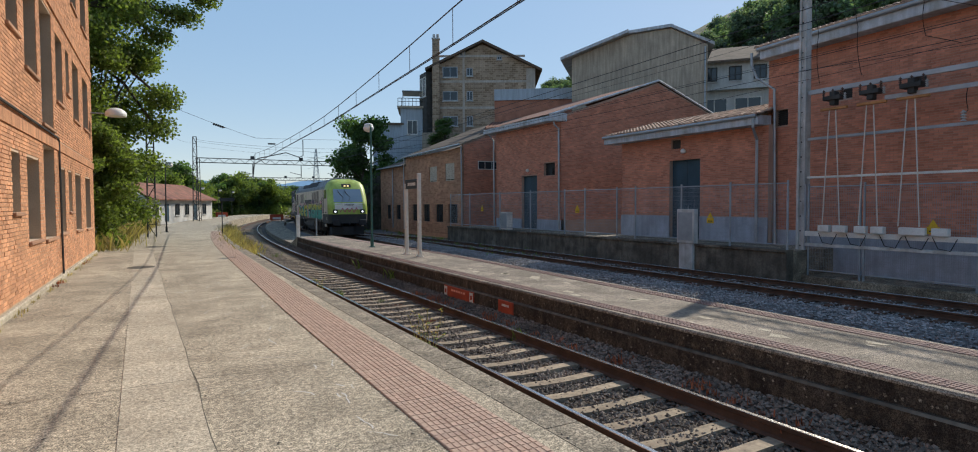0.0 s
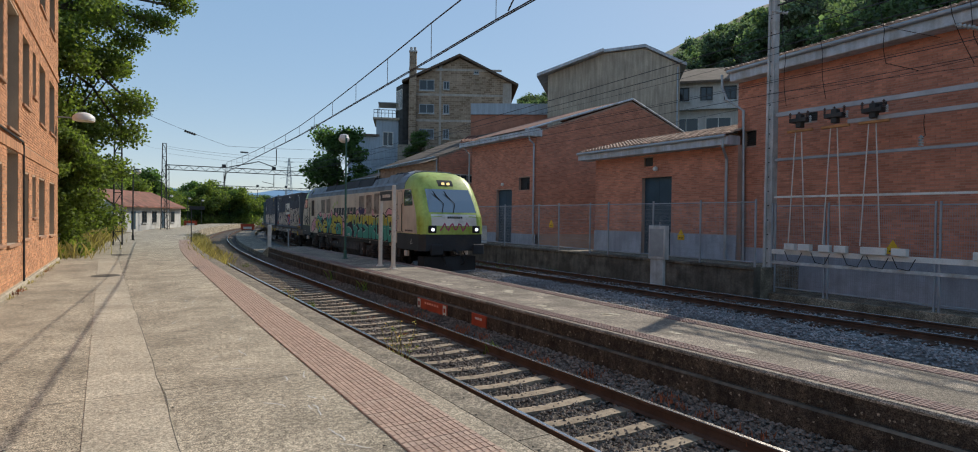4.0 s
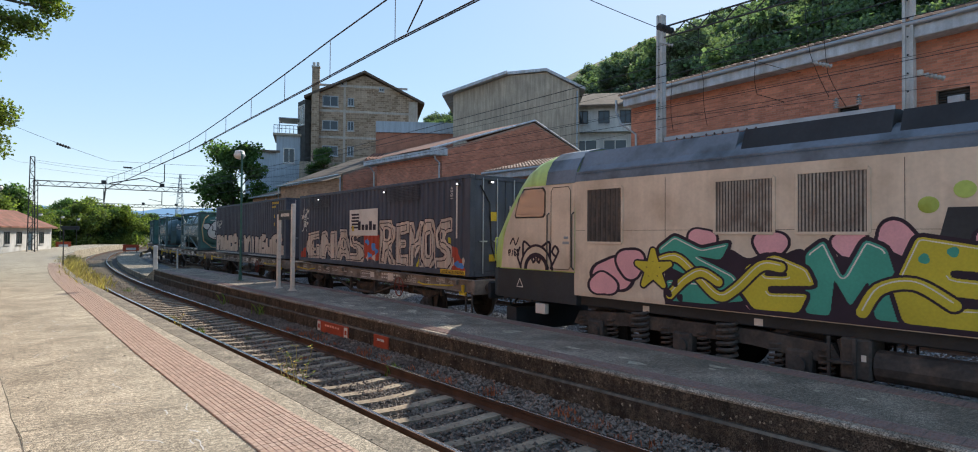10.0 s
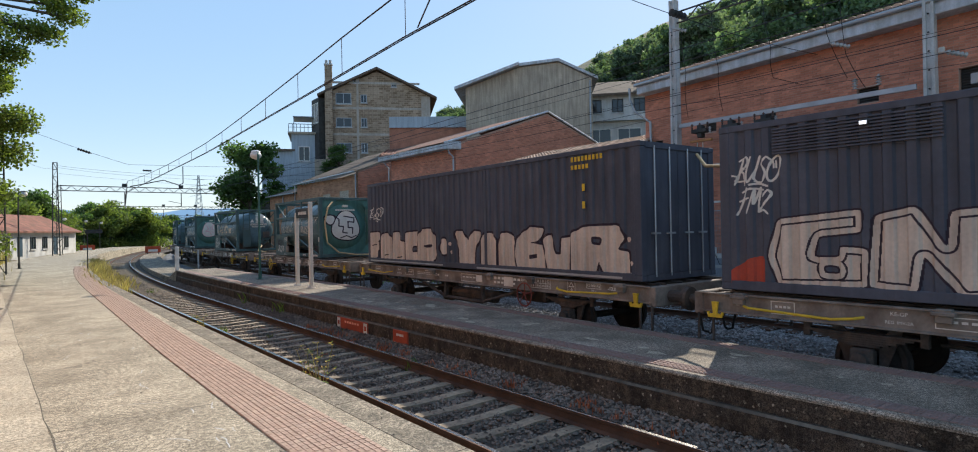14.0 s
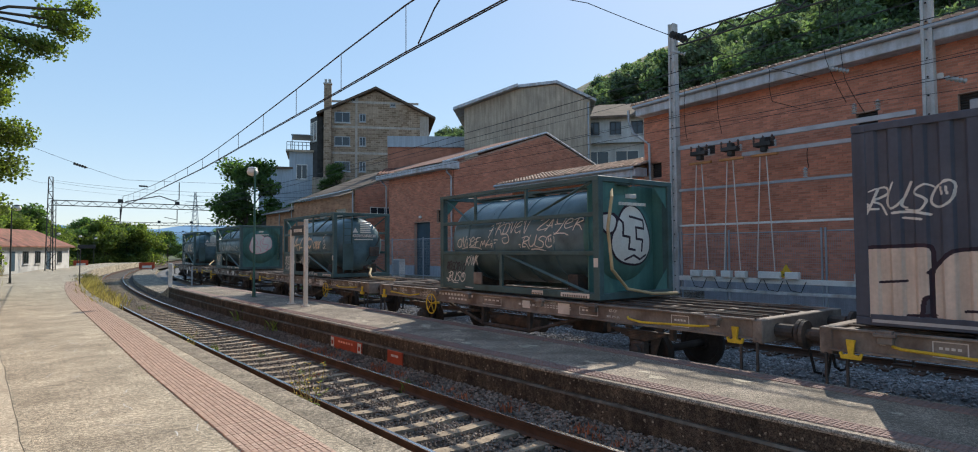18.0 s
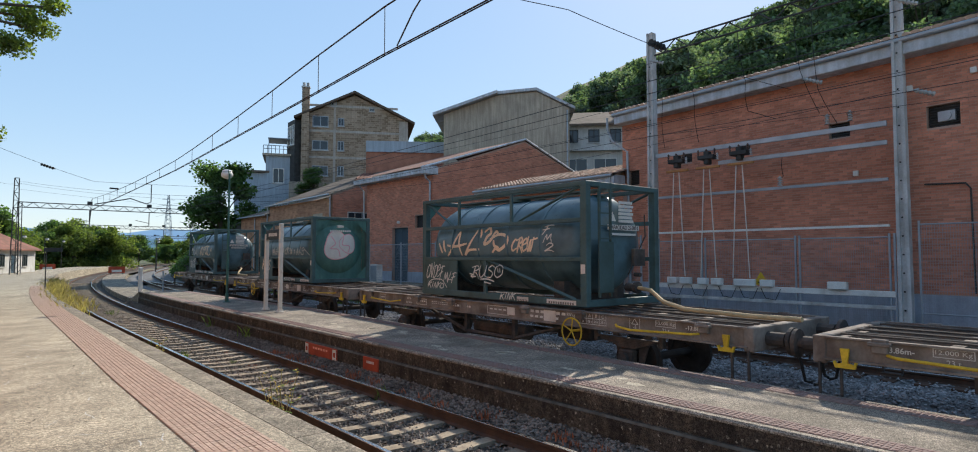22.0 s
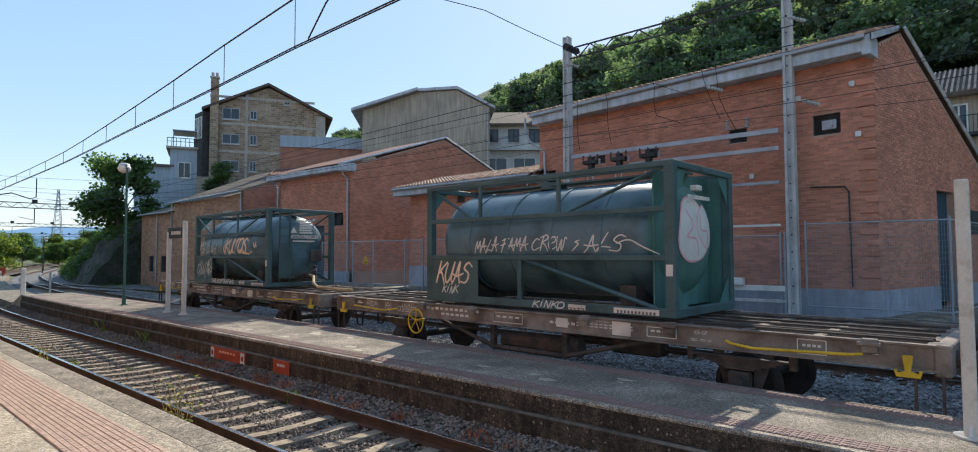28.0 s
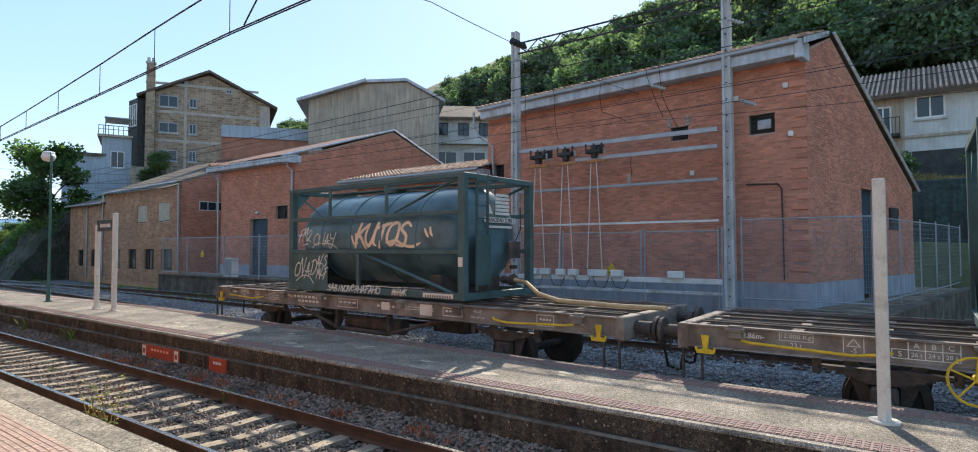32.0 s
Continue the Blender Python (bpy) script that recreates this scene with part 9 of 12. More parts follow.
def stroke(mb, x, pts, w, front=False):
    """A sprayed line of width w through points on the side plane."""
    for (y0, z0), (y1, z1) in zip(pts, pts[1:]):
        d = Vector((y1 - y0, z1 - z0))
        if d.length < 1e-6:
            continue
        n = Vector((-d.y, d.x)).normalized() * w / 2
        e = d.normalized() * w * 0.3
        q = [(y0 - e.x + n.x, z0 - e.y + n.y), (y1 + e.x + n.x, z1 + e.y + n.y), (y1 + e.x - n.x, z1 + e.y - n.y), (y0 - e.x - n.x, z0 - e.y - n.y)]
        if front:
            mb.add([(a, x, b) for a, b in q], [(0, 1, 2, 3)])
        else:
            mb.add([(x, a, b) for a, b in q], [(0, 1, 2, 3)])
    return mb


def wheelset(parent, y, r):
    w = new("wheelset")
    w.parent = parent
    w.matrix_basis = pose(0, y, r)
    part("axle", Mb().tube((-1.0, 0, 0), (1.0, 0, 0), 0.08, 10), WHEELS, w)
    for s in (-1, 1):
        n = 28
        prof = [(0.80, r + 0.028), (0.835, r + 0.028), (0.85, r), (0.94, r - 0.006), (0.94, r - 0.07), (0.90, r - 0.09), (0.885, 0.16), (0.95, 0.14), (0.95, 0.09), (0.80, 0.09), (0.80, 0.14), (0.85, 0.16), (0.83, r - 0.09), (0.80, r - 0.07)]
        mb = Mb().loft([[(s * a, b * math.cos(2 * math.pi * k / n), b * math.sin(2 * math.pi * k / n)) for a, b in prof] for k in range(n)] + [[(s * a, b, 0.0) for a, b in prof]], caps=False)
        part("wheel", mb, WHEELS, w, smooth=True)
    return w


turning = []


def coil(mb, c, r, z0, z1, turns, wire):
    pts = [(c[0] + r * math.cos(2 * math.pi * turns * k / 60), c[1] + r * math.sin(2 * math.pi * turns * k / 60), z0 + (z1 - z0) * k / 60) for k in range(61)]
    return mb.path(pts, wire, 5)


def build_locomotive():
    l = thing("locomotive", "cream and lime diesel locomotive with large graffiti pieces", "locomotive")
    H = 8.35
    # hull between the cabs
    prof = [(-1.42, 1.2), (-1.43, 1.3), (-1.43, 3.66), (1.43, 3.66), (1.43, 1.3), (1.42, 1.2)]
    part("body_side", Mb().prism(prof, "y", -H, H), CREAM, l, "cream painted body with dirt streaks")
    sh = [(-1.432, 3.66), (-1.40, 3.82), (-1.22, 4.06), (-1.05, 4.16), (1.05, 4.16), (1.22, 4.06), (1.40, 3.82), (1.432, 3.66)]
    part("roof_shoulder", Mb().prism(sh, "y", -H, H), LOCOGREY, l, "blue-grey shoulder and roof")
    for y0, y1, z, m, nm in ((-8.34, -6.6, 4.44, LOCOGREY, "roof_hatch"), (-6.5, -5.0, 4.36, LOCOGREY, "roof_hatch"), (-4.9, -4.5, 4.34, LOCOGREY, "roof_hatch"), (-4.4, -2.1, 4.44, LOCOBLACK, "cooling_hood"), (-2.0, 0.5, 4.46, LOCOBLACK, "cooling_hood"), (0.7, 2.7, 4.36, LOCOBLACK, "cooling_hood"), (2.8, 4.9, 4.38, LOCOBLACK, "cooling_hood"), (5.0, 8.34, 4.36, LOCOGREY, "roof_hatch")):
        part(nm, Mb().loft([[(sx * w, y, zz) for sx, w, zz in ((-1, 1.30, 3.92), (-1, 1.12, z - 0.03), (-1, 0.9, z), (1, 0.9, z), (1, 1.12, z - 0.03), (1, 1.30, 3.92))] for y in (y0, y1)]), m, l)
    part("exhaust_cover", Mb().loft([[(-1.02, y, z - 0.22), (-0.8, y, z), (0.8, y, z), (1.02, y, z - 0.22), (0.98, y, z - 0.25), (-0.98, y, z - 0.25)] for y, z in ((-7.7, 4.45), (-8.1, 4.5), (-8.9, 4.53))]), PLATE_W, l, "pale metal exhaust cover")
    for y in (-6.45, -4.95):
        part("roof_panel", Mb().box(-1.10, -1.06, y + 0.1, y + 1.2, 4.16, 4.31, 0.01), LOCOBLACK, l, "dark ventilation panel")
    for y in (-5.4, -5.9, -6.9, -7.2):
        part("roof_gear", Mb().path([(-0.5, y, 4.48), (-0.3, y + 0.1, 4.62), (0.1, y - 0.05, 4.64), (0.3, y, 4.48)], 0.035, 6), LOCOBLACK, l, "bent pipework on the roof")
    part("horn", Mb().tube((-0.3, -7.3, 4.52), (-0.3, -7.7, 4.55), 0.03, 8, 0.08), STEEL_GREY, l)
    mb = Mb()
    for k in range(14):
        mb.tube((-1.36, -8 + k * 1.2, 3.86), (-1.36, -7.95 + k * 1.2, 3.86), 0.03, 6)
    part("roof_rail", mb.box(-1.425, -1.40, -8.3, 8.3, 3.84, 3.87), LOCOGREY, l)

    # cabs
    levels = [(1.68, -11.10, 1.43, 1.22), (2.0, -11.10, 1.435, 1.22), (2.42, -11.04, 1.435, 1.21), (2.56, -10.96, 1.435, 1.20), (3.1, -10.66, 1.43, 1.17), (3.66, -10.28, 1.42, 1.12), (3.95, -10.08, 1.36, 1.05), (4.2, -9.85, 1.2, 0.92), (4.38, -9.55, 0.95, 0.72), (4.47, -9.1, 0.6, 0.45)]

    def surf(z):
        for a, b in zip(levels, levels[1:]):
            if a[0] <= z <= b[0]:
                k = (z - a[0]) / (b[0] - a[0])
                return [p + (q - p) * k for p, q in zip(a, b)]
        return levels[-1]

    def cab(flip):
        s = -1 if flip else 1
        tr = (lambda x, y, z: (-x, -y, z)) if flip else (lambda x, y, z: (x, y, z))
        rings = []
        for z, f, w, wf in levels:
            back = -H + 0.02
            ring = [(w, back), (w, min(back - 0.02, f + 0.45)), (w - (w - wf) * 0.35, f + 0.20), (wf + 0.02, f + 0.06), (wf * 0.88, f), (-wf * 0.88, f), (-wf - 0.02, f + 0.06), (-w + (w - wf) * 0.35, f + 0.20), (-w, min(back - 0.02, f + 0.45)), (-w, back)]
            rings.append([tr(x, y, z) for x, y in ring])
        c = part("cab_rear" if flip else "cab_front", Mb().loft(rings), LIME, l, "rounded lime green cab", smooth=True)
        # blue-grey roof skin that runs on to the window
        skin = [(-1.444, 3.645), (-1.382, 3.95), (-1.222, 4.21), (-0.97, 4.395), (-0.6, 4.487), (0.6, 4.487), (0.97, 4.395), (1.222, 4.21), (1.382, 3.95), (1.444, 3.645)]
        part("roof_skin", Mb().loft([[tr(x, y, z) for x, z in skin] for y in (-8.33, -9.17)]), LOCOGREY, c, "blue-grey roof skin")
        # cream side panels
        for sx in (-1, 1):
            def sheet(name, border, off, mtl, label):
                """A panel laid on the cab's flank: border is its front and rear edge by height."""
                rows = []
                for z, ya, yb in border:
                    w = surf(z)[2] + off
                    yb = max(yb, surf(z)[1] + 0.44)
                    rows.append([tr(sx * w, ya, z), tr(sx * w, yb, z), tr(sx * (w - 0.035), yb, z), tr(sx * (w - 0.035), ya, z)])
                return part(name, Mb().loft(rows), mtl, c, label)
            front_y = lambda z: float(np.interp(z, (1.7, 2.35, 2.95, 3.5, 3.64), (-10.62, -10.55, -10.36, -10.02, -9.9)))
            zs = [1.70, 1.85, 2.0, 2.2, 2.42, 2.56, 2.7, 2.9, 3.1, 3.3, 3.5, 3.64]
            sheet("side_panel", [(z, -8.34, front_y(z)) for z in zs], 0.012, CREAM, "cream side panel")
            wr = lambda z: float(np.interp(z, (2.93, 3.0, 3.48, 3.57), (-10.09, -10.13, -9.96, -9.88)))
            wl = lambda z: float(np.interp(z, (2.93, 3.0, 3.48, 3.57), (-9.27, -9.21, -9.21, -9.28)))
            zw = [2.93, 2.96, 3.0, 3.1, 3.2, 3.3, 3.4, 3.48, 3.53, 3.57]
            sheet("window_seal", [(z + (0.03 if z > 3.2 else -0.03), wl(z) + 0.035, wr(z) - 0.035) for z in zw], 0.016, RUBBER, "black window seal")
            sheet("side_window", [(z, wl(z), wr(z)) for z in zw], 0.020, WINDSHIELD, "dark cab side window")
            # door with frame and rails
            d = Mb()
            d.box(sx * (1.43), sx * 1.452, -9.02, -8.42, 1.74, 3.60)
            door = part("cab_door", d.moved(Matrix.Rotation(math.pi, 4, "Z") if flip else Matrix.Identity(4)), CREAM, c, "cream cab door")
            fr = Mb()
            pts = [(-9.0, 1.8), (-9.0, 3.48), (-8.94, 3.57), (-8.50, 3.57), (-8.44, 3.48), (-8.44, 1.8), (-8.5, 1.74), (-8.94, 1.74), (-9.0, 1.8)]
            fr.path([(sx * 1.452, y, z) for y, z in pts], 0.010, 4)
            part("door_seal", fr.moved(Matrix.Rotation(math.pi, 4, "Z") if flip else Matrix.Identity(4)), RUBBER, door)
            for y in (-9.07, -8.36):
                hr = Mb().path([(sx * 1.44, y, 1.75), (sx * 1.50, y, 1.80), (sx * 1.50, y, 2.95), (sx * 1.44, y, 3.0)], 0.016, 6)
                part("handrail", hr.moved(Matrix.Rotation(math.pi, 4, "Z") if flip else Matrix.Identity(4)), DARK_STEEL, c)
            part("door_handle", Mb().box(sx * 1.452, sx * 1.468, -8.62, -8.50, 2.42, 2.47, 0.004).box(sx * 1.452, sx * 1.457, -8.66, -8.48, 2.30, 2.36).moved(Matrix.Rotation(math.pi, 4, "Z") if flip else Matrix.Identity(4)), STEEL_GREY, door)

        def front_quad(name, x0, x1, z0, z1, m, label, off=0.012, taper=0.0, parent=c):
            rows, k = [], 6
            for i in range(k + 1):
                z = z0 + (z1 - z0) * i / k
                f = surf(z)[1]
                lim = surf(z)[3] * 0.88
                rows.append([(max(x0 + taper * i / k, -lim), f - off, z), (min(x1 - taper * i / k, lim), f - off, z)])
            vs, fs = [], []
            for r in rows:
                for p in r:
                    vs.append(tr(*p))
            for r in rows:
                for p in r:
                    vs.append(tr(p[0], p[1] + off + 0.03, p[2]))
            n = 2 * (k + 1)
            for i in range(k):
                fs += [(2 * i, 2 * i + 1, 2 * i + 3, 2 * i + 2), (n + 2 * i, n + 2 * i + 2, n + 2 * i + 3, n + 2 * i + 1), (2 * i, 2 * i + 2, n + 2 * i + 2, n + 2 * i), (2 * i + 1, n + 2 * i + 1, n + 2 * i + 3, 2 * i + 3)]
            fs += [(0, n, n + 1, 1), (2 * k, 2 * k + 1, n + 2 * k + 1, n + 2 * k)]
            return part(name, Mb().add(vs, fs), m, parent, label)
        front_quad("windscreen", -1.06, 1.06, 2.62, 3.64, WINDSHIELD, "wide raked windscreen")
        front_quad("nose_panel", -1.0, 1.0, 2.05, 2.54, WHITE, "white band under the windscreen", 0.008)
        front_quad("light_panel", -0.34, 0.34, 3.78, 4.06, LOCOBLACK, "black roof light panel", 0.02)
        for sx in (-1, 1):
            p = surf(3.88)
            part("top_light", Mb().tube(tr(sx * 0.12, p[1] - 0.05, 3.88), tr(sx * 0.12, p[1] - 0.02, 3.88), 0.075, 12), LAMP_WARM if not flip else GLOBE, c, "round roof headlight")
            hb = part("headlight_box", Mb().box(sx * 0.80, sx * 1.14, -11.14 * s, -10.93 * s, 1.74, 2.06, 0.03), BLACK, c, "black headlight surround")
            part("headlight", Mb().tube((sx * 0.97, -11.165 * s, 1.89), (sx * 0.97, -11.12 * s, 1.89), 0.072, 16), LAMP_ON if not flip else GLOBE, hb, "round headlight")
            # wiper
            p0, p1, p2 = surf(2.62), surf(3.0), surf(3.45)
            wp = Mb().path([tr(sx * 0.25 - 0.25, p0[1] - 0.05, 2.6), tr(sx * 0.25 - 0.1, p1[1] - 0.06, 3.0), tr(sx * 0.25 - 0.40, p2[1] - 0.05, 3.42)], 0.014, 5)
            wp.path([tr(sx * 0.25 - 0.05, p1[1] - 0.06, 2.78), tr(sx * 0.25 - 0.46, p2[1] - 0.05, 3.55)], 0.018, 5)
            part("wiper", wp, BLACK, c)
            rail = Mb().path([tr(sx * 1.20, -10.98, 1.8), tr(sx * 1.21, -11.12, 1.86), tr(sx * 1.14, -11.18, 2.42), tr(sx * 0.6, -11.17, 2.46)], 0.018, 6)
            part("handrail", rail, LIME, c, "lime tubular handrail")
        part("nose_recess", Mb().box(-0.55, 0.55, -11.13 * s, -11.05 * s, 1.72, 1.86), LIME, c)
        # front beam, buffers, coupling, plough
        bm = part("buffer_beam", Mb().loft([[tr(x, y, z) for x, y in ((1.42, -8.3), (1.42, -10.75), (1.24, -11.08), (-1.24, -11.08), (-1.42, -10.75), (-1.42, -8.3))] for z in (0.98, 1.08, 1.69)]), SKIRT, l, "black end skirt")
        for sx in (-1, 1):
            b = part("buffer", Mb().tube(tr(sx * 0.92, -10.95, 1.06), tr(sx * 0.92, -11.35, 1.06), 0.13, 12).box(*sorted((tr(sx * 0.66, 0, 0)[0], tr(sx * 1.18, 0, 0)[0])), *sorted((-11.36 * s, -11.46 * s)), 0.84, 1.28, 0.04), LOCOBLACK, l, "black rectangular buffer")
            b2 = Mb()
            b2.tube(tr(sx * 0.45, -10.9, 0.75), tr(sx * 0.42, -11.15, 0.55), 0.03, 6).path([tr(sx * 0.45, -11.0, 0.95), tr(sx * 0.48, -11.2, 0.75), tr(sx * 0.42, -11.15, 0.5), tr(sx * 0.35, -11.0, 0.45)], 0.025, 6)
            part("brake_hose", b2, RUBBER, l)
            part("step_light", Mb().box(*sorted((tr(sx * 1.30, 0, 0)[0], tr(sx * 1.42, 0, 0)[0])), *sorted((-9.2 * s, -9.5 * s)), 0.72, 0.92, 0.01), PLATE_W, l)
        part("plough", Mb().loft([[tr(x, y, z) for x, y in ((1.25, -10.3), (1.15, -10.75), (0, -10.95), (-1.15, -10.75), (-1.25, -10.3))] for z in (0.22, 0.75)]), LOCOBLACK, l, "black snow plough")
        part("coupling", Mb().path([tr(0, -10.95, 1.02), tr(0, -11.3, 0.98), tr(0, -11.45, 0.9)], 0.05, 6), LOCOBLACK, l)
        tri = Mb()
        stroke(tri, -1.426, [(-10.1 * s, 1.26), (-9.9 * s, 1.26), (-10.0 * s, 1.46), (-10.1 * s, 1.26)], 0.02)
        part("warning_triangle", tri, SPRAY_W, l, fix=False)
        return c

    front, rear = cab(False), cab(True)
    # lime roof skin ends, grilles and panels along the side (both sides alike)
    for sx in (-1, 1):
        for y0, y1, z0, z1, dense in ((-6.41, -5.23, 2.52, 3.58, 0.046), (-4.90, -4.01, 2.52, 3.53, 0.046), (-3.68, -2.78, 2.54, 3.52, 0.046), (3.02, 3.96, 2.55, 3.49, 0.05), (4.30, 5.26, 2.55, 3.46, 0.05), (7.15, 8.02, 2.35, 3.48, 0.12)):
            gr = new("side_grille")
            gr.parent = l
            fr = Mb()
            x = sx * 1.432
            for a, b, c, d in ((y0, y1, z0 - 0.03, z0 + 0.02), (y0, y1, z1 - 0.02, z1 + 0.03), (y0 - 0.03, y0 + 0.02, z0, z1), (y1 - 0.02, y1 + 0.03, z0, z1)):
                fr.box(sx * 1.425, sx * 1.448, a, b, c, d, 0.004)
            part("grille_frame", fr, CREAM, gr)
            part("grille_back", Mb().box(sx * 1.428, sx * 1.434, y0, y1, z0, z1), GRILLE, gr)
            sl = Mb()
            k = y0 + 0.03
            while k < y1 - 0.03:
                sl.box(sx * 1.434, sx * 1.444, k, k + dense * 0.5, z0 + 0.02, z1 - 0.02)
                k += dense
            part("slat", sl, GRILLE_SLAT if dense < 0.1 else UNDER, gr)
        mb = Mb()
        for y in (-7.6, -2.2, 2.6, 6.2):
            mb.box(sx * 1.43, sx * 1.4325, y, y + 0.008, 1.25, 3.6)
        mb.box(sx * 1.43, sx * 1.4325, -8.3, 8.3, 2.60, 2.606)
        part("panel_joint", mb, UNDER, l)
    # skirt and underside
    part("solebar", Mb().box(-1.28, 1.28, -8.32, 8.32, 0.98, 1.21, 0.02), SKIRT, l, "black solebar")
    part("fuel_tank", Mb().prism([(-1.32, 0.98), (-1.38, 0.6), (-1.2, 0.28), (1.2, 0.28), (1.38, 0.6), (1.32, 0.98)], "y", -2.6, 1.4), UNDER, l, "grimy fuel tank")
    part("air_tank", Mb().tube((-1.15, 1.7, 0.66), (-1.15, 3.0, 0.66), 0.2, 12), UNDER, l)
    for ya, yb, za in ((-3.3, -2.75, 0.4), (1.5, 1.66, 0.5), (3.02, 3.42, 0.46)):
        bx0 = part("equipment_box", Mb().box(-1.36, -0.8, ya, yb, za, 1.0, 0.03), UNDER, l, "grimy equipment box")
        part("box_label", Mb().box(-1.366, -1.36, ya + 0.06, ya + 0.12, za + 0.25, za + 0.33), PLATE_W, bx0, "small pale label")
    part("air_tank", Mb().tube((-1.2, -0.2, 0.86), (-1.2, 1.3, 0.86), 0.12, 12), UNDER, l)
    for y in (-7.1, -6.0, -4.2, 4.6, 6.7):
        part("frame_label", Mb().box(-1.30, -1.285, y - 0.07, y + 0.07, 1.0, 1.12, 0.004), PLATE_W, l, "small pale square plate")
    for c in (-5.95, 5.95):
        bogie = new("bogie")
        bogie.parent = l
        bogie.matrix_basis = pose(0, c, 0)
        for sx in (-1, 1):
            fr = Mb().prism([(-2.55, 0.62), (-2.4, 0.86), (-1.3, 0.92), (1.3, 0.92), (2.4, 0.86), (2.55, 0.62), (2.35, 0.60), (1.2, 0.70), (-1.2, 0.70), (-2.35, 0.60)], "x", sx * 1.08, sx * 1.26)
            part("bogie_frame", fr, UNDER, bogie)
            for y in (-1.95, 0, 1.95):
                ab = part("axle_box", Mb().box(sx * 1.10, sx * 1.32, y - 0.19, y + 0.19, 0.36, 0.74, 0.03).tube((sx * 1.28, y, 0.53), (sx * 1.38, y, 0.53), 0.13, 12), UNDER, bogie)
                for q in (-0.36, 0.36):
                    part("primary_spring", coil(Mb(), (sx * 1.2, y + q), 0.10, 0.42, 0.80, 5, 0.02), UNDER, bogie)
            for y in (-0.85, 0.85):
                part("suspension_spring", coil(Mb(), (sx * 1.33, y), 0.15, 0.45, 1.02, 6, 0.032).box(sx * 1.18, sx * 1.48, y - 0.17, y + 0.17, 0.38, 0.45, 0.02), UNDER, bogie, "large coil spring")
            part("sand_pipe", Mb().path([(sx * 1.3, -2.5, 0.95), (sx * 1.3, -2.6, 0.6), (sx * 0.95, -2.65, 0.2)], 0.025, 6), UNDER, bogie)
            part("step", Mb().box(sx * 1.3, sx * 1.45, -2.75, -2.4, 0.40, 0.43).box(sx * 1.3, sx * 1.45, -2.75, -2.4, 0.66, 0.69).box(sx * 1.38, sx * 1.42, -2.76, -2.72, 0.4, 1.0).box(sx * 1.38, sx * 1.42, -2.43, -2.39, 0.4, 1.0), UNDER, bogie)
        for y in (-1.95, 0, 1.95):
            turning.append((wheelset(l, c + y, 0.53), c + y, 0.53))
    # graffiti pieces on the platform side: 1 pink, 2 black, 3 teal, 4 yellow, 5 white
    X = -1.4375
    rng = random.Random(5)
    w = Wall(-9.2, 8.35, 1.215, 2.82, 5)
    edge = [(1.0, 2), (0.84, 1)]
    for cy, cz, ry, rz in ((7.35, 1.72, 0.55, 0.36), (6.95, 1.95, 0.36, 0.34), (7.6, 1.5, 0.4, 0.26), (5.5, 2.42, 0.3, 0.24), (4.35, 2.36, 0.3, 0.26), (3.25, 2.38, 0.26, 0.24), (2.7, 2.42, 0.28, 0.34), (1.65, 2.42, 0.3, 0.24),
                          (0.35, 1.95, 0.42, 0.42), (0.1, 1.62, 0.46, 0.46), (-0.05, 1.4, 0.5, 0.3), (-0.75, 2.36, 0.26, 0.22), (-1.35, 2.52, 0.24, 0.18), (-2.5, 2.5, 0.32, 0.28), (-3.55, 2.5, 0.3, 0.24), (-3.85, 2.62, 0.28, 0.2), (-5.0, 2.58, 0.34, 0.2),
                          (-6.3, 2.52, 0.3, 0.2), (-7.4, 2.56, 0.55, 0.24), (-8.2, 2.02, 0.42, 0.26), (-8.42, 1.98, 0.22, 0.16)):
        w.blob(cy, cz, ry, rz, edge)
    ink = [(-0.06, 0.0, 2)]
    top = 2.50
    for ya, yb, h in ((-8.05, -0.25, 2.42), (0.5, 6.2, 2.22)):
        for i in range(int((ya - w.y0) / w.dy), int((yb - w.y0) / w.dy)):
            y = w.y0 + i * w.dy
            lim = h + 0.05 * math.sin(y * 5.1) + 0.04 * math.sin(y * 11.7) - 0.9 * max(0.0, 0.25 - min(y - ya, yb - y))
            w.c[i, :int((lim - w.z0) / w.dz)] = 2
    for cy, cz, ry, rz in ((-2.62, 1.32, 0.2, 0.16), (-3.0, 1.42, 0.22, 0.13), (-2.1, 1.28, 0.16, 0.1), (-1.45, 1.26, 0.2, 0.08), (-4.1, 1.95, 0.07, 0.05), (-5.2, 1.3, 0.06, 0.14), (-5.92, 1.8, 0.05, 0.14), (-7.75, 1.24, 0.3, 0.05), (4.6, 1.35, 0.12, 0.1), (2.62, 1.9, 0.1, 0.12), (1.5, 1.62, 0.16, 0.14)):
        w.blob(cy, cz, ry, rz, [(1.0, 1)])
    letters(w, [(S_WILD, 6.35, 4.65, 1.3, 2.5), (M_WILD, 3.85, 2.55, 1.3, 2.45)], ink + [(0.0, 9, 3)], (0.03, 0.05, 5))
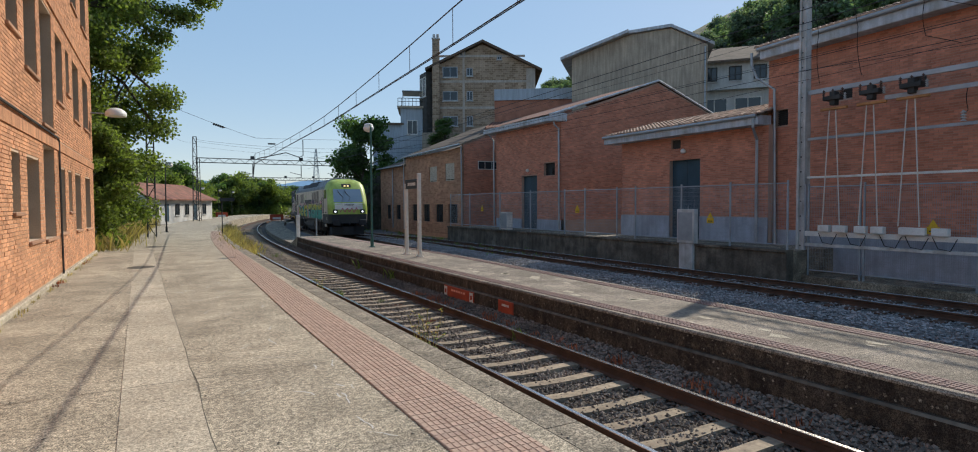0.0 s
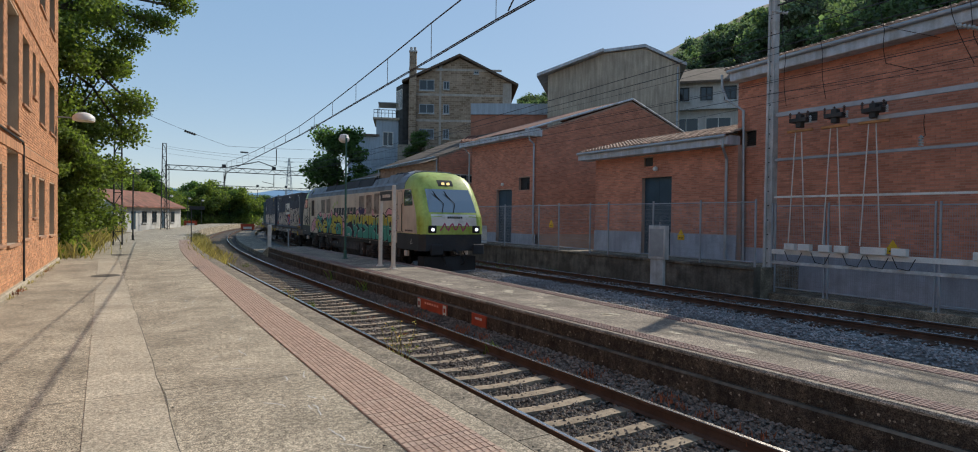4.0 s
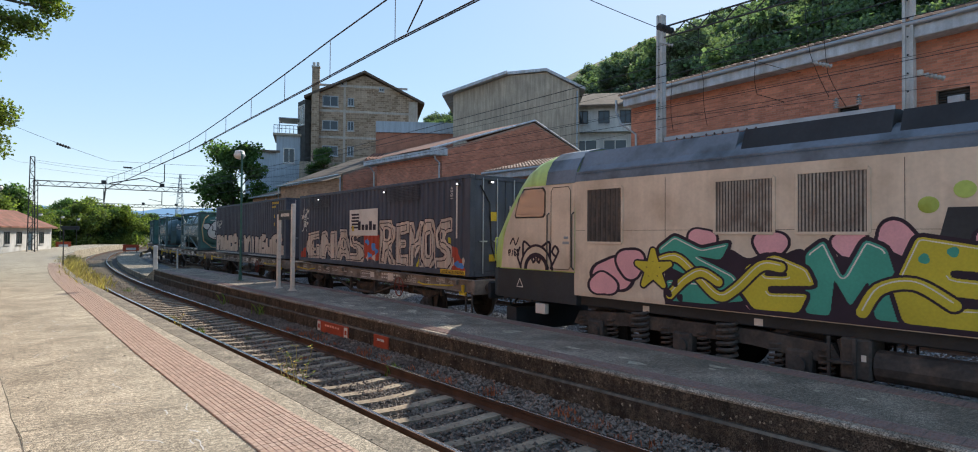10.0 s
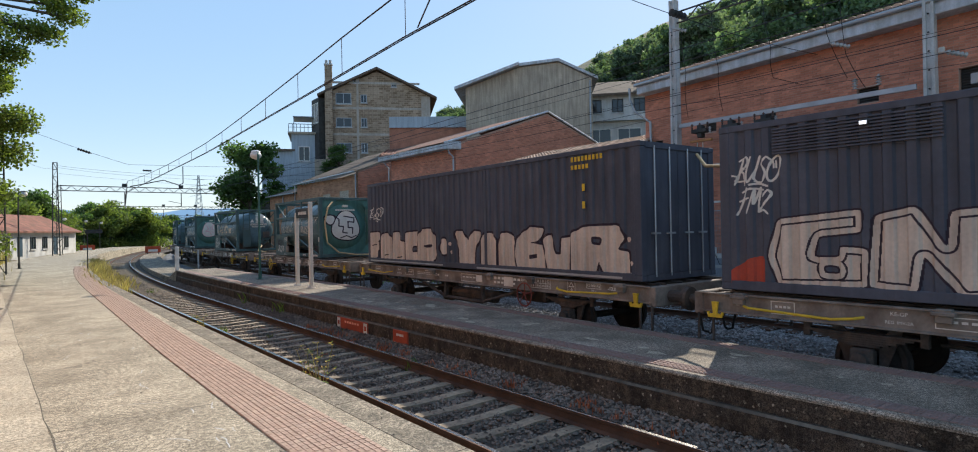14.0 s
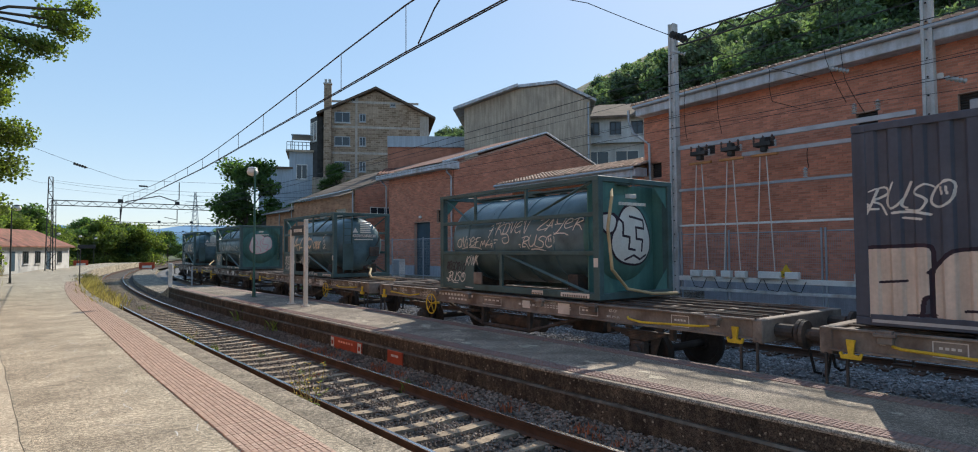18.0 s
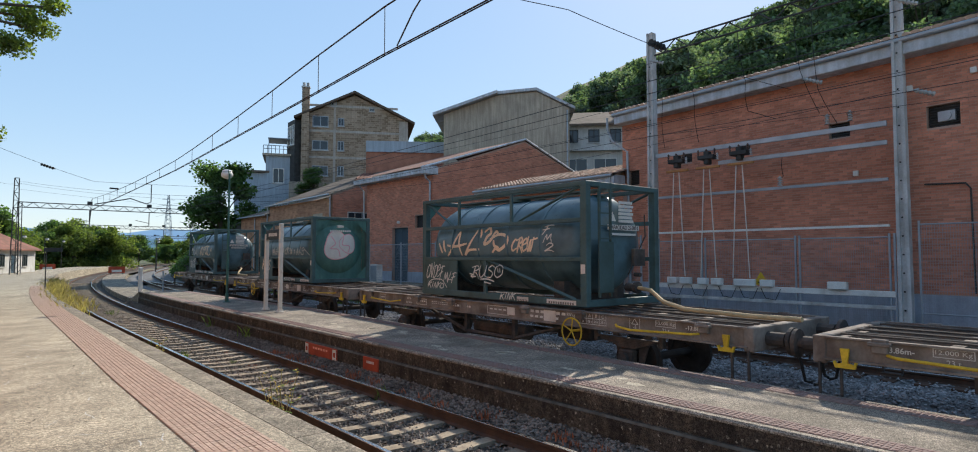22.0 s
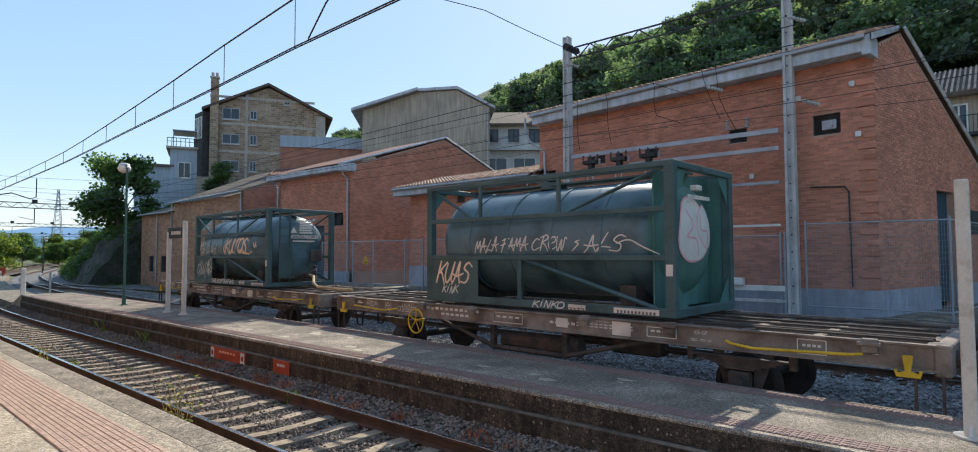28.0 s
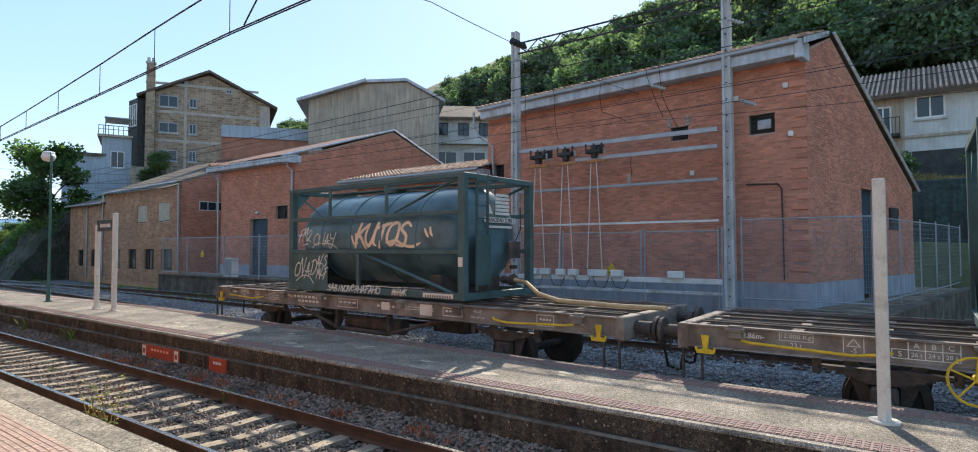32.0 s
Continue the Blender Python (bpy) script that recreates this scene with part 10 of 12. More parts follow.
    letters(w, [(E_WILD, 4.85, 3.7, 1.3, 2.3), (E_LOOP, 2.75, 1.4, 1.3, 2.5), (S_TOP, 1.6, 0.28, 1.3, 2.48)], ink + [(0.0, 9, 4)], (0.03, 0.045, 5))
    letters(w, [(S_LOW, 1.75, 0.45, 1.3, 2.45)], ink + [(0.0, 9, 3)], (0.03, 0.05, 5))
    for pts in ([(6.5, 1.95), (6.0, 2.1), (5.6, 1.8), (5.2, 1.45), (4.9, 1.6), (4.5, 2.0), (4.2, 2.0)], [(6.1, 1.4), (5.8, 1.7), (5.5, 1.85), (5.2, 1.7)], [(3.1, 1.4), (2.9, 1.75), (2.5, 1.85), (2.1, 1.6)]):
        w.line(pts, [(0.115, 2), (0.08, 4)])
        w.line([(a, b + 0.035) for a, b in pts], [(0.009, 5)])
    for cy, cz in ((6.2, 1.55), (6.12, 1.42), (6.0, 1.62), (5.9, 1.36), (2.4, 2.2), (2.1, 2.3), (1.0, 1.8), (0.8, 1.72), (0.6, 1.8)):
        w.blob(cy, cz, 0.06, 0.07, [(1.0, 2 if cy > 5 else 3 if cy > 1.5 else 2)])
    star = [(6.45 + (0.36 if k % 2 == 0 else 0.13) * math.cos(k * 0.628 + 0.3), 1.85 + (0.36 if k % 2 == 0 else 0.12) * math.sin(k * 0.628 + 0.3)) for k in range(11)]
    w.line(star, [(0.085, 2), (0.05, 4)], False)
    w.blob(6.45, 1.85, 0.14, 0.14, [(1.0, 4)])
    keep = w.c[int((0.0 - w.y0) / w.dy):, :].copy()
    letters(w, [(C_FAT, -0.06, -1.62, 1.24, top), (R_FAT, -1.55, -2.62, 1.24, top), (Y_FAT, -2.5, -3.46, 1.24, top), (S_FAT, -3.44, -4.42, 1.24, top), (R_WIDE, -4.40, -5.52, 1.24, top), (O_FAT, -5.5, -6.34, 1.24, 2.47), (N_FAT, -6.26, -7.16, 1.22, top), (E_FAT, -7.1, -8.06, 1.22, top)], ink + [(0.0, 9, 3)], (0.022, 0.046, 5))
    w.fade(3, 4, 1.98, 0.05)
    # green runs in the yellow
    for k in range(46):
        y, z = rng.uniform(-8.0, -0.3), rng.uniform(2.05, 2.45)
        a = slice(int((y - 0.022 - w.y0) / w.dy), int((y + 0.022 - w.y0) / w.dy) + 1)
        b = slice(int((1.95 - w.z0) / w.dz), int((z - w.z0) / w.dz))
        v = w.c[a, b]
        v[v == 4] = 3
    w.c[int((0.0 - w.y0) / w.dy):, :] = keep
    w.word("PRG...", -0.75, -1.65, 1.26, 1.43, [(0.013, 5)], jit=0.06)
    w.word("2023", -7.75, -8.35, 1.30, 1.46, [(0.012, 5)], jit=0.06, lean=0.2)
    w.build(l, X, {1: (SPRAY_P, "pink sprayed bubbles"), 2: (SPRAY_K, "thick black spray outlines"), 3: (SPRAY_G, "teal spray filling"), 4: (SPRAY_Y, "yellow spray filling with drips"), 5: (SPRAY_W, "thin white highlight strokes")})
    # operator's mark as plain shapes
    for k in range(8):
        y = 2.25 - k * 0.565
        mark = Mb().prism([(y, 2.44), (y - 0.44, 2.44), (y - 0.54, 2.89), (y - 0.10, 2.89)], "x", X + 0.001, X + 0.004)
        part("operator_mark", mark, SKIRT, l, "dark slanted operator shape")
    for y, z in ((2.35, 2.93), (1.98, 3.12), (1.5, 3.2)):
        part("operator_dot", Mb().tube((X + 0.001, y, z), (X + 0.005, y, z), 0.115, 16), LIME, l, "lime dot")
    bars(l, -1.449, -10.2, -9.35, 1.78, 0.07, SPRAY_K, 9, "vehicle_number")
    w = Wall(-4.0, -2.5, 2.5, 3.2, 8)
    for cy, cz, ry, rz in ((-2.88, 2.78, 0.13, 0.14), (-3.1, 2.64, 0.24, 0.13), (-3.45, 2.66, 0.28, 0.17), (-3.66, 2.74, 0.12, 0.1), (-3.02, 2.84, 0.05, 0.05), (-3.3, 2.84, 0.06, 0.05)):
        w.blob(cy, cz, ry, rz, [(1.0, 1)])
    w.build(l, X - 0.012, {1: (mat("violet_spray", (0.055, 0.04, 0.11), 0.7, bump=0.0), "dark violet sprayed cloud")})
    # scribbles on the cabs
    w = Wall(8.4, 10.45, 1.70, 2.75, 3, 0.012, 0.006)
    k = [(0.028, 1)]
    w.line([(9.45 + 0.50 * math.cos(a), 1.66 + 0.60 * math.sin(a)) for a in [math.pi * q / 10 for q in range(11)]], k)
    w.line([(9.45 + 0.34 * math.cos(a), 1.68 + 0.36 * math.sin(a)) for a in [math.pi * q / 10 for q in range(11)]], [(0.05, 1)])
    for sy in (-1, 1):
        w.line([(9.45 + sy * 0.42, 2.02), (9.45 + sy * 0.40, 2.34), (9.45 + sy * 0.2, 2.24)], k)
        w.line([(9.45 + sy * 0.09, 1.86), (9.45 + sy * 0.13, 1.95), (9.45 + sy * 0.07, 2.0), (9.45 + sy * 0.03, 1.92), (9.45 + sy * 0.09, 1.86)], k)
    w.line([(9.0, 1.75), (8.85, 2.0), (8.78, 2.15), (8.88, 2.25), (8.96, 2.12), (8.86, 2.02)], k)
    w.line([(9.95, 1.75), (10.05, 2.0), (9.98, 2.2)], k)
    w.line([(10.3, 2.28), (10.2, 2.42), (10.12, 2.26), (10.02, 2.43)], [(0.017, 1)])
    w.word("PIGS", 10.36, 10.0, 1.98, 2.18, [(0.017, 1)], jit=0.1)
    w.build(rear, -1.4535, {1: (SPRAY_K, "black sprayed pig drawing")})
    sc = Mb()
    rng = random.Random(2)
    pts = [(0.62 - k * 0.09, 2.0 + 0.16 * math.sin(k * 1.7) + rng.uniform(-0.03, 0.03)) for k in range(15)]
    stroke(sc, -11.13, pts, 0.05, front=True)
    part("graffiti", sc, mat("magenta_spray", (0.45, 0.06, 0.16), 0.7, bump=0.0), front, "pink sprayed scrawl", fix=False)
    mk = Mb()
    for k in range(8):
        mk.box(-0.30 + k * 0.085, -0.245 + k * 0.085, -11.075, -11.05, 2.36, 2.45)
    part("operator_mark", mk, SKIRT, front, "row of dark operator shapes")
    part("pantograph_gear", Mb().path([(-0.5, -1.4, 4.4), (0.1, -1.2, 4.52), (0.4, -0.6, 4.44)], 0.03, 5), LOCOBLACK, l)
    return l


def build_wagon(k):
    w = thing("container_wagon", "two-axle flat container wagon with rusty brown frame", "wagon", group="container wagons of the goods train")
    for sx in (-1, 1):
        sill = Mb().prism([(sx * 1.30, 0.93), (sx * 1.40, 0.93), (sx * 1.40, 0.955), (sx * 1.355, 0.965), (sx * 1.355, 1.235), (sx * 1.40, 1.245), (sx * 1.40, 1.27), (sx * 1.30, 1.27)], "y", -6.42, 6.42)
        s = part("side_sill", sill, WAGON, w, "rusty brown channel sill")
        for y in (-5.7, -3.0, -1.4, 1.4, 3.0, 5.7):
            part("spigot_bracket", Mb().box(sx * 1.33, sx * 1.44, y - 0.09, y + 0.09, 1.10, 1.29, 0.01).box(sx * 1.36, sx * 1.47, y - 0.13, y + 0.13, 1.20, 1.25, 0.008), WAGON, s)
        gb = Mb().path([(sx * 1.40, -5.62, 1.08), (sx * 1.50, -5.5, 1.07), (sx * 1.50, -4.3, 1.02), (sx * 1.50, -4.0, 1.06), (sx * 1.40, -3.9, 1.08)], 0.022, 6)
        part("grab_bar", gb, YELLOW, s, "yellow shunter's grab bar")
        gb = Mb().path([(sx * 1.40, 5.62, 1.08), (sx * 1.50, 5.5, 1.07), (sx * 1.50, 4.3, 1.02), (sx * 1.50, 4.0, 1.06), (sx * 1.40, 3.9, 1.08)], 0.022, 6)
        part("grab_bar", gb, YELLOW, s, "yellow shunter's grab bar")
        for y in (-6.1, 6.1):
            part("tow_hook", Mb().prism([(y - 0.055, 1.12), (y - 0.03, 0.92), (y - 0.10, 0.90), (y - 0.12, 0.94), (y - 0.145, 0.93), (y - 0.12, 0.855), (y + 0.12, 0.855), (y + 0.145, 0.93), (y + 0.12, 0.94), (y + 0.10, 0.90), (y + 0.03, 0.92), (y + 0.055, 1.12)], "x", sx * 1.41, sx * 1.455), YELLOW, s, "yellow cable hook")
        part("number_panel", Mb().box(sx * 1.356, sx * 1.362, -2.3, -1.95, 0.98, 1.22, 0.0), PLATE_W, s)
        # truss below
        tr = Mb().tube((sx * 1.25, -2.6, 0.93), (sx * 1.25, -0.9, 0.52), 0.04, 6).tube((sx * 1.25, -0.9, 0.52), (sx * 1.25, 0.9, 0.52), 0.045, 6).tube((sx * 1.25, 0.9, 0.52), (sx * 1.25, 2.6, 0.93), 0.04, 6)
        tr.box(sx * 1.2, sx * 1.3, -0.95, -0.85, 0.5, 0.95).box(sx * 1.2, sx * 1.3, 0.85, 0.95, 0.5, 0.95)
        part("truss", tr, UNDER, w)
        for y in (-4.0, 4.0):
            sp = Mb()
            for i in range(6):
                sp.box(sx * 1.10, sx * 1.22, y - 0.72 + i * 0.10, y + 0.72 - i * 0.10, 0.80 - i * 0.028, 0.825 - i * 0.028)
            part("leaf_spring", sp, UNDER, w, "stacked leaf spring")
            part("axle_box", Mb().box(sx * 1.08, sx * 1.28, y - 0.15, y + 0.15, 0.36, 0.64, 0.03).tube((sx * 1.26, y, 0.48), (sx * 1.36, y, 0.48), 0.11, 12), UNDER, w)
            part("axle_guard", Mb().prism([(y - 0.48, 0.95), (y - 0.22, 0.3), (y - 0.15, 0.3), (y - 0.17, 0.66), (y + 0.17, 0.66), (y + 0.15, 0.3), (y + 0.22, 0.3), (y + 0.48, 0.95), (y + 0.38, 0.95), (y + 0.2, 0.78), (y - 0.2, 0.78), (y - 0.38, 0.95)], "x", sx * 1.03, sx * 1.07), UNDER, w)
            for q in (-0.74, 0.74):
                part("spring_shackle", Mb().box(sx * 1.12, sx * 1.22, y + q - 0.05, y + q + 0.05, 0.72, 0.95, 0.01), UNDER, w)
    for y in (-6.3, -5.0, -4.0, -3.0, -1.4, 0.0, 1.4, 3.0, 4.0, 5.0, 6.3):
        part("cross_member", Mb().box(-1.3, 1.3, y - 0.07, y + 0.07, 1.02, 1.22), WAGON, w, "rusty cross member")
    for x in (-0.55, 0.55):
        part("centre_sill", Mb().box(x - 0.07, x + 0.07, -6.4, 6.4, 1.0, 1.24), WAGON, w)
    for x in (-0.95, -0.75, -0.25, 0.25, 0.8):
        part("deck_rod", Mb().tube((x, -6.3, 1.27), (x, 6.3, 1.27), 0.022, 5), UNDER, w, "dark rod along the deck")
    for s in (-1, 1):
        part("headstock", Mb().box(-1.38, 1.38, s * 6.35, s * 6.52, 0.88, 1.27, 0.015), WAGON, w)
        for sx in (-1, 1):
            part("buffer", Mb().tube((sx * 0.92, s * 6.5, 1.06), (sx * 0.92, s * 6.8, 1.06), 0.12, 12).tube((sx * 0.92, s * 6.78, 1.06), (sx * 0.92, s * 6.90, 1.06), 0.085, 12).tube((sx * 0.92, s * 6.87, 1.06), (sx * 0.92, s * 6.925, 1.06), 0.22, 18), UNDER, w, "round sprung buffer")
            part("step", Mb().box(sx * 1.25, sx * 1.42, s * 6.15, s * 6.45, 0.42, 0.45).box(sx * 1.36, sx * 1.40, s * 6.15, s * 6.18, 0.42, 0.9).box(sx * 1.36, sx * 1.40, s * 6.42, s * 6.45, 0.42, 0.9), UNDER, w)
            part("brake_hose", Mb().path([(sx * 0.35, s * 6.5, 0.95), (sx * 0.38, s * 6.75, 0.75), (sx * 0.36, s * 6.82, 0.42), (sx * 0.3, s * 6.9, 0.40)], 0.024, 6), RUBBER, w)
        part("coupling", Mb().path([(0, s * 6.5, 1.02), (0, s * 6.75, 0.95), (0, s * 6.92, 0.88)], 0.04, 6), UNDER, w)
    part("brake_gear", Mb().box(-0.2, 0.2, -2.2, -1.2, 0.5, 0.85, 0.03).tube((0, -3.4, 0.6), (0, 3.4, 0.6), 0.03, 6).tube((-0.9, -1.0, 0.62), (-0.9, 0.9, 0.62), 0.16, 10), UNDER, w)
    # hand wheel
    hw = Mb()
    way = -1 if k in (0, 1, 3) else 1
    hy, hz = (3.12 if way > 0 else -2.85), 0.86
    n = 20
    hw.path([(-1.47, hy + 0.26 * math.cos(2 * math.pi * i / n), hz + 0.26 * math.sin(2 * math.pi * i / n)) for i in range(n + 1)], 0.016, 5)
    for i in range(5):
        hw.tube((-1.47, hy, hz), (-1.47, hy + 0.26 * math.cos(2 * math.pi * i / 5 + 0.4), hz + 0.26 * math.sin(2 * math.pi * i / 5 + 0.4)), 0.012, 5)
    hw.tube((-1.47, hy, hz), (-1.2, hy, hz), 0.025, 6)
    if k < 5:
        part("brake_wheel", hw, mat("rusty_red_wheel", (0.20, 0.05, 0.035), 0.7) if k < 2 else YELLOW, w, "spoked red brake wheel" if k < 2 else "spoked yellow brake wheel")
    # stencilled markings
    X = -1.356

    def span(a, b):
        return sorted((way * a, way * b))
    rng = random.Random(30 + k)
    bars(w, X, *span(1.2, 2.6), 1.14, 0.06, SPRAY_W, 9, "vehicle_number", 1)
    bars(w, X, *span(1.5, 2.4), 1.03, 0.05, SPRAY_W, 6, "vehicle_number", 2)
    bars(w, X, *span(-1.2, -0.6), 1.08, 0.05, SPRAY_W, 5, "operator_mark", 3)
    for ya, yb, z0, z1 in ((0.05, 0.8, 1.0, 1.2), (-3.1, -2.6, 1.02, 1.18), (-5.2, -4.85, 1.0, 1.2)):
        y0, y1 = span(ya, yb)
        fr = Mb()
        stroke(fr, X - 0.002, [(y0, z0), (y1, z0), (y1, z1), (y0, z1), (y0, z0)], 0.014)
        part("marking", fr, SPRAY_W, w, "white stencilled frame", fix=False)
        bars(w, X, y0 + 0.05, y1 - 0.05, (z0 + z1) / 2, 0.035, SPRAY_W, 4, "marking", 4)
    writing("marking", "RIV Lgs", 0.09, SPRAY_W, w, side_at(X - 0.003, way * 2.75, 1.17), "white stencil")
    # load table, tare and length
    left, col = (3.74 if way > 0 else -3.14), 0.165
    for i, (ch, load) in enumerate(zip("ABC", ("26 t", "24 t", "28 t"))):
        writing("marking", ch, 0.09, SPRAY_W, w, side_at(X - 0.003, left - (i + 0.5) * col, 1.19), "white stencil letter")
        writing("marking", load, 0.07, SPRAY_W, w, side_at(X - 0.003, left - (i + 0.5) * col, 1.075), "white stencilled load")
    writing("marking", "S", 0.09, SPRAY_W, w, side_at(X - 0.003, left + 0.5 * col, 1.075), "white stencil letter")
    grid = Mb()
    for z in (1.02, 1.135, 1.245):
        stroke(grid, X - 0.002, [(left + (col if z < 1.2 else 0.0), z), (left - 3 * col, z)], 0.010)
    for i in range(-1, 4):
        stroke(grid, X - 0.0035, [(left - i * col, 1.02), (left - i * col, 1.245 if i >= 0 else 1.135)], 0.010)
    part("load_table", grid, SPRAY_W, w, "white stencilled load table", fix=False)
    mid = way * 4.95
    tare = Mb()
    for z in (1.125, 1.235):
        stroke(tare, X - 0.002, [(mid + 0.2, z), (mid - 0.2, z)], 0.010)
    for y in (mid + 0.2, mid - 0.2):
        stroke(tare, X - 0.0035, [(y, 1.125), (y, 1.235)], 0.010)
    part("tare_frame", tare, SPRAY_W, w, "white stencilled frame", fix=False)
    writing("marking", "12.000 Kg", 0.08, SPRAY_W, w, side_at(X - 0.003, mid, 1.18), "white stencilled tare", fit=(0.36, 0.07))
    writing("marking", "23 t", 0.09, SPRAY_W, w, side_at(X - 0.003, mid, 1.06), "white stencilled brake weight")
    mid = way * 4.3
    sign = Mb()
    stroke(sign, X - 0.002, [(mid + 0.11, 1.0), (mid - 0.11, 1.0), (mid - 0.11, 1.24), (mid + 0.11, 1.24), (mid + 0.11, 1.0)], 0.010)
    stroke(sign, X - 0.0035, [(mid + 0.07, 1.12), (mid - 0.07, 1.12), (mid, 1.22), (mid + 0.07, 1.12)], 0.012)
    part("marking", sign, SPRAY_W, w, "white stencilled triangle in a frame", fix=False)
    writing("marking", "-5", 0.09, SPRAY_W, w, side_at(X - 0.003, mid, 1.06), "white stencil")
    for y in (0.9, -0.9):
        part("vent_plate", Mb().box(-1.375, -1.356, y - 0.13, y + 0.13, 1.02, 1.2, 0.006), PLATE_W if y < 0 else WAGON, w, "perforated pale plate" if y < 0 else "rusty plate")
    writing("marking", "ATENCION", 0.05, SPRAY_W, w, side_at(X - 0.003, way * -1.75, 1.2), "white stencil")
    for i in range(2):
        bars(w, X, *span(-2.35, -1.2), 1.13 - i * 0.05, 0.018, SPRAY_W, 12, "marking", 40 + i)
    writing("marking", "KE-GP", 0.075, SPRAY_W, w, side_at(X - 0.003, way * -3.5, 1.16), "white stencil")
    writing("marking", "REG. IMV-2A", 0.06, SPRAY_W, w, side_at(X - 0.003, way * -3.5, 1.04), "white stencil")
    writing("marking", "E", 0.16, SPRAY_W, w, side_at(X - 0.003, way * -5.75, 1.13), "white stencil")
    writing("marking", "-13.86m-", 0.10, SPRAY_W, w, side_at(X - 0.003, way * 5.52, 1.15), "white stencilled length", bold=0.002)
    for q in (-4.0, 4.0):
        turning.append((wheelset(w, q, 0.47), q, 0.47))
    return w


def wave_side(mb, x, y0, y1, z0, z1, s, pitch=0.28, deep=0.042, t=0.02):
    """Corrugated side sheet."""
    pts, y = [], y0
    while y < y1 - 0.01:
        for f, d in ((0.0, 0), (0.38, 0), (0.5, 1), (0.88, 1)):
            yy = y + f * pitch
            if yy <= y1:
                pts.append((yy, d))
        y += pitch
    pts.append((y1, 0))
    o = len(mb.v)
    vs = [(x - s * deep * d, yy, z) for z in (z0, z1) for yy, d in pts]
    n = len(pts)
    return mb.add(vs, [(i, i + 1, n + i + 1, n + i) for i in range(n - 1)])


def wave_x(y, hl=6.095, hw=1.219, pitch=0.28, deep=0.042):
    """Depth of the paint on a container's corrugated side."""
    f = ((y + hl - 0.16) % pitch) / pitch
    d = 0 if f < 0.38 else (f - 0.38) / 0.12 if f < 0.5 else 1 if f < 0.88 else (1 - f) / 0.12
    return -(hw - 0.012) + deep * d - 0.004


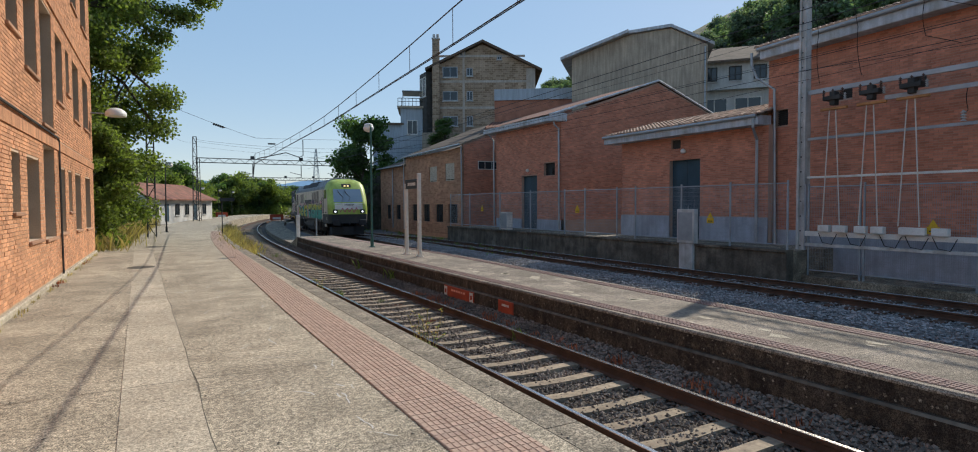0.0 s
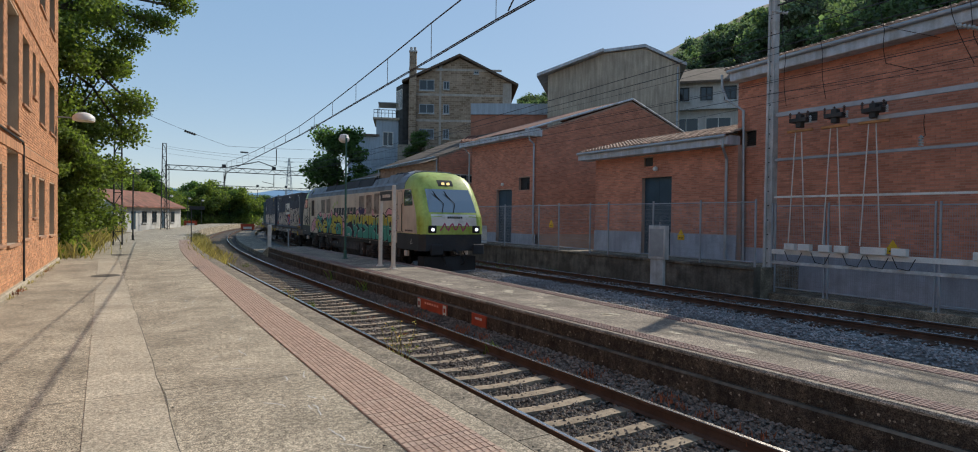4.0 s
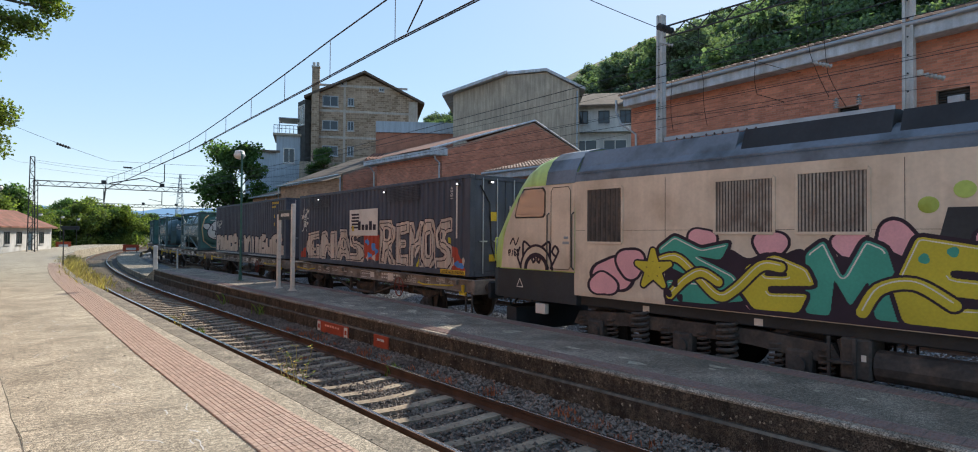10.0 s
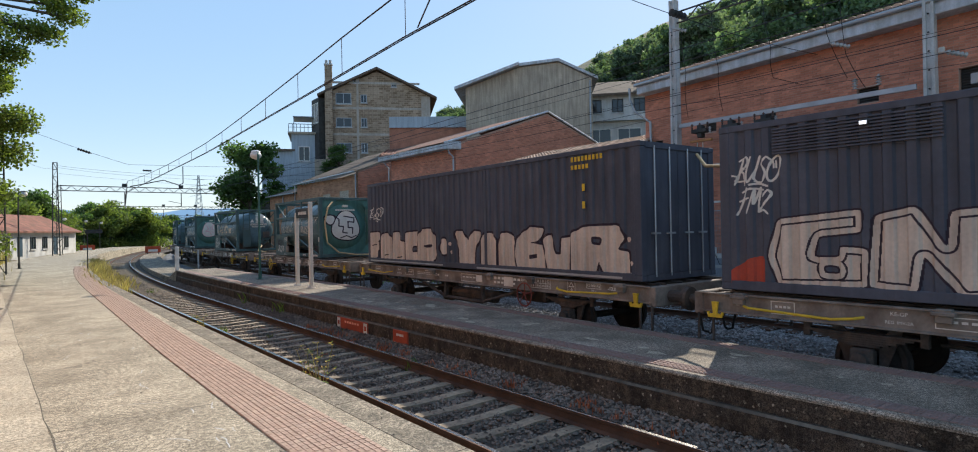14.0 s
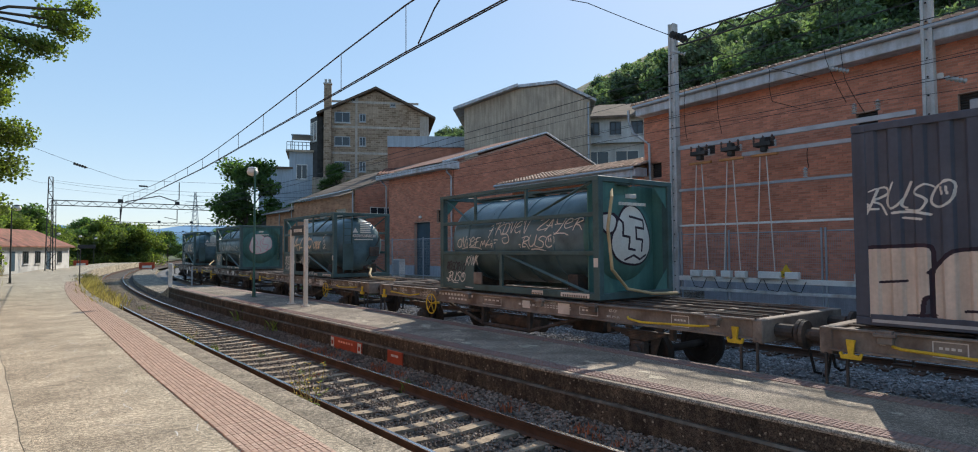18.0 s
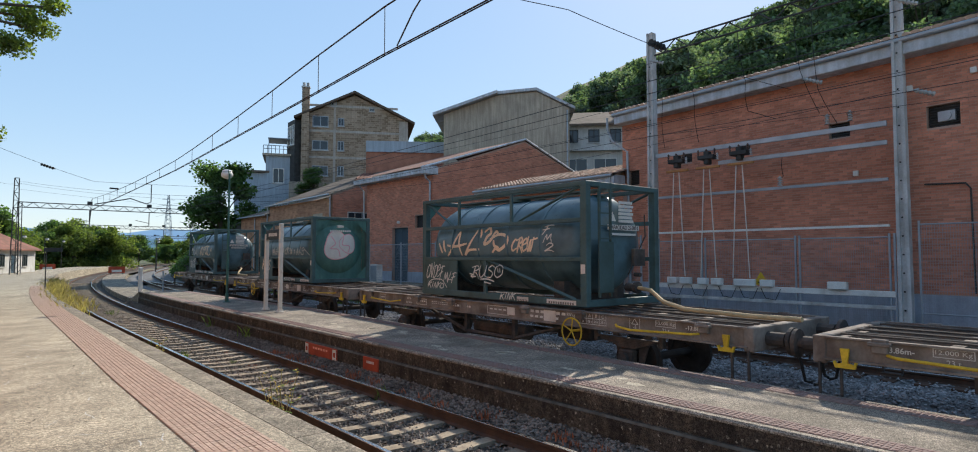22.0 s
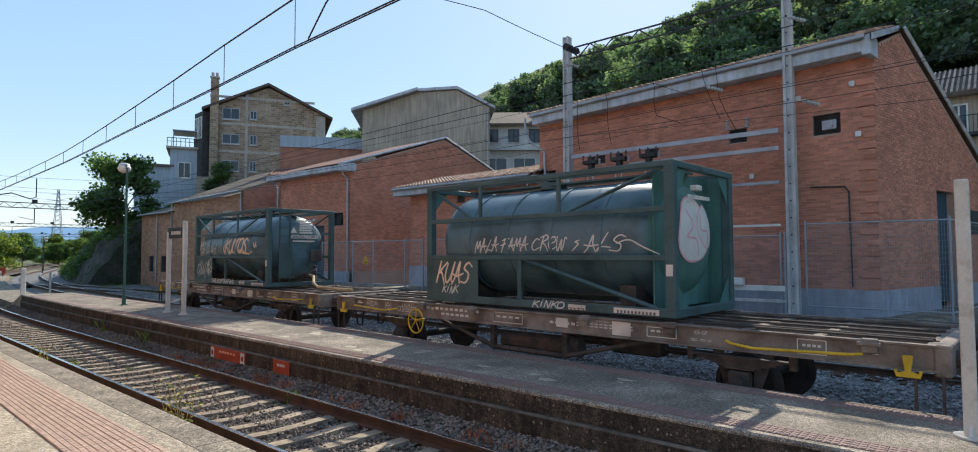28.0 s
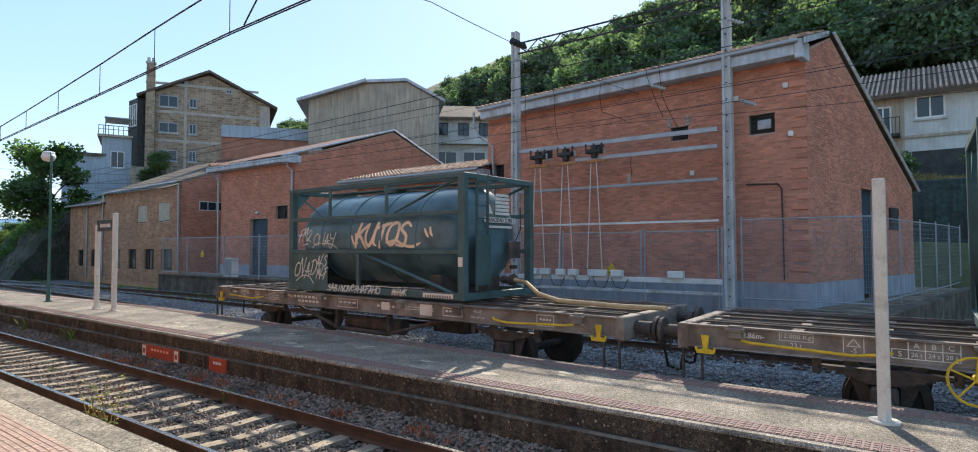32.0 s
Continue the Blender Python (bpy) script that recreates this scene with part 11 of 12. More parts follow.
def build_box(k):
    name = "shipping_container"
    lab = "long navy corrugated container with generator doors and pale graffiti" if k == 0 else "long black-navy corrugated container with pale graffiti letters"
    c = thing(name, lab, "container", group="containers on the goods train")
    z0, z1, hl, hw = 1.33, 4.2 if k == 0 else 4.24, 6.095, 1.219
    for s in (-1, 1):
        mb = Mb()
        wave_side(mb, s * (hw - 0.012), -hl + 0.16, hl - 0.16, z0 + 0.15, z1 - 0.1, s)
        part("side_sheet", mb, NAVY, c, "corrugated steel side", fix=False)
        part("side_inner", Mb().box(s * (hw - 0.09), s * (hw - 0.06), -hl + 0.1, hl - 0.1, z0 + 0.1, z1 - 0.06), NAVY, c)
        part("bottom_rail", Mb().box(s * (hw - 0.08), s * hw, -hl + 0.17, hl - 0.17, z0, z0 + 0.16, 0.008), NAVY, c)
        part("top_rail", Mb().box(s * (hw - 0.08), s * hw, -hl + 0.17, hl - 0.17, z1 - 0.11, z1, 0.008), NAVY, c)
        for e in (-1, 1):
            part("corner_post", Mb().box(s * (hw - 0.17), s * hw, e * (hl - 0.17), e * hl, z0 + 0.12, z1 - 0.12, 0.01), NAVY, c)
            for z in (z0, z1 - 0.118):
                part("corner_casting", Mb().box(s * (hw - 0.165), s * (hw + 0.004), e * (hl - 0.178), e * (hl + 0.004), z, z + 0.118, 0.012), NAVY, c)
    part("roof", Mb().box(-hw + 0.08, hw - 0.08, -hl + 0.1, hl - 0.1, z1 - 0.07, z1 - 0.02), NAVY, c)
    part("floor", Mb().box(-hw + 0.08, hw - 0.08, -hl + 0.1, hl - 0.1, z0 + 0.03, z0 + 0.12), UNDER, c)
    for e in (-1, 1):
        for s in (-1, 1):
            d = part("end_door", Mb().box(s * 0.01, s * 1.04, e * (hl - 0.09), e * (hl - 0.03), z0 + 0.13, z1 - 0.13, 0.01), NAVY, c, "navy end door")
            for x in (0.3, 0.78):
                part("lock_rod", Mb().tube((s * x, e * (hl - 0.005), z0 + 0.08), (s * x, e * (hl - 0.005), z1 - 0.08), 0.018, 6).box(s * x - 0.12, s * x + 0.12, *sorted((e * (hl - 0.02), e * (hl + 0.03))), 2.3, 2.34), GALV, d, "steel lock rod")
        part("end_header", Mb().box(-1.05, 1.05, e * (hl - 0.1), e * hl, z1 - 0.13, z1 - 0.01), NAVY, c)
        part("end_sill", Mb().box(-1.05, 1.05, e * (hl - 0.1), e * hl, z0, z0 + 0.13), NAVY, c)
    XS = -hw - 0.003
    if k == 0:
        for y0, y1 in ((5.2, 3.0), (-1.6, -3.6)):
            lv = Mb()
            for i in range(9):
                lv.box(-hw - 0.02, -hw + 0.02, min(y0, y1), max(y0, y1), 3.62 + i * 0.05, 3.645 + i * 0.05)
            part("louvre", lv, NAVY, c, "row of air louvres")
        for y in (3.9, -1.5, -5.6):
            lamp = part("work_lamp", Mb().box(-hw - 0.07, -hw, y - 0.06, y + 0.06, 3.90, 3.98, 0.012), DARK_STEEL, c)
            part("lens", Mb().box(-hw - 0.076, -hw - 0.07, y - 0.045, y + 0.045, 3.915, 3.965), LAMP_ON, lamp, "lit white lamp")
        part("plate", Mb().box(XS - 0.004, XS, -0.97, 1.17, 2.46, 3.42), PLATE_W, c, "white company plate")
        pl = Mb()
        for i in range(5):
            pl.prism([(1.02 - 0.05 * (i % 2), 3.27 - i * 0.12), (0.42 - 0.05 * (i % 2), 3.27 - i * 0.12), (0.40, 3.20 - i * 0.12), (1.0, 3.20 - i * 0.12)], "x", XS - 0.007, XS - 0.0045)
        for i in range(5):
            pl.box(XS - 0.007, XS - 0.0045, 0.48 - i * 0.28, 0.28 - i * 0.28, 2.66, 2.86 + (0.12 if i in (0, 3) else 0))
        part("plate_mark", pl, SPRAY_K, c, "dark bars of a company mark")
        part("plate_mark", Mb().prism([(0.95, 2.62), (0.78, 2.62), (0.82, 2.82), (1.0, 2.82)], "x", XS - 0.007, XS - 0.0045), YELLOW, c, "orange mark")
        w = Wall(-5.95, 6.0, 1.34, 3.05, 8)
        w.shape("0,0 0,4 6,9 10,10 10,0", 6.0, 5.35, 1.40, 1.95, [(0.0, 9, 3)])
        w.shape("0,1 0.4,9.6 10,10 9.6,0.4", 0.15, -1.0, 1.55, 2.5, [(0.0, 9, 3)])
        w.shape("0,10 4,9.4 10,1 9.6,0 0,0", -5.1, -5.93, 1.36, 2.2, [(0.0, 9, 3)])
        r2 = random.Random(4)
        for q in range(14):
            w.blob(*((r2.uniform(-0.85, -0.1), r2.uniform(1.6, 2.35)) if q < 9 else (r2.uniform(-5.8, -5.2), r2.uniform(1.5, 1.9))), r2.uniform(0.07, 0.13), r2.uniform(0.08, 0.14), [(1.0, 4 if q % 3 else 1)])
        bands = [(-0.03, 0.0, 2), (0.0, 9, 1), (0.085, 0.115, 2)]
        letters(w, [(G_SLAB, 5.32, 3.82, 1.44, 2.66), (N_SLAB, 3.9, 2.3, 1.42, 2.68), (A_SLAB, 2.42, 1.1, 1.42, 2.72), (S_SLAB, 1.3, 0.0, 1.44, 2.82)], bands)
        for a, b in ((-1.0, 2.0), (-2.3, 1.5), (-5.0, 1.5), (-3.4, 1.45)):
            w.line([(a, b), (a - 0.15, b + 0.5), (a - 0.1, b + 0.9)], [(0.03, 5)])
        letters(w, [(R_SLAB, -0.95, -2.15, 1.40, 3.0), (E_SLAB, -2.05, -3.0, 1.40, 2.95), (M_SLAB, -2.9, -3.78, 1.42, 2.92), (O_SLAB, -3.66, -4.42, 1.40, 2.98), (S_SLAB, -4.36, -5.3, 1.40, 3.02)], bands)
        w.build(c, wave_x, {1: (SPRAY_S, "pale silver-pink spray letters"), 2: (SPRAY_K, "black spray outlines"), 3: (SPRAY_R, "red sprayed patch"), 4: (SPRAY_B, "blue sprayed drops"), 5: (SPRAY_Y, "thin yellow spray strokes")})
        tag(c, "RUSO", wave_x, 5.8, 5.1, 3.2, 3.62, SPRAY_W, "white spray tag")
        tag(c, "FM2", wave_x, 5.75, 5.25, 2.7, 3.08, SPRAY_W, "white spray tag")
        sg = part("sign_plate", Mb().box(XS - 0.006, XS, -5.9, -4.72, 1.36, 1.49), YELLOW, c, "yellow handling plate")
        writing("sign_text", "GOOSE NECK-THIS END", 0.1, SPRAY_K, sg, side_at(XS - 0.008, -5.31, 1.425), fit=(1.08, 0.085))
        bars(c, XS, -5.55, -5.45, 2.4, 1.5, SPRAY_W, 1, "code_strip")
        writing("code", "42G1", 0.16, SPRAY_W, c, side_at(XS - 0.002, -5.25, 3.7) @ Matrix.Rotation(-math.pi / 2, 4, "Z"), "white type code")
        # end that faces the locomotive
        ye = -hl - 0.002
        gl = Mb()
        for i in range(12):
            gl.box(0.12 + i * 0.075, 0.165 + i * 0.075, ye - 0.012, ye, 2.75, 3.35)
        part("label_plate", gl, PLATE_W, c, "pale barred grille")
        for x, z, w, h, m in ((-0.55, 2.9, 0.2, 0.26, YELLOW), (0.2, 1.75, 0.3, 0.2, YELLOW), (-0.6, 1.75, 0.26, 0.2, YELLOW), (0.45, 3.7, 0.6, 0.1, SPRAY_W), (0.3, 2.4, 0.55, 0.1, SPRAY_W)):
            part("label_plate", Mb().box(x, x + w, ye - 0.03, ye - 0.024, z, z + h), m, c)
        for sx in (-0.55, 0.95):
            lm = part("work_lamp", Mb().box(sx - 0.06, sx + 0.06, ye - 0.09, ye + 0.02, 3.96, 4.04, 0.012), DARK_STEEL, c)
            part("lens", Mb().box(sx - 0.045, sx + 0.045, ye - 0.096, ye - 0.09, 3.975, 4.025), LAMP_ON, lm, "lit white lamp")
        part("cable", Mb().path([(-0.9, ye - 0.02, 3.9), (-0.6, ye - 0.04, 3.4), (-0.55, ye - 0.05, 2.2), (-0.3, ye - 0.06, 1.5), (0.2, ye - 0.2, 1.3)], 0.02, 6), RUBBER, c, "black power cable")
    else:
        for y in (-1.05,):
            part("side_seam", Mb().box(-hw + 0.009, -hw + 0.03, y, y + 0.10, z0 + 0.1, z1 - 0.08), NAVY, c)
        w = Wall(-5.9, 6.05, 1.34, 2.75, 9)
        bands = [(-0.055, 0.0, 2), (0.0, 9, 1)]
        letters(w, [(F_PLUMP, 6.06, 5.15, 1.42, 2.46), (O_PLUMP, 5.2, 4.2, 1.42, 2.44), (N_PLUMP, 4.24, 3.3, 1.42, 2.46), (E_PLUMP, 3.36, 2.5, 1.40, 2.46), (S_PLUMP, 2.62, 1.5, 1.40, 2.52)], bands)
        letters(w, [(Y_PLUMP, 0.5, -0.8, 1.40, 2.44), (O_PLUMP, -0.75, -1.55, 1.42, 2.4), (O_PLUMP, -1.5, -2.3, 1.40, 2.42), (G_PLUMP, -2.2, -3.35, 1.40, 2.52), (U_PLUMP, -3.2, -4.2, 1.40, 2.42), (R_PLUMP, -4.1, -5.75, 1.40, 2.50)], bands)
        for a, b in ((5.8, 1.95), (4.9, 1.6), (3.9, 1.55), (5.5, 1.5)):
            w.line([(a, b), (a - 0.3, b + 0.03)], [(0.018, 2)])
        w.blob(1.1, 1.95, 0.24, 0.3, [(1.0, 2), (0.8, 1)])
        for a, b in ((0.75, 2.05), (0.7, 1.8), (-5.5, 2.35), (-5.75, 2.2), (-5.82, 1.7), (-5.8, 1.45)):
            w.blob(a, b, 0.05, 0.055, [(1.0, 1)])
        w.build(c, wave_x, {1: (SPRAY_S, "fat pale pink spray letters"), 2: (SPRAY_K, "black spray outlines")})
        part("silver_strip", Mb().box(-hw - 0.006, -hw, 1.1, 5.9, 1.375, 1.42).box(-hw - 0.006, -hw, -5.6, -0.6, 1.36, 1.41), GALV, c, "silver sprayed base line")
        tag(c, "RUSO", wave_x, 5.92, 4.95, 2.98, 3.34, SPRAY_W, "white spray tag", 0.016)
        bars(c, XS, -5.15, -4.2, 3.98, 0.11, YELLOW, 9, "container_code")
        bars(c, XS, -4.75, -4.2, 3.80, 0.10, YELLOW, 5, "container_code")
        for z in (2.9, 3.3):
            part("marking", Mb().box(XS - 0.003, XS, -4.62, -4.54, z, z + 0.16), YELLOW, c)
        hs = Mb().path([(0.6, -hl - 0.02, 4.05), (0.4, -hl - 0.35, 3.75), (0.1, -hl - 0.9, 3.68), (-0.3, -hl - 1.5, 3.85), (-0.7, -hl - 1.85, 4.15)], 0.035, 8)
        part("power_hose", hs, HOSE, c, "tan hose slung to the next container")
    return c


def build_tank(k):
    """Framed tank container. Odd ones stand with their plain domed end to the front."""
    plain = k % 2 == 0
    c = thing("tank_container", "dark green framed tank container with white graffiti and plain domed end" if plain else "dark green framed tank container with ladder, valves and white placards", "tank container", group="tank containers on the goods train")
    z0, z1, hl, hw = 1.33, 4.06, 3.029, 1.219
    zm1, zm2 = 2.36, 3.22
    for s in (-1, 1):
        for e in (-1, 1):
            part("corner_post", Mb().box(s * (hw - 0.15), s * hw, e * (hl - 0.17), e * hl, z0 + 0.1, z1 - 0.1, 0.01), TANKGREEN, c)
            for z in (z0, z1 - 0.118):
                part("corner_casting", Mb().box(s * (hw - 0.165), s * (hw + 0.004), e * (hl - 0.178), e * (hl + 0.004), z, z + 0.118, 0.012), TANKGREEN, c)
        part("bottom_rail", Mb().box(s * (hw - 0.09), s * hw, -hl + 0.16, hl - 0.16, z0, z0 + 0.16, 0.01), TANKGREEN, c)
        part("top_rail", Mb().box(s * (hw - 0.08), s * hw, -hl + 0.16, hl - 0.16, z1 - 0.10, z1, 0.01), TANKGREEN, c)
        for z in (zm1, zm2):
            part("side_rail", Mb().box(s * (hw - 0.07), s * hw, -hl + 0.16, hl - 0.16, z - 0.05, z + 0.05, 0.01), TANKGREEN, c)
        part("brace", Mb().tube((s * (hw - 0.05), 0.2, zm1 - 0.03), (s * (hw - 0.05), -2.7, z0 + 0.14), 0.045, 4), TANKGREEN, c, "diagonal brace")
        part("stanchion", Mb().box(s * (hw - 0.07), s * (hw - 0.01), 0.2, 0.3, z0 + 0.15, zm1 - 0.04), TANKGREEN, c)
        part("brace", Mb().tube((s * (hw - 0.05), 2.8, z1 - 0.12), (s * (hw - 0.05), 1.6, zm2 + 0.04), 0.035, 4), TANKGREEN, c, "diagonal brace")
        part("brace", Mb().tube((s * (hw - 0.05), -2.8, z1 - 0.12), (s * (hw - 0.05), -0.9, zm2 + 0.04), 0.035, 4), TANKGREEN, c, "diagonal brace")
        for y in (1.3, -0.75):
            part("stanchion", Mb().box(s * (hw - 0.06), s * (hw - 0.01), y, y + 0.07, zm2 + 0.04, z1 - 0.09), TANKGREEN, c)
        part("side_plate", Mb().box(s * (hw - 0.03), s * (hw - 0.015), 1.4, hl - 0.17, z0 + 0.15, zm1 - 0.05), TANKGREEN, c, "green plate")
        if k == 2:
            part("data_box", Mb().box(s * (hw - 0.02), s * (hw + 0.03), 1.0, 1.36, z0 + 0.17, z0 + 0.5, 0.01), WAGON, c, "rusty brown document box")
    for e in (-1, 1):
        part("end_rail", Mb().box(-hw + 0.14, hw - 0.14, e * (hl - 0.14), e * hl, z0, z0 + 0.15, 0.01), TANKGREEN, c)
        part("end_rail", Mb().box(-hw + 0.14, hw - 0.14, e * (hl - 0.12), e * hl, z1 - 0.12, z1, 0.01), TANKGREEN, c)
        if plain or e > 0:
            # flat end frame plates round the dome
            for sx in (-1, 1):
                for zz, zc in ((z0 + 0.12, 1), (z1 - 0.1, -1)):
                    pl = Mb().add([(sx * (hw - 0.14), e * (hl - 0.05), zz), (sx * (hw - 0.62), e * (hl - 0.05), zz), (sx * (hw - 0.14), e * (hl - 0.05), zz + zc * 0.55)], [(0, 1, 2)])
                    part("end_gusset", pl, TANKEND, c, fix=False)
    # shell with dished ends
    r, zc = 1.165, 2.72
    ys = [(-2.86, 0.16), (-2.84, 0.42), (-2.77, 0.72), (-2.65, 0.97), (-2.47, 1.11), (-2.25, 1.165), (2.34, 1.165), (2.52, 1.11), (2.67, 0.97), (2.77, 0.72), (2.83, 0.42), (2.85, 0.16)]
    n = 36
    rings = [[(q * math.cos(2 * math.pi * i / n), y, zc + q * math.sin(2 * math.pi * i / n)) for i in range(n)] for y, q in ys]
    shell = part("tank_shell", Mb().loft(rings), TANKSHELL, c, "rounded green tank shell", smooth=True)
    for y in (-1.6, -0.5, 0.6, 1.7):
        m = 36
        hoop = Mb().loft([[(q * math.cos(2 * math.pi * i / m), yy, zc + q * math.sin(2 * math.pi * i / m)) for i in range(m)] for yy, q in ((y - 0.03, r), (y - 0.025, r + 0.018), (y + 0.025, r + 0.018), (y + 0.03, r))], caps=False)
        part("hoop", hoop, TANKSHELL, shell, smooth=True)
    if plain:
        cap = Mb().loft([[(q * math.cos(2 * math.pi * i / n), y - 0.012, zc + q * math.sin(2 * math.pi * i / n)) for i in range(n)] for y, q in ((-2.865, 0.02), (-2.845, 0.42), (-2.775, 0.72), (-2.655, 0.97), (-2.475, 1.115))], caps=False)
        part("end_dome", cap, TANKEND, shell, "sea-green domed end", smooth=True)
    if plain:
        part("end_gusset", Mb().box(1.09, 1.11, -2.99, -2.57, z0 + 0.1, z1 - 0.1), TANKEND, c, "sea-green gusset plate")
        part("end_plate", Mb().box(-1.07, 1.07, -2.60, -2.57, z0 + 0.12, z1 - 0.11), TANKEND, c, "sea-green end plate behind the dome")
    part("walkway", Mb().box(-0.25, 0.25, -2.7, 2.7, z1 - 0.10, z1 - 0.06).box(-0.9, -0.85, -2.8, 2.8, z1 - 0.09, z1 - 0.05).box(0.85, 0.9, -2.8, 2.8, z1 - 0.09, z1 - 0.05), TANKGREEN, c, "top walkway")
    part("manhole", Mb().tube((0, 0.3, zc + r), (0, 0.3, z1 - 0.02), 0.28, 16), TANKGREEN, c)
    for y in (-2.05, 2.05):
        part("saddle", Mb().box(-1.0, 1.0, y - 0.15, y + 0.15, z0 + 0.05, 1.85), UNDER, c)
    X = -hw - 0.004
    XP = -hw + 0.083 - 0.002
    bars(c, X, -2.75, -1.9, z0 + 0.03, 0.10, PLATE_W, 1, "code_plate", gap=0.0)
    bars(c, X, -1.32, -0.94, z0 + 0.03, 0.10, PLATE_W, 1, "code_plate", gap=0.0)
    bars(c, X - 0.004, -2.7, -1.95, z0 + 0.035, 0.05, WAGON, 11, "code_lettering", 7, 0.45)
    writing("size_code", "22T2", 0.1, UNDER, c, side_at(X - 0.009, -1.13, z0 + 0.03), "dark size code", fit=(0.34, 0.075))
    part("label_plate", Mb().box(X - 0.002, X, -3.0, -2.88, 2.05, 2.25), PLATE_W, c)
    yf = -hl - 0.003
    if plain:
        yd = -2.90
        bars_m = Mb()
        for i in range(10):
            bars_m.box(-0.45 + i * 0.09, -0.385 + i * 0.09, yd - 0.02, yd, 3.45, 3.52)
        part("container_code", bars_m, SPRAY_W, c)
        hp = [(-0.55, -2.78, 3.85), (-0.85, -3.06, 3.6), (-1.0, -3.08, 2.9), (-0.9, -3.09, 2.0), (-0.4, -3.07, 1.55), (0.3, -3.15, 1.42), (1.0, -3.3, 1.40)]
        if k == 2:
            part("loading_hose", Mb().path(hp, 0.035, 8), HOSE, c, "tan loading hose")
        part("lamp", Mb().box(-0.12, 0.12, -2.92, -2.80, 3.62, 3.72, 0.01), WHITE, c)
    else:
        ld = Mb()
        for x in (-0.80, -0.45):
            ld.box(x - 0.02, x + 0.02, -hl - 0.01, -hl + 0.04, z0 + 0.2, z1)
        for i in range(9):
            ld.box(-0.80, -0.45, -hl, -hl + 0.03, z0 + 0.35 + i * 0.28, z0 + 0.38 + i * 0.28)
        part("ladder", ld, TANKGREEN, c, "green steel ladder")
        part("ladder_guard", Mb().box(-0.85, -0.40, -hl - 0.03, -hl - 0.015, z0 + 0.3, 2.75), TANKGREEN, c)
        yd = -2.885
        part("placard", Mb().box(-0.42, 0.62, yd - 0.05, yd - 0.02, 3.02, 3.14), SPRAY_W, c)
        writing("placard_text", "CAPACIDAD 25.000 L", 0.1, SPRAY_K, c, front_at(0.1, yd - 0.055, 3.08), "black capacity text", fit=(1.0, 0.09))
        for i in range(6):
            part("placard", Mb().box(-0.05, 0.42 - 0.03 * (i % 2), yd - 0.05, yd - 0.02, 3.2 + i * 0.085, 3.26 + i * 0.085), SPRAY_W, c, "white data placard")
        tri = Mb().add([(-0.38, yd - 0.03, 3.22), (-0.14, yd - 0.03, 3.22), (-0.26, yd - 0.03, 3.44)], [(0, 1, 2)])
        part("placard", tri, SPRAY_W, c, fix=False)
        part("placard", Mb().box(-0.3, 0.5, yd - 0.05, yd - 0.02, 2.9, 2.95), SPRAY_W, c)
        vl = Mb().tube((0.15, -2.95, 1.72), (0.15, -3.2, 1.72), 0.09, 12).tube((0.15, -3.18, 1.72), (0.15, -3.26, 1.72), 0.13, 12).tube((0.5, -2.9, 2.0), (0.5, -3.05, 2.0), 0.05, 8).box(0.35, 0.75, -3.0, -2.92, 2.2, 2.6, 0.01).path([(0.2, -2.95, 2.0), (0.75, -3.0, 2.9), (0.7, -3.02, 3.4)], 0.015, 5)
        part("valve", vl, UNDER, c, "outlet valves")
        part("discharge_hose", Mb().path([(0.15, -3.24, 1.72), (0.1, -3.6, 1.68), (-0.2, -4.1, 1.48), (-0.4, -4.7, 1.38), (-0.5, -6.0, 1.36), (-0.6, -6.9, 1.38)], 0.045, 8), HOSE, c, "tan discharge hose along the deck")
    # tags
    def on_shell(y, z):
        return -math.sqrt(max(0.04, (r + 0.006) ** 2 - (z - zc) ** 2))

    def on_dome(x, z):
        return -0.03 + float(np.interp(math.hypot(x, z - zc), (0.0, 0.16, 0.42, 0.72, 0.97, 1.115), (-2.87, -2.865, -2.845, -2.775, -2.655, -2.475)))

    def tg(body, ya, yb, za, zb, m=SPRAY_W, bold=0.0, x=XP):
        if x is XP and k != 3:
            za, zb = za + 0.06, zb + 0.06
        tag(c, body, x, ya, yb, za, zb, m, "white spray tag" if m is SPRAY_W else "peach spray tag", 0.015 if not bold else bold, curved=on_shell if x is XP else None)
    def sw(text, ya, yb, za, zb, m=SPRAY_W, width=0.015, x=XP):
        if x is XP and k != 3:
            za, zb = za + 0.06, zb + 0.06
        swash(c, x, text, ya, yb, za, zb, m, width, on_shell if x is XP else None)
    under = "0,4 3,8 7,8 10,2"
    if k == 2:
        tg("FRDNEN", 0.75, -0.75, 2.80, 3.12)
        sw("0,10 8,8 9,2 3,0 1,5 6,6", 0.25, -0.05, 2.55, 2.82)
        tg("ZAYER", -1.1, -2.5, 2.86, 3.12)
        sw(under, -1.6, -2.1, 2.70, 2.78)
        tg("RUSO", -0.5, -1.65, 2.44, 2.72)
        tg("ONDEF", 2.2, 1.2, 2.48, 2.74)
        tg("MLF", 1.15, 0.45, 2.48, 2.66)
        sw(under, 2.0, 1.1, 2.38, 2.48)
        tg("KINK", 1.75, 1.2, 2.05, 2.28, x=X + 0.016)
        tg("RUSO", 2.62, 1.8, 1.54, 1.80, x=X + 0.016)
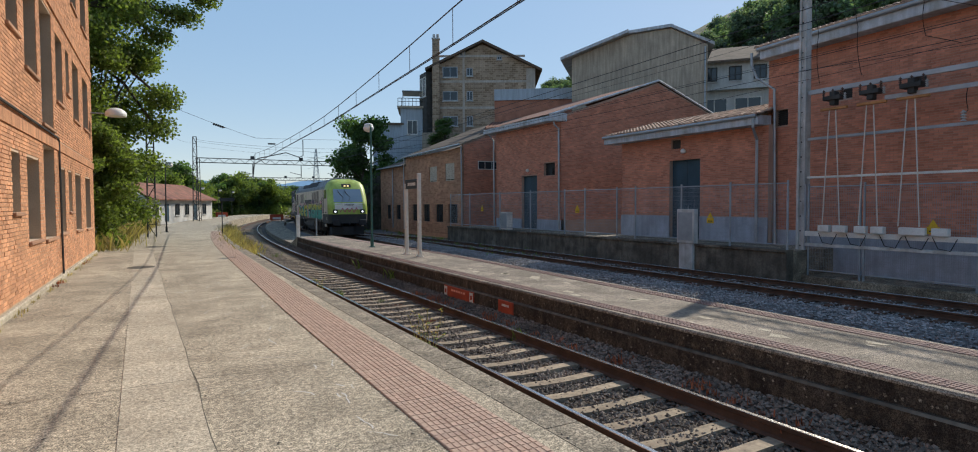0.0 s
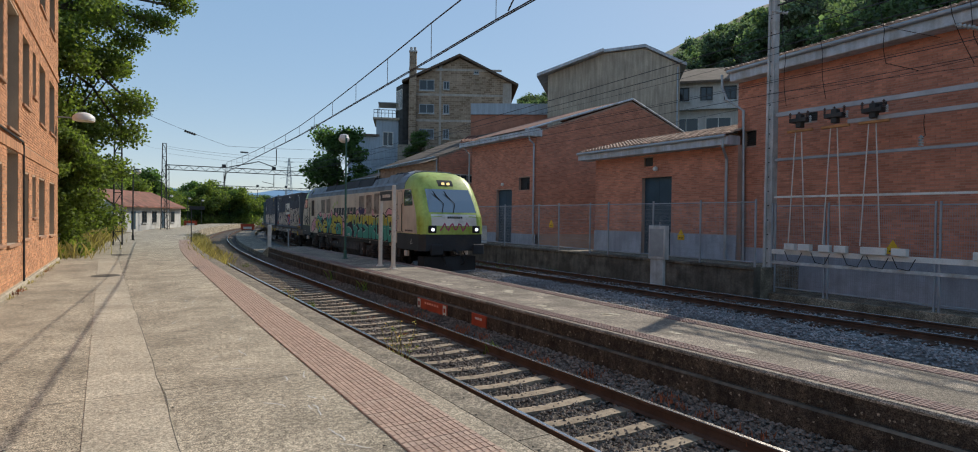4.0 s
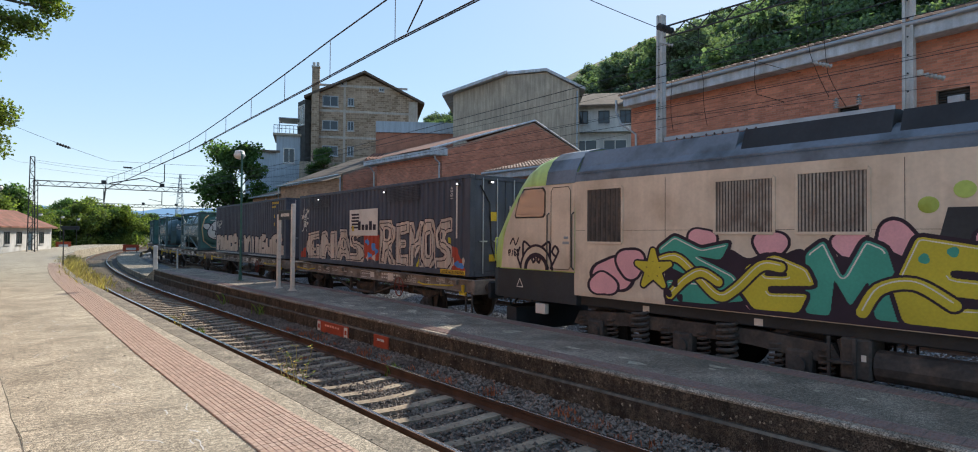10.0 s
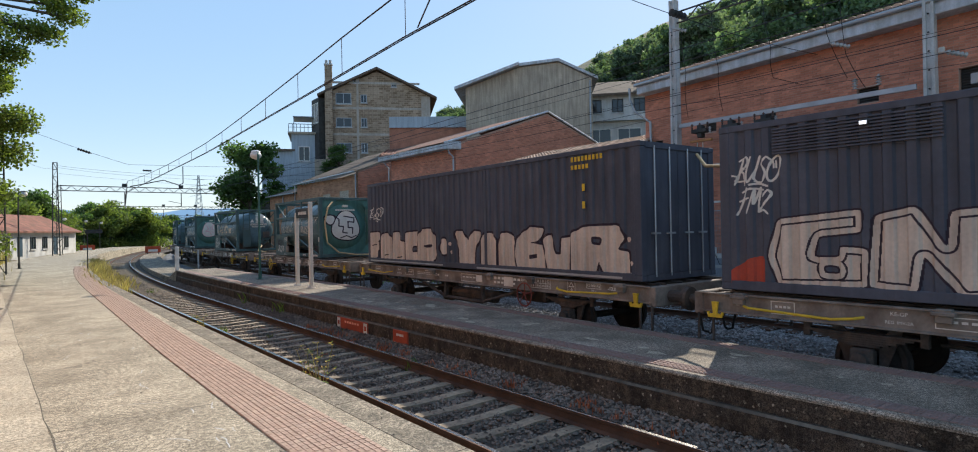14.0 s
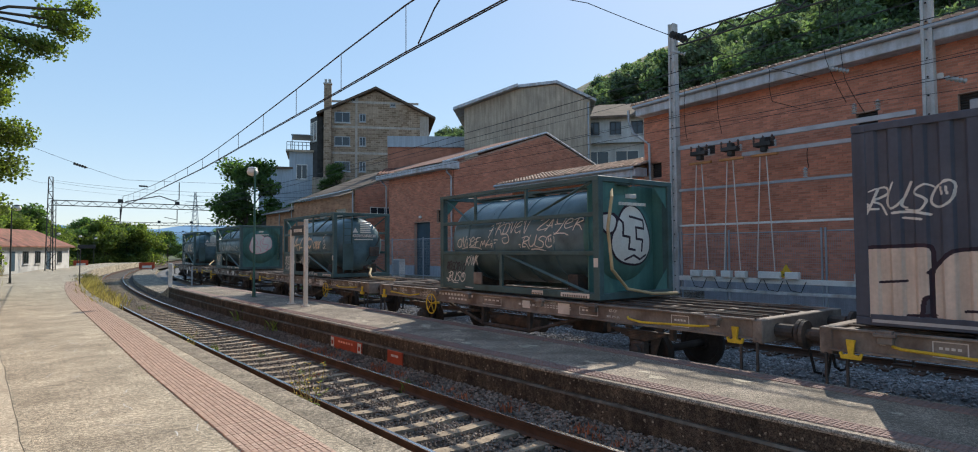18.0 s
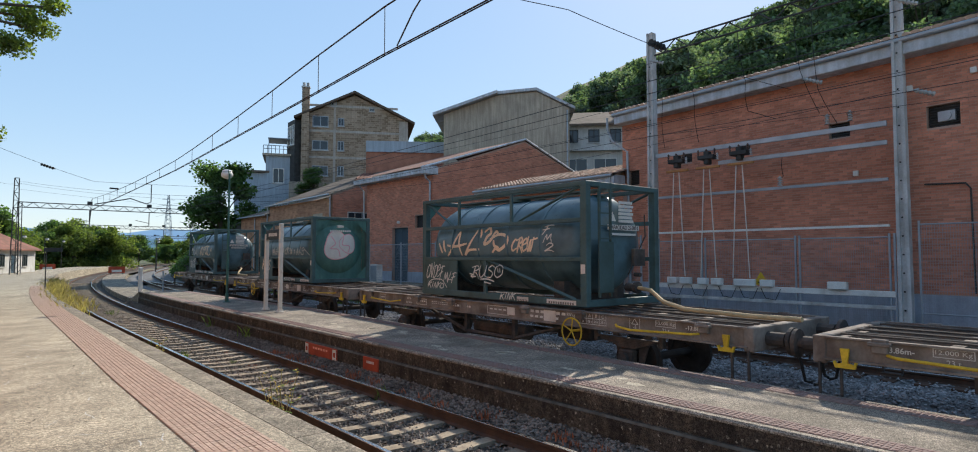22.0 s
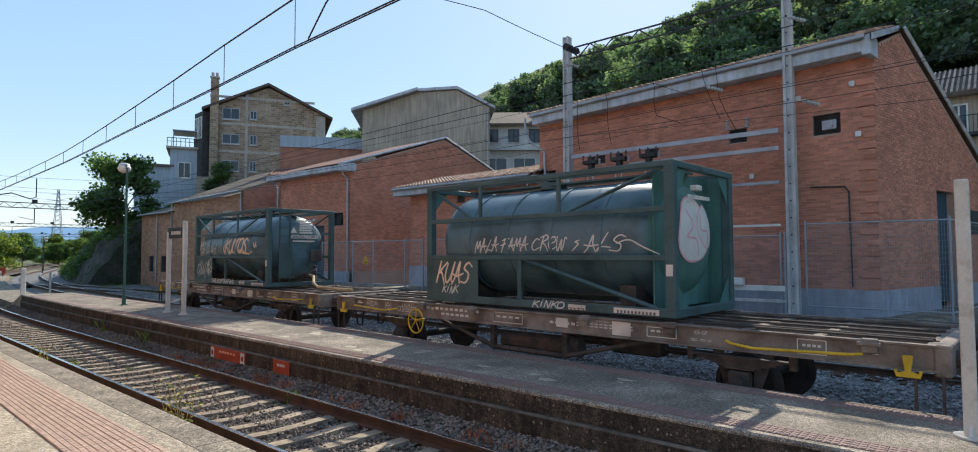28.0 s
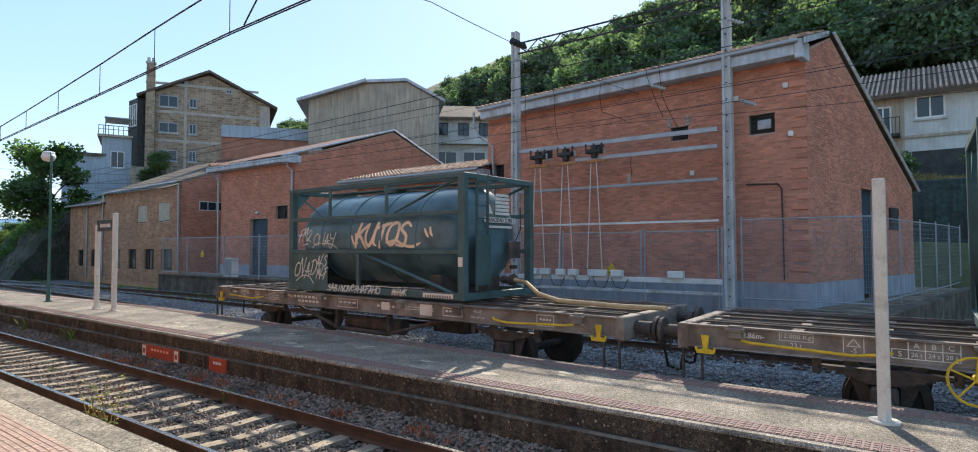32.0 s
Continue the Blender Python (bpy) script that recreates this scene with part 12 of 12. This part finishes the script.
        sw("0,5 10,3", 1.75, 1.4, 1.36, 1.44, x=X)
        tg("REGORIO", 2.7, 1.8, 1.85, 2.1, SPRAY_K, x=X + 0.016)
    if k == 3:
        tg('"', 2.3, 1.95, 2.55, 2.86, SPRAY_O, 0.036)
        tg("A", 1.8, 1.1, 2.52, 3.14, SPRAY_O, 0.036)
        tg("L", 1.02, 0.5, 2.52, 3.12, SPRAY_O, 0.036)
        tg("'", 0.6, 0.38, 2.80, 3.14, SPRAY_O, 0.036)
        sw("0,9 1.6,10.6 2.6,8.6 1.4,6.4 0.2,3.6 2.6,5 4.6,8.8 6,8|2.8,5.4 6.4,7.4 10,6.8 10,3.4 7,1 5,1.4 3.6,-0.4|4.2,4.4 4.8,2.4 6.4,1.6", 0.32, -0.5, 2.54, 3.12, SPRAY_O, 0.042)
        tg("CREW", -0.7, -1.42, 2.54, 2.86, SPRAY_O, 0.026)
        sw("0,4 10,8", -1.36, -1.58, 2.76, 2.88, SPRAY_O, 0.022)
        for i, ch in enumerate("FM2"):
            tg(ch, -1.72 - 0.05 * i, -1.96 - 0.05 * i, 2.96 - 0.2 * i, 3.14 - 0.2 * i)
        tg("ONDEF", 2.8, 2.0, 1.82, 2.2, x=X + 0.016)
        tg("MLF", 1.98, 1.45, 1.72, 1.98, x=X + 0.016)
        sw("0,0 2,7 5,9 8,7 10,-2", 2.75, 1.85, 1.60, 1.80, x=X + 0.016)
        tg("KINKO", 2.75, 2.0, 1.53, 1.68, x=X + 0.016)
        tg("RUSO", 0.75, -0.45, 1.88, 2.18, x=X + 0.002)
        tg("KINK", -0.35, -0.88, 1.38, 1.52, x=X)
    if k == 4:
        tg("MALA", 1.5, 0.85, 2.44, 2.72)
        tg("FAMA", 0.75, 0.05, 2.46, 2.72)
        tg("CREW", -0.05, -0.85, 2.46, 2.74)
        sw("0,0 4,6 2,8 5,9", -1.0, -1.35, 2.44, 2.66)
        tg("ALS", -1.3, -2.1, 2.44, 2.74)
        sw("0,7 3,9 6,5 10,0", -1.95, -2.75, 2.36, 2.66)
        tg("KUAS", 2.66, 1.6, 1.78, 2.24, SPRAY_O, 0.026, x=X + 0.016)
        tg("KINK", 2.5, 2.0, 1.55, 1.70, x=X + 0.016)
        tg("KINKO", -0.1, -0.85, 1.37, 1.5, x=X)
    if k == 5:
        tg('"', 0.55, 0.28, 2.5, 2.75, SPRAY_O, 0.034)
        tg("KUTOS", 0.35, -1.45, 2.45, 2.98, SPRAY_O, 0.044)
        sw("0,5 3,7 5,2 8,0 10,4", -0.7, -1.75, 2.42, 2.62, SPRAY_O, 0.036)
        tg('"', -1.85, -2.15, 2.66, 2.86, SPRAY_O, 0.034)
        tg("FM2", 2.62, 2.1, 2.6, 2.92)
        sw("0,3 5,5 10,8", 2.5, 2.25, 2.46, 2.52)
        tg("ONAY", 2.0, 1.15, 2.48, 2.78)
        sw("0,2 2,8 5,9 8,6 10,-3", 2.1, 1.0, 2.36, 2.54)
        tg("ONAD", 2.75, 1.85, 1.72, 2.12, x=X + 0.016)
        sw("0,0 3,8 6,8 8,0 8.4,-2", 2.7, 1.8, 1.56, 1.74, x=X + 0.016)
        tg("ALS", 1.82, 1.4, 1.98, 2.28, x=X + 0.016)
        tg("MLF", 1.82, 1.4, 1.68, 1.96, x=X + 0.016)
        tg("SABINONERHAFAHO", 1.35, -0.55, 1.37, 1.52, x=X)
        tg("KINK", -0.95, -1.4, 1.37, 1.5, x=X)
    if plain:
        w = Wall(-1.0, 1.0, 1.9, 3.6, k, 0.014, 0.008)
        if k == 2:
            w.blob(0.05, 2.72, 0.66, 0.72, [(1.0, 2), (0.93, 1)])
            w.blob(-0.66, 3.05, 0.24, 0.26, [(1.0, 2), (0.78, 1)])
            w.line([(-0.5, 3.25), (-0.28, 3.05), (-0.3, 2.75), (-0.1, 2.72), (-0.12, 2.45), (0.08, 2.42)], [(0.028, 2)], False)
            w.line([(-0.05, 3.2), (0.42, 3.12), (0.40, 2.92), (0.12, 2.95), (0.12, 2.68), (0.34, 2.66), (0.33, 2.4)], [(0.028, 2)], False)
            w.line([(-0.2, 2.2), (0.05, 2.3), (0.3, 2.2), (0.52, 2.3)], [(0.025, 2)], False)
        else:
            w.blob(-0.1, 2.85, 0.55, 0.62, [(1.0, 3), (0.94, 1)])
            w.blob(0.32, 2.95, 0.36, 0.42, [(1.0, 3), (0.92, 1)])
            w.line([(-0.35, 3.25), (-0.2, 2.95), (-0.4, 2.75), (-0.1, 2.7), (0.0, 2.4)], [(0.02, 3)])
            w.line([(0.15, 3.2), (0.1, 2.9), (0.4, 2.85), (0.35, 2.6)], [(0.02, 3)])
        w.build(c, 0, {1: (SPRAY_W, "pale sprayed mural"), 2: (SPRAY_K, "dark sprayed outline"), 3: (SPRAY_P, "pink sprayed outline")}, "mural", True, on_dome)
    return c


# place of the first wagon's middle along the line, by time
RUN = [(0, 71.97), (1, 66.8), (2, 61.5), (3.25, 54.65), (4.5, 47.6), (5, 44.75), (5.5, 41.93), (6, 39.07), (6.5, 36.17), (7, 33.36), (7.5, 30.58), (8, 27.78), (8.5, 25.21), (9, 22.73), (9.5, 20.33), (10, 17.97), (10.5, 15.51), (11, 13.17), (11.5, 10.71), (12, 8.3), (12.5, 5.92), (13, 3.57), (13.5, 1.31), (14, -0.95), (14.5, -3.11), (15.5, -7.4), (16.5, -11.24), (17, -13.08), (17.5, -15.03), (18, -16.79), (18.5, -18.67), (19, -20.5), (19.5, -22.32), (20, -24.13), (20.5, -25.86), (21, -27.49), (21.5, -29.23), (22, -30.89), (22.5, -32.53), (23, -34.08), (23.5, -35.7), (24, -37.26), (24.5, -38.76), (25.5, -41.55), (26.5, -44.4), (27, -45.79), (27.5, -47.12), (28, -48.47), (28.5, -49.82), (29, -51.19), (29.5, -52.52), (30, -53.74), (30.5, -55.06), (31, -56.42), (31.5, -57.72), (32, -59.06)]
PITCH = 13.86
train = []


def lower(ob):
    """Brings a vehicle from its drawn heights to its loading height over the rail: 0 stays, the deck and all above close up on mid height."""
    def h(z):
        return np.where(z < 0.9, z * 1.0989, 2.43 + (z - 2.43) * 0.94)
    for c in ob.children_recursive:
        if c.type != "MESH" or c.name.startswith(("wheel", "axle")) and not c.name.startswith("axle_"):
            continue
        n = len(c.data.vertices)
        co = np.empty(n * 3)
        c.data.vertices.foreach_get("co", co)
        co = co.reshape(n, 3)
        if c.matrix_basis.translation.z:
            c.matrix_basis.translation.z = float(h(np.array(c.matrix_basis.translation.z)))
        else:
            co[:, 2] = h(co[:, 2])
            c.data.vertices.foreach_set("co", co.ravel())


def build_train():
    train.append((build_locomotive(), -18.39, 6.0))
    for k in range(6):
        train.append((build_wagon(k), k * PITCH, 4.0))
        train.append((build_box(k) if k < 2 else build_tank(k), k * PITCH, 4.0))
    for ob, off, half in train:
        lower(ob)


build_train()


def motions():
    for ob, off, half in train:
        walk(ob, [(t, track_pose(s + off, half)) for t, s in RUN])
    ts, ss = np.array(RUN).T
    for ob, y, r in turning:
        rows = []
        for k in range(321):
            t = k * 0.1
            a = math.degrees((ss[0] - float(np.interp(t, ts, ss))) / r)
            rows.append((t, pose(0, y, r, a, 0, 0)))
        walk(ob, rows)


motions()
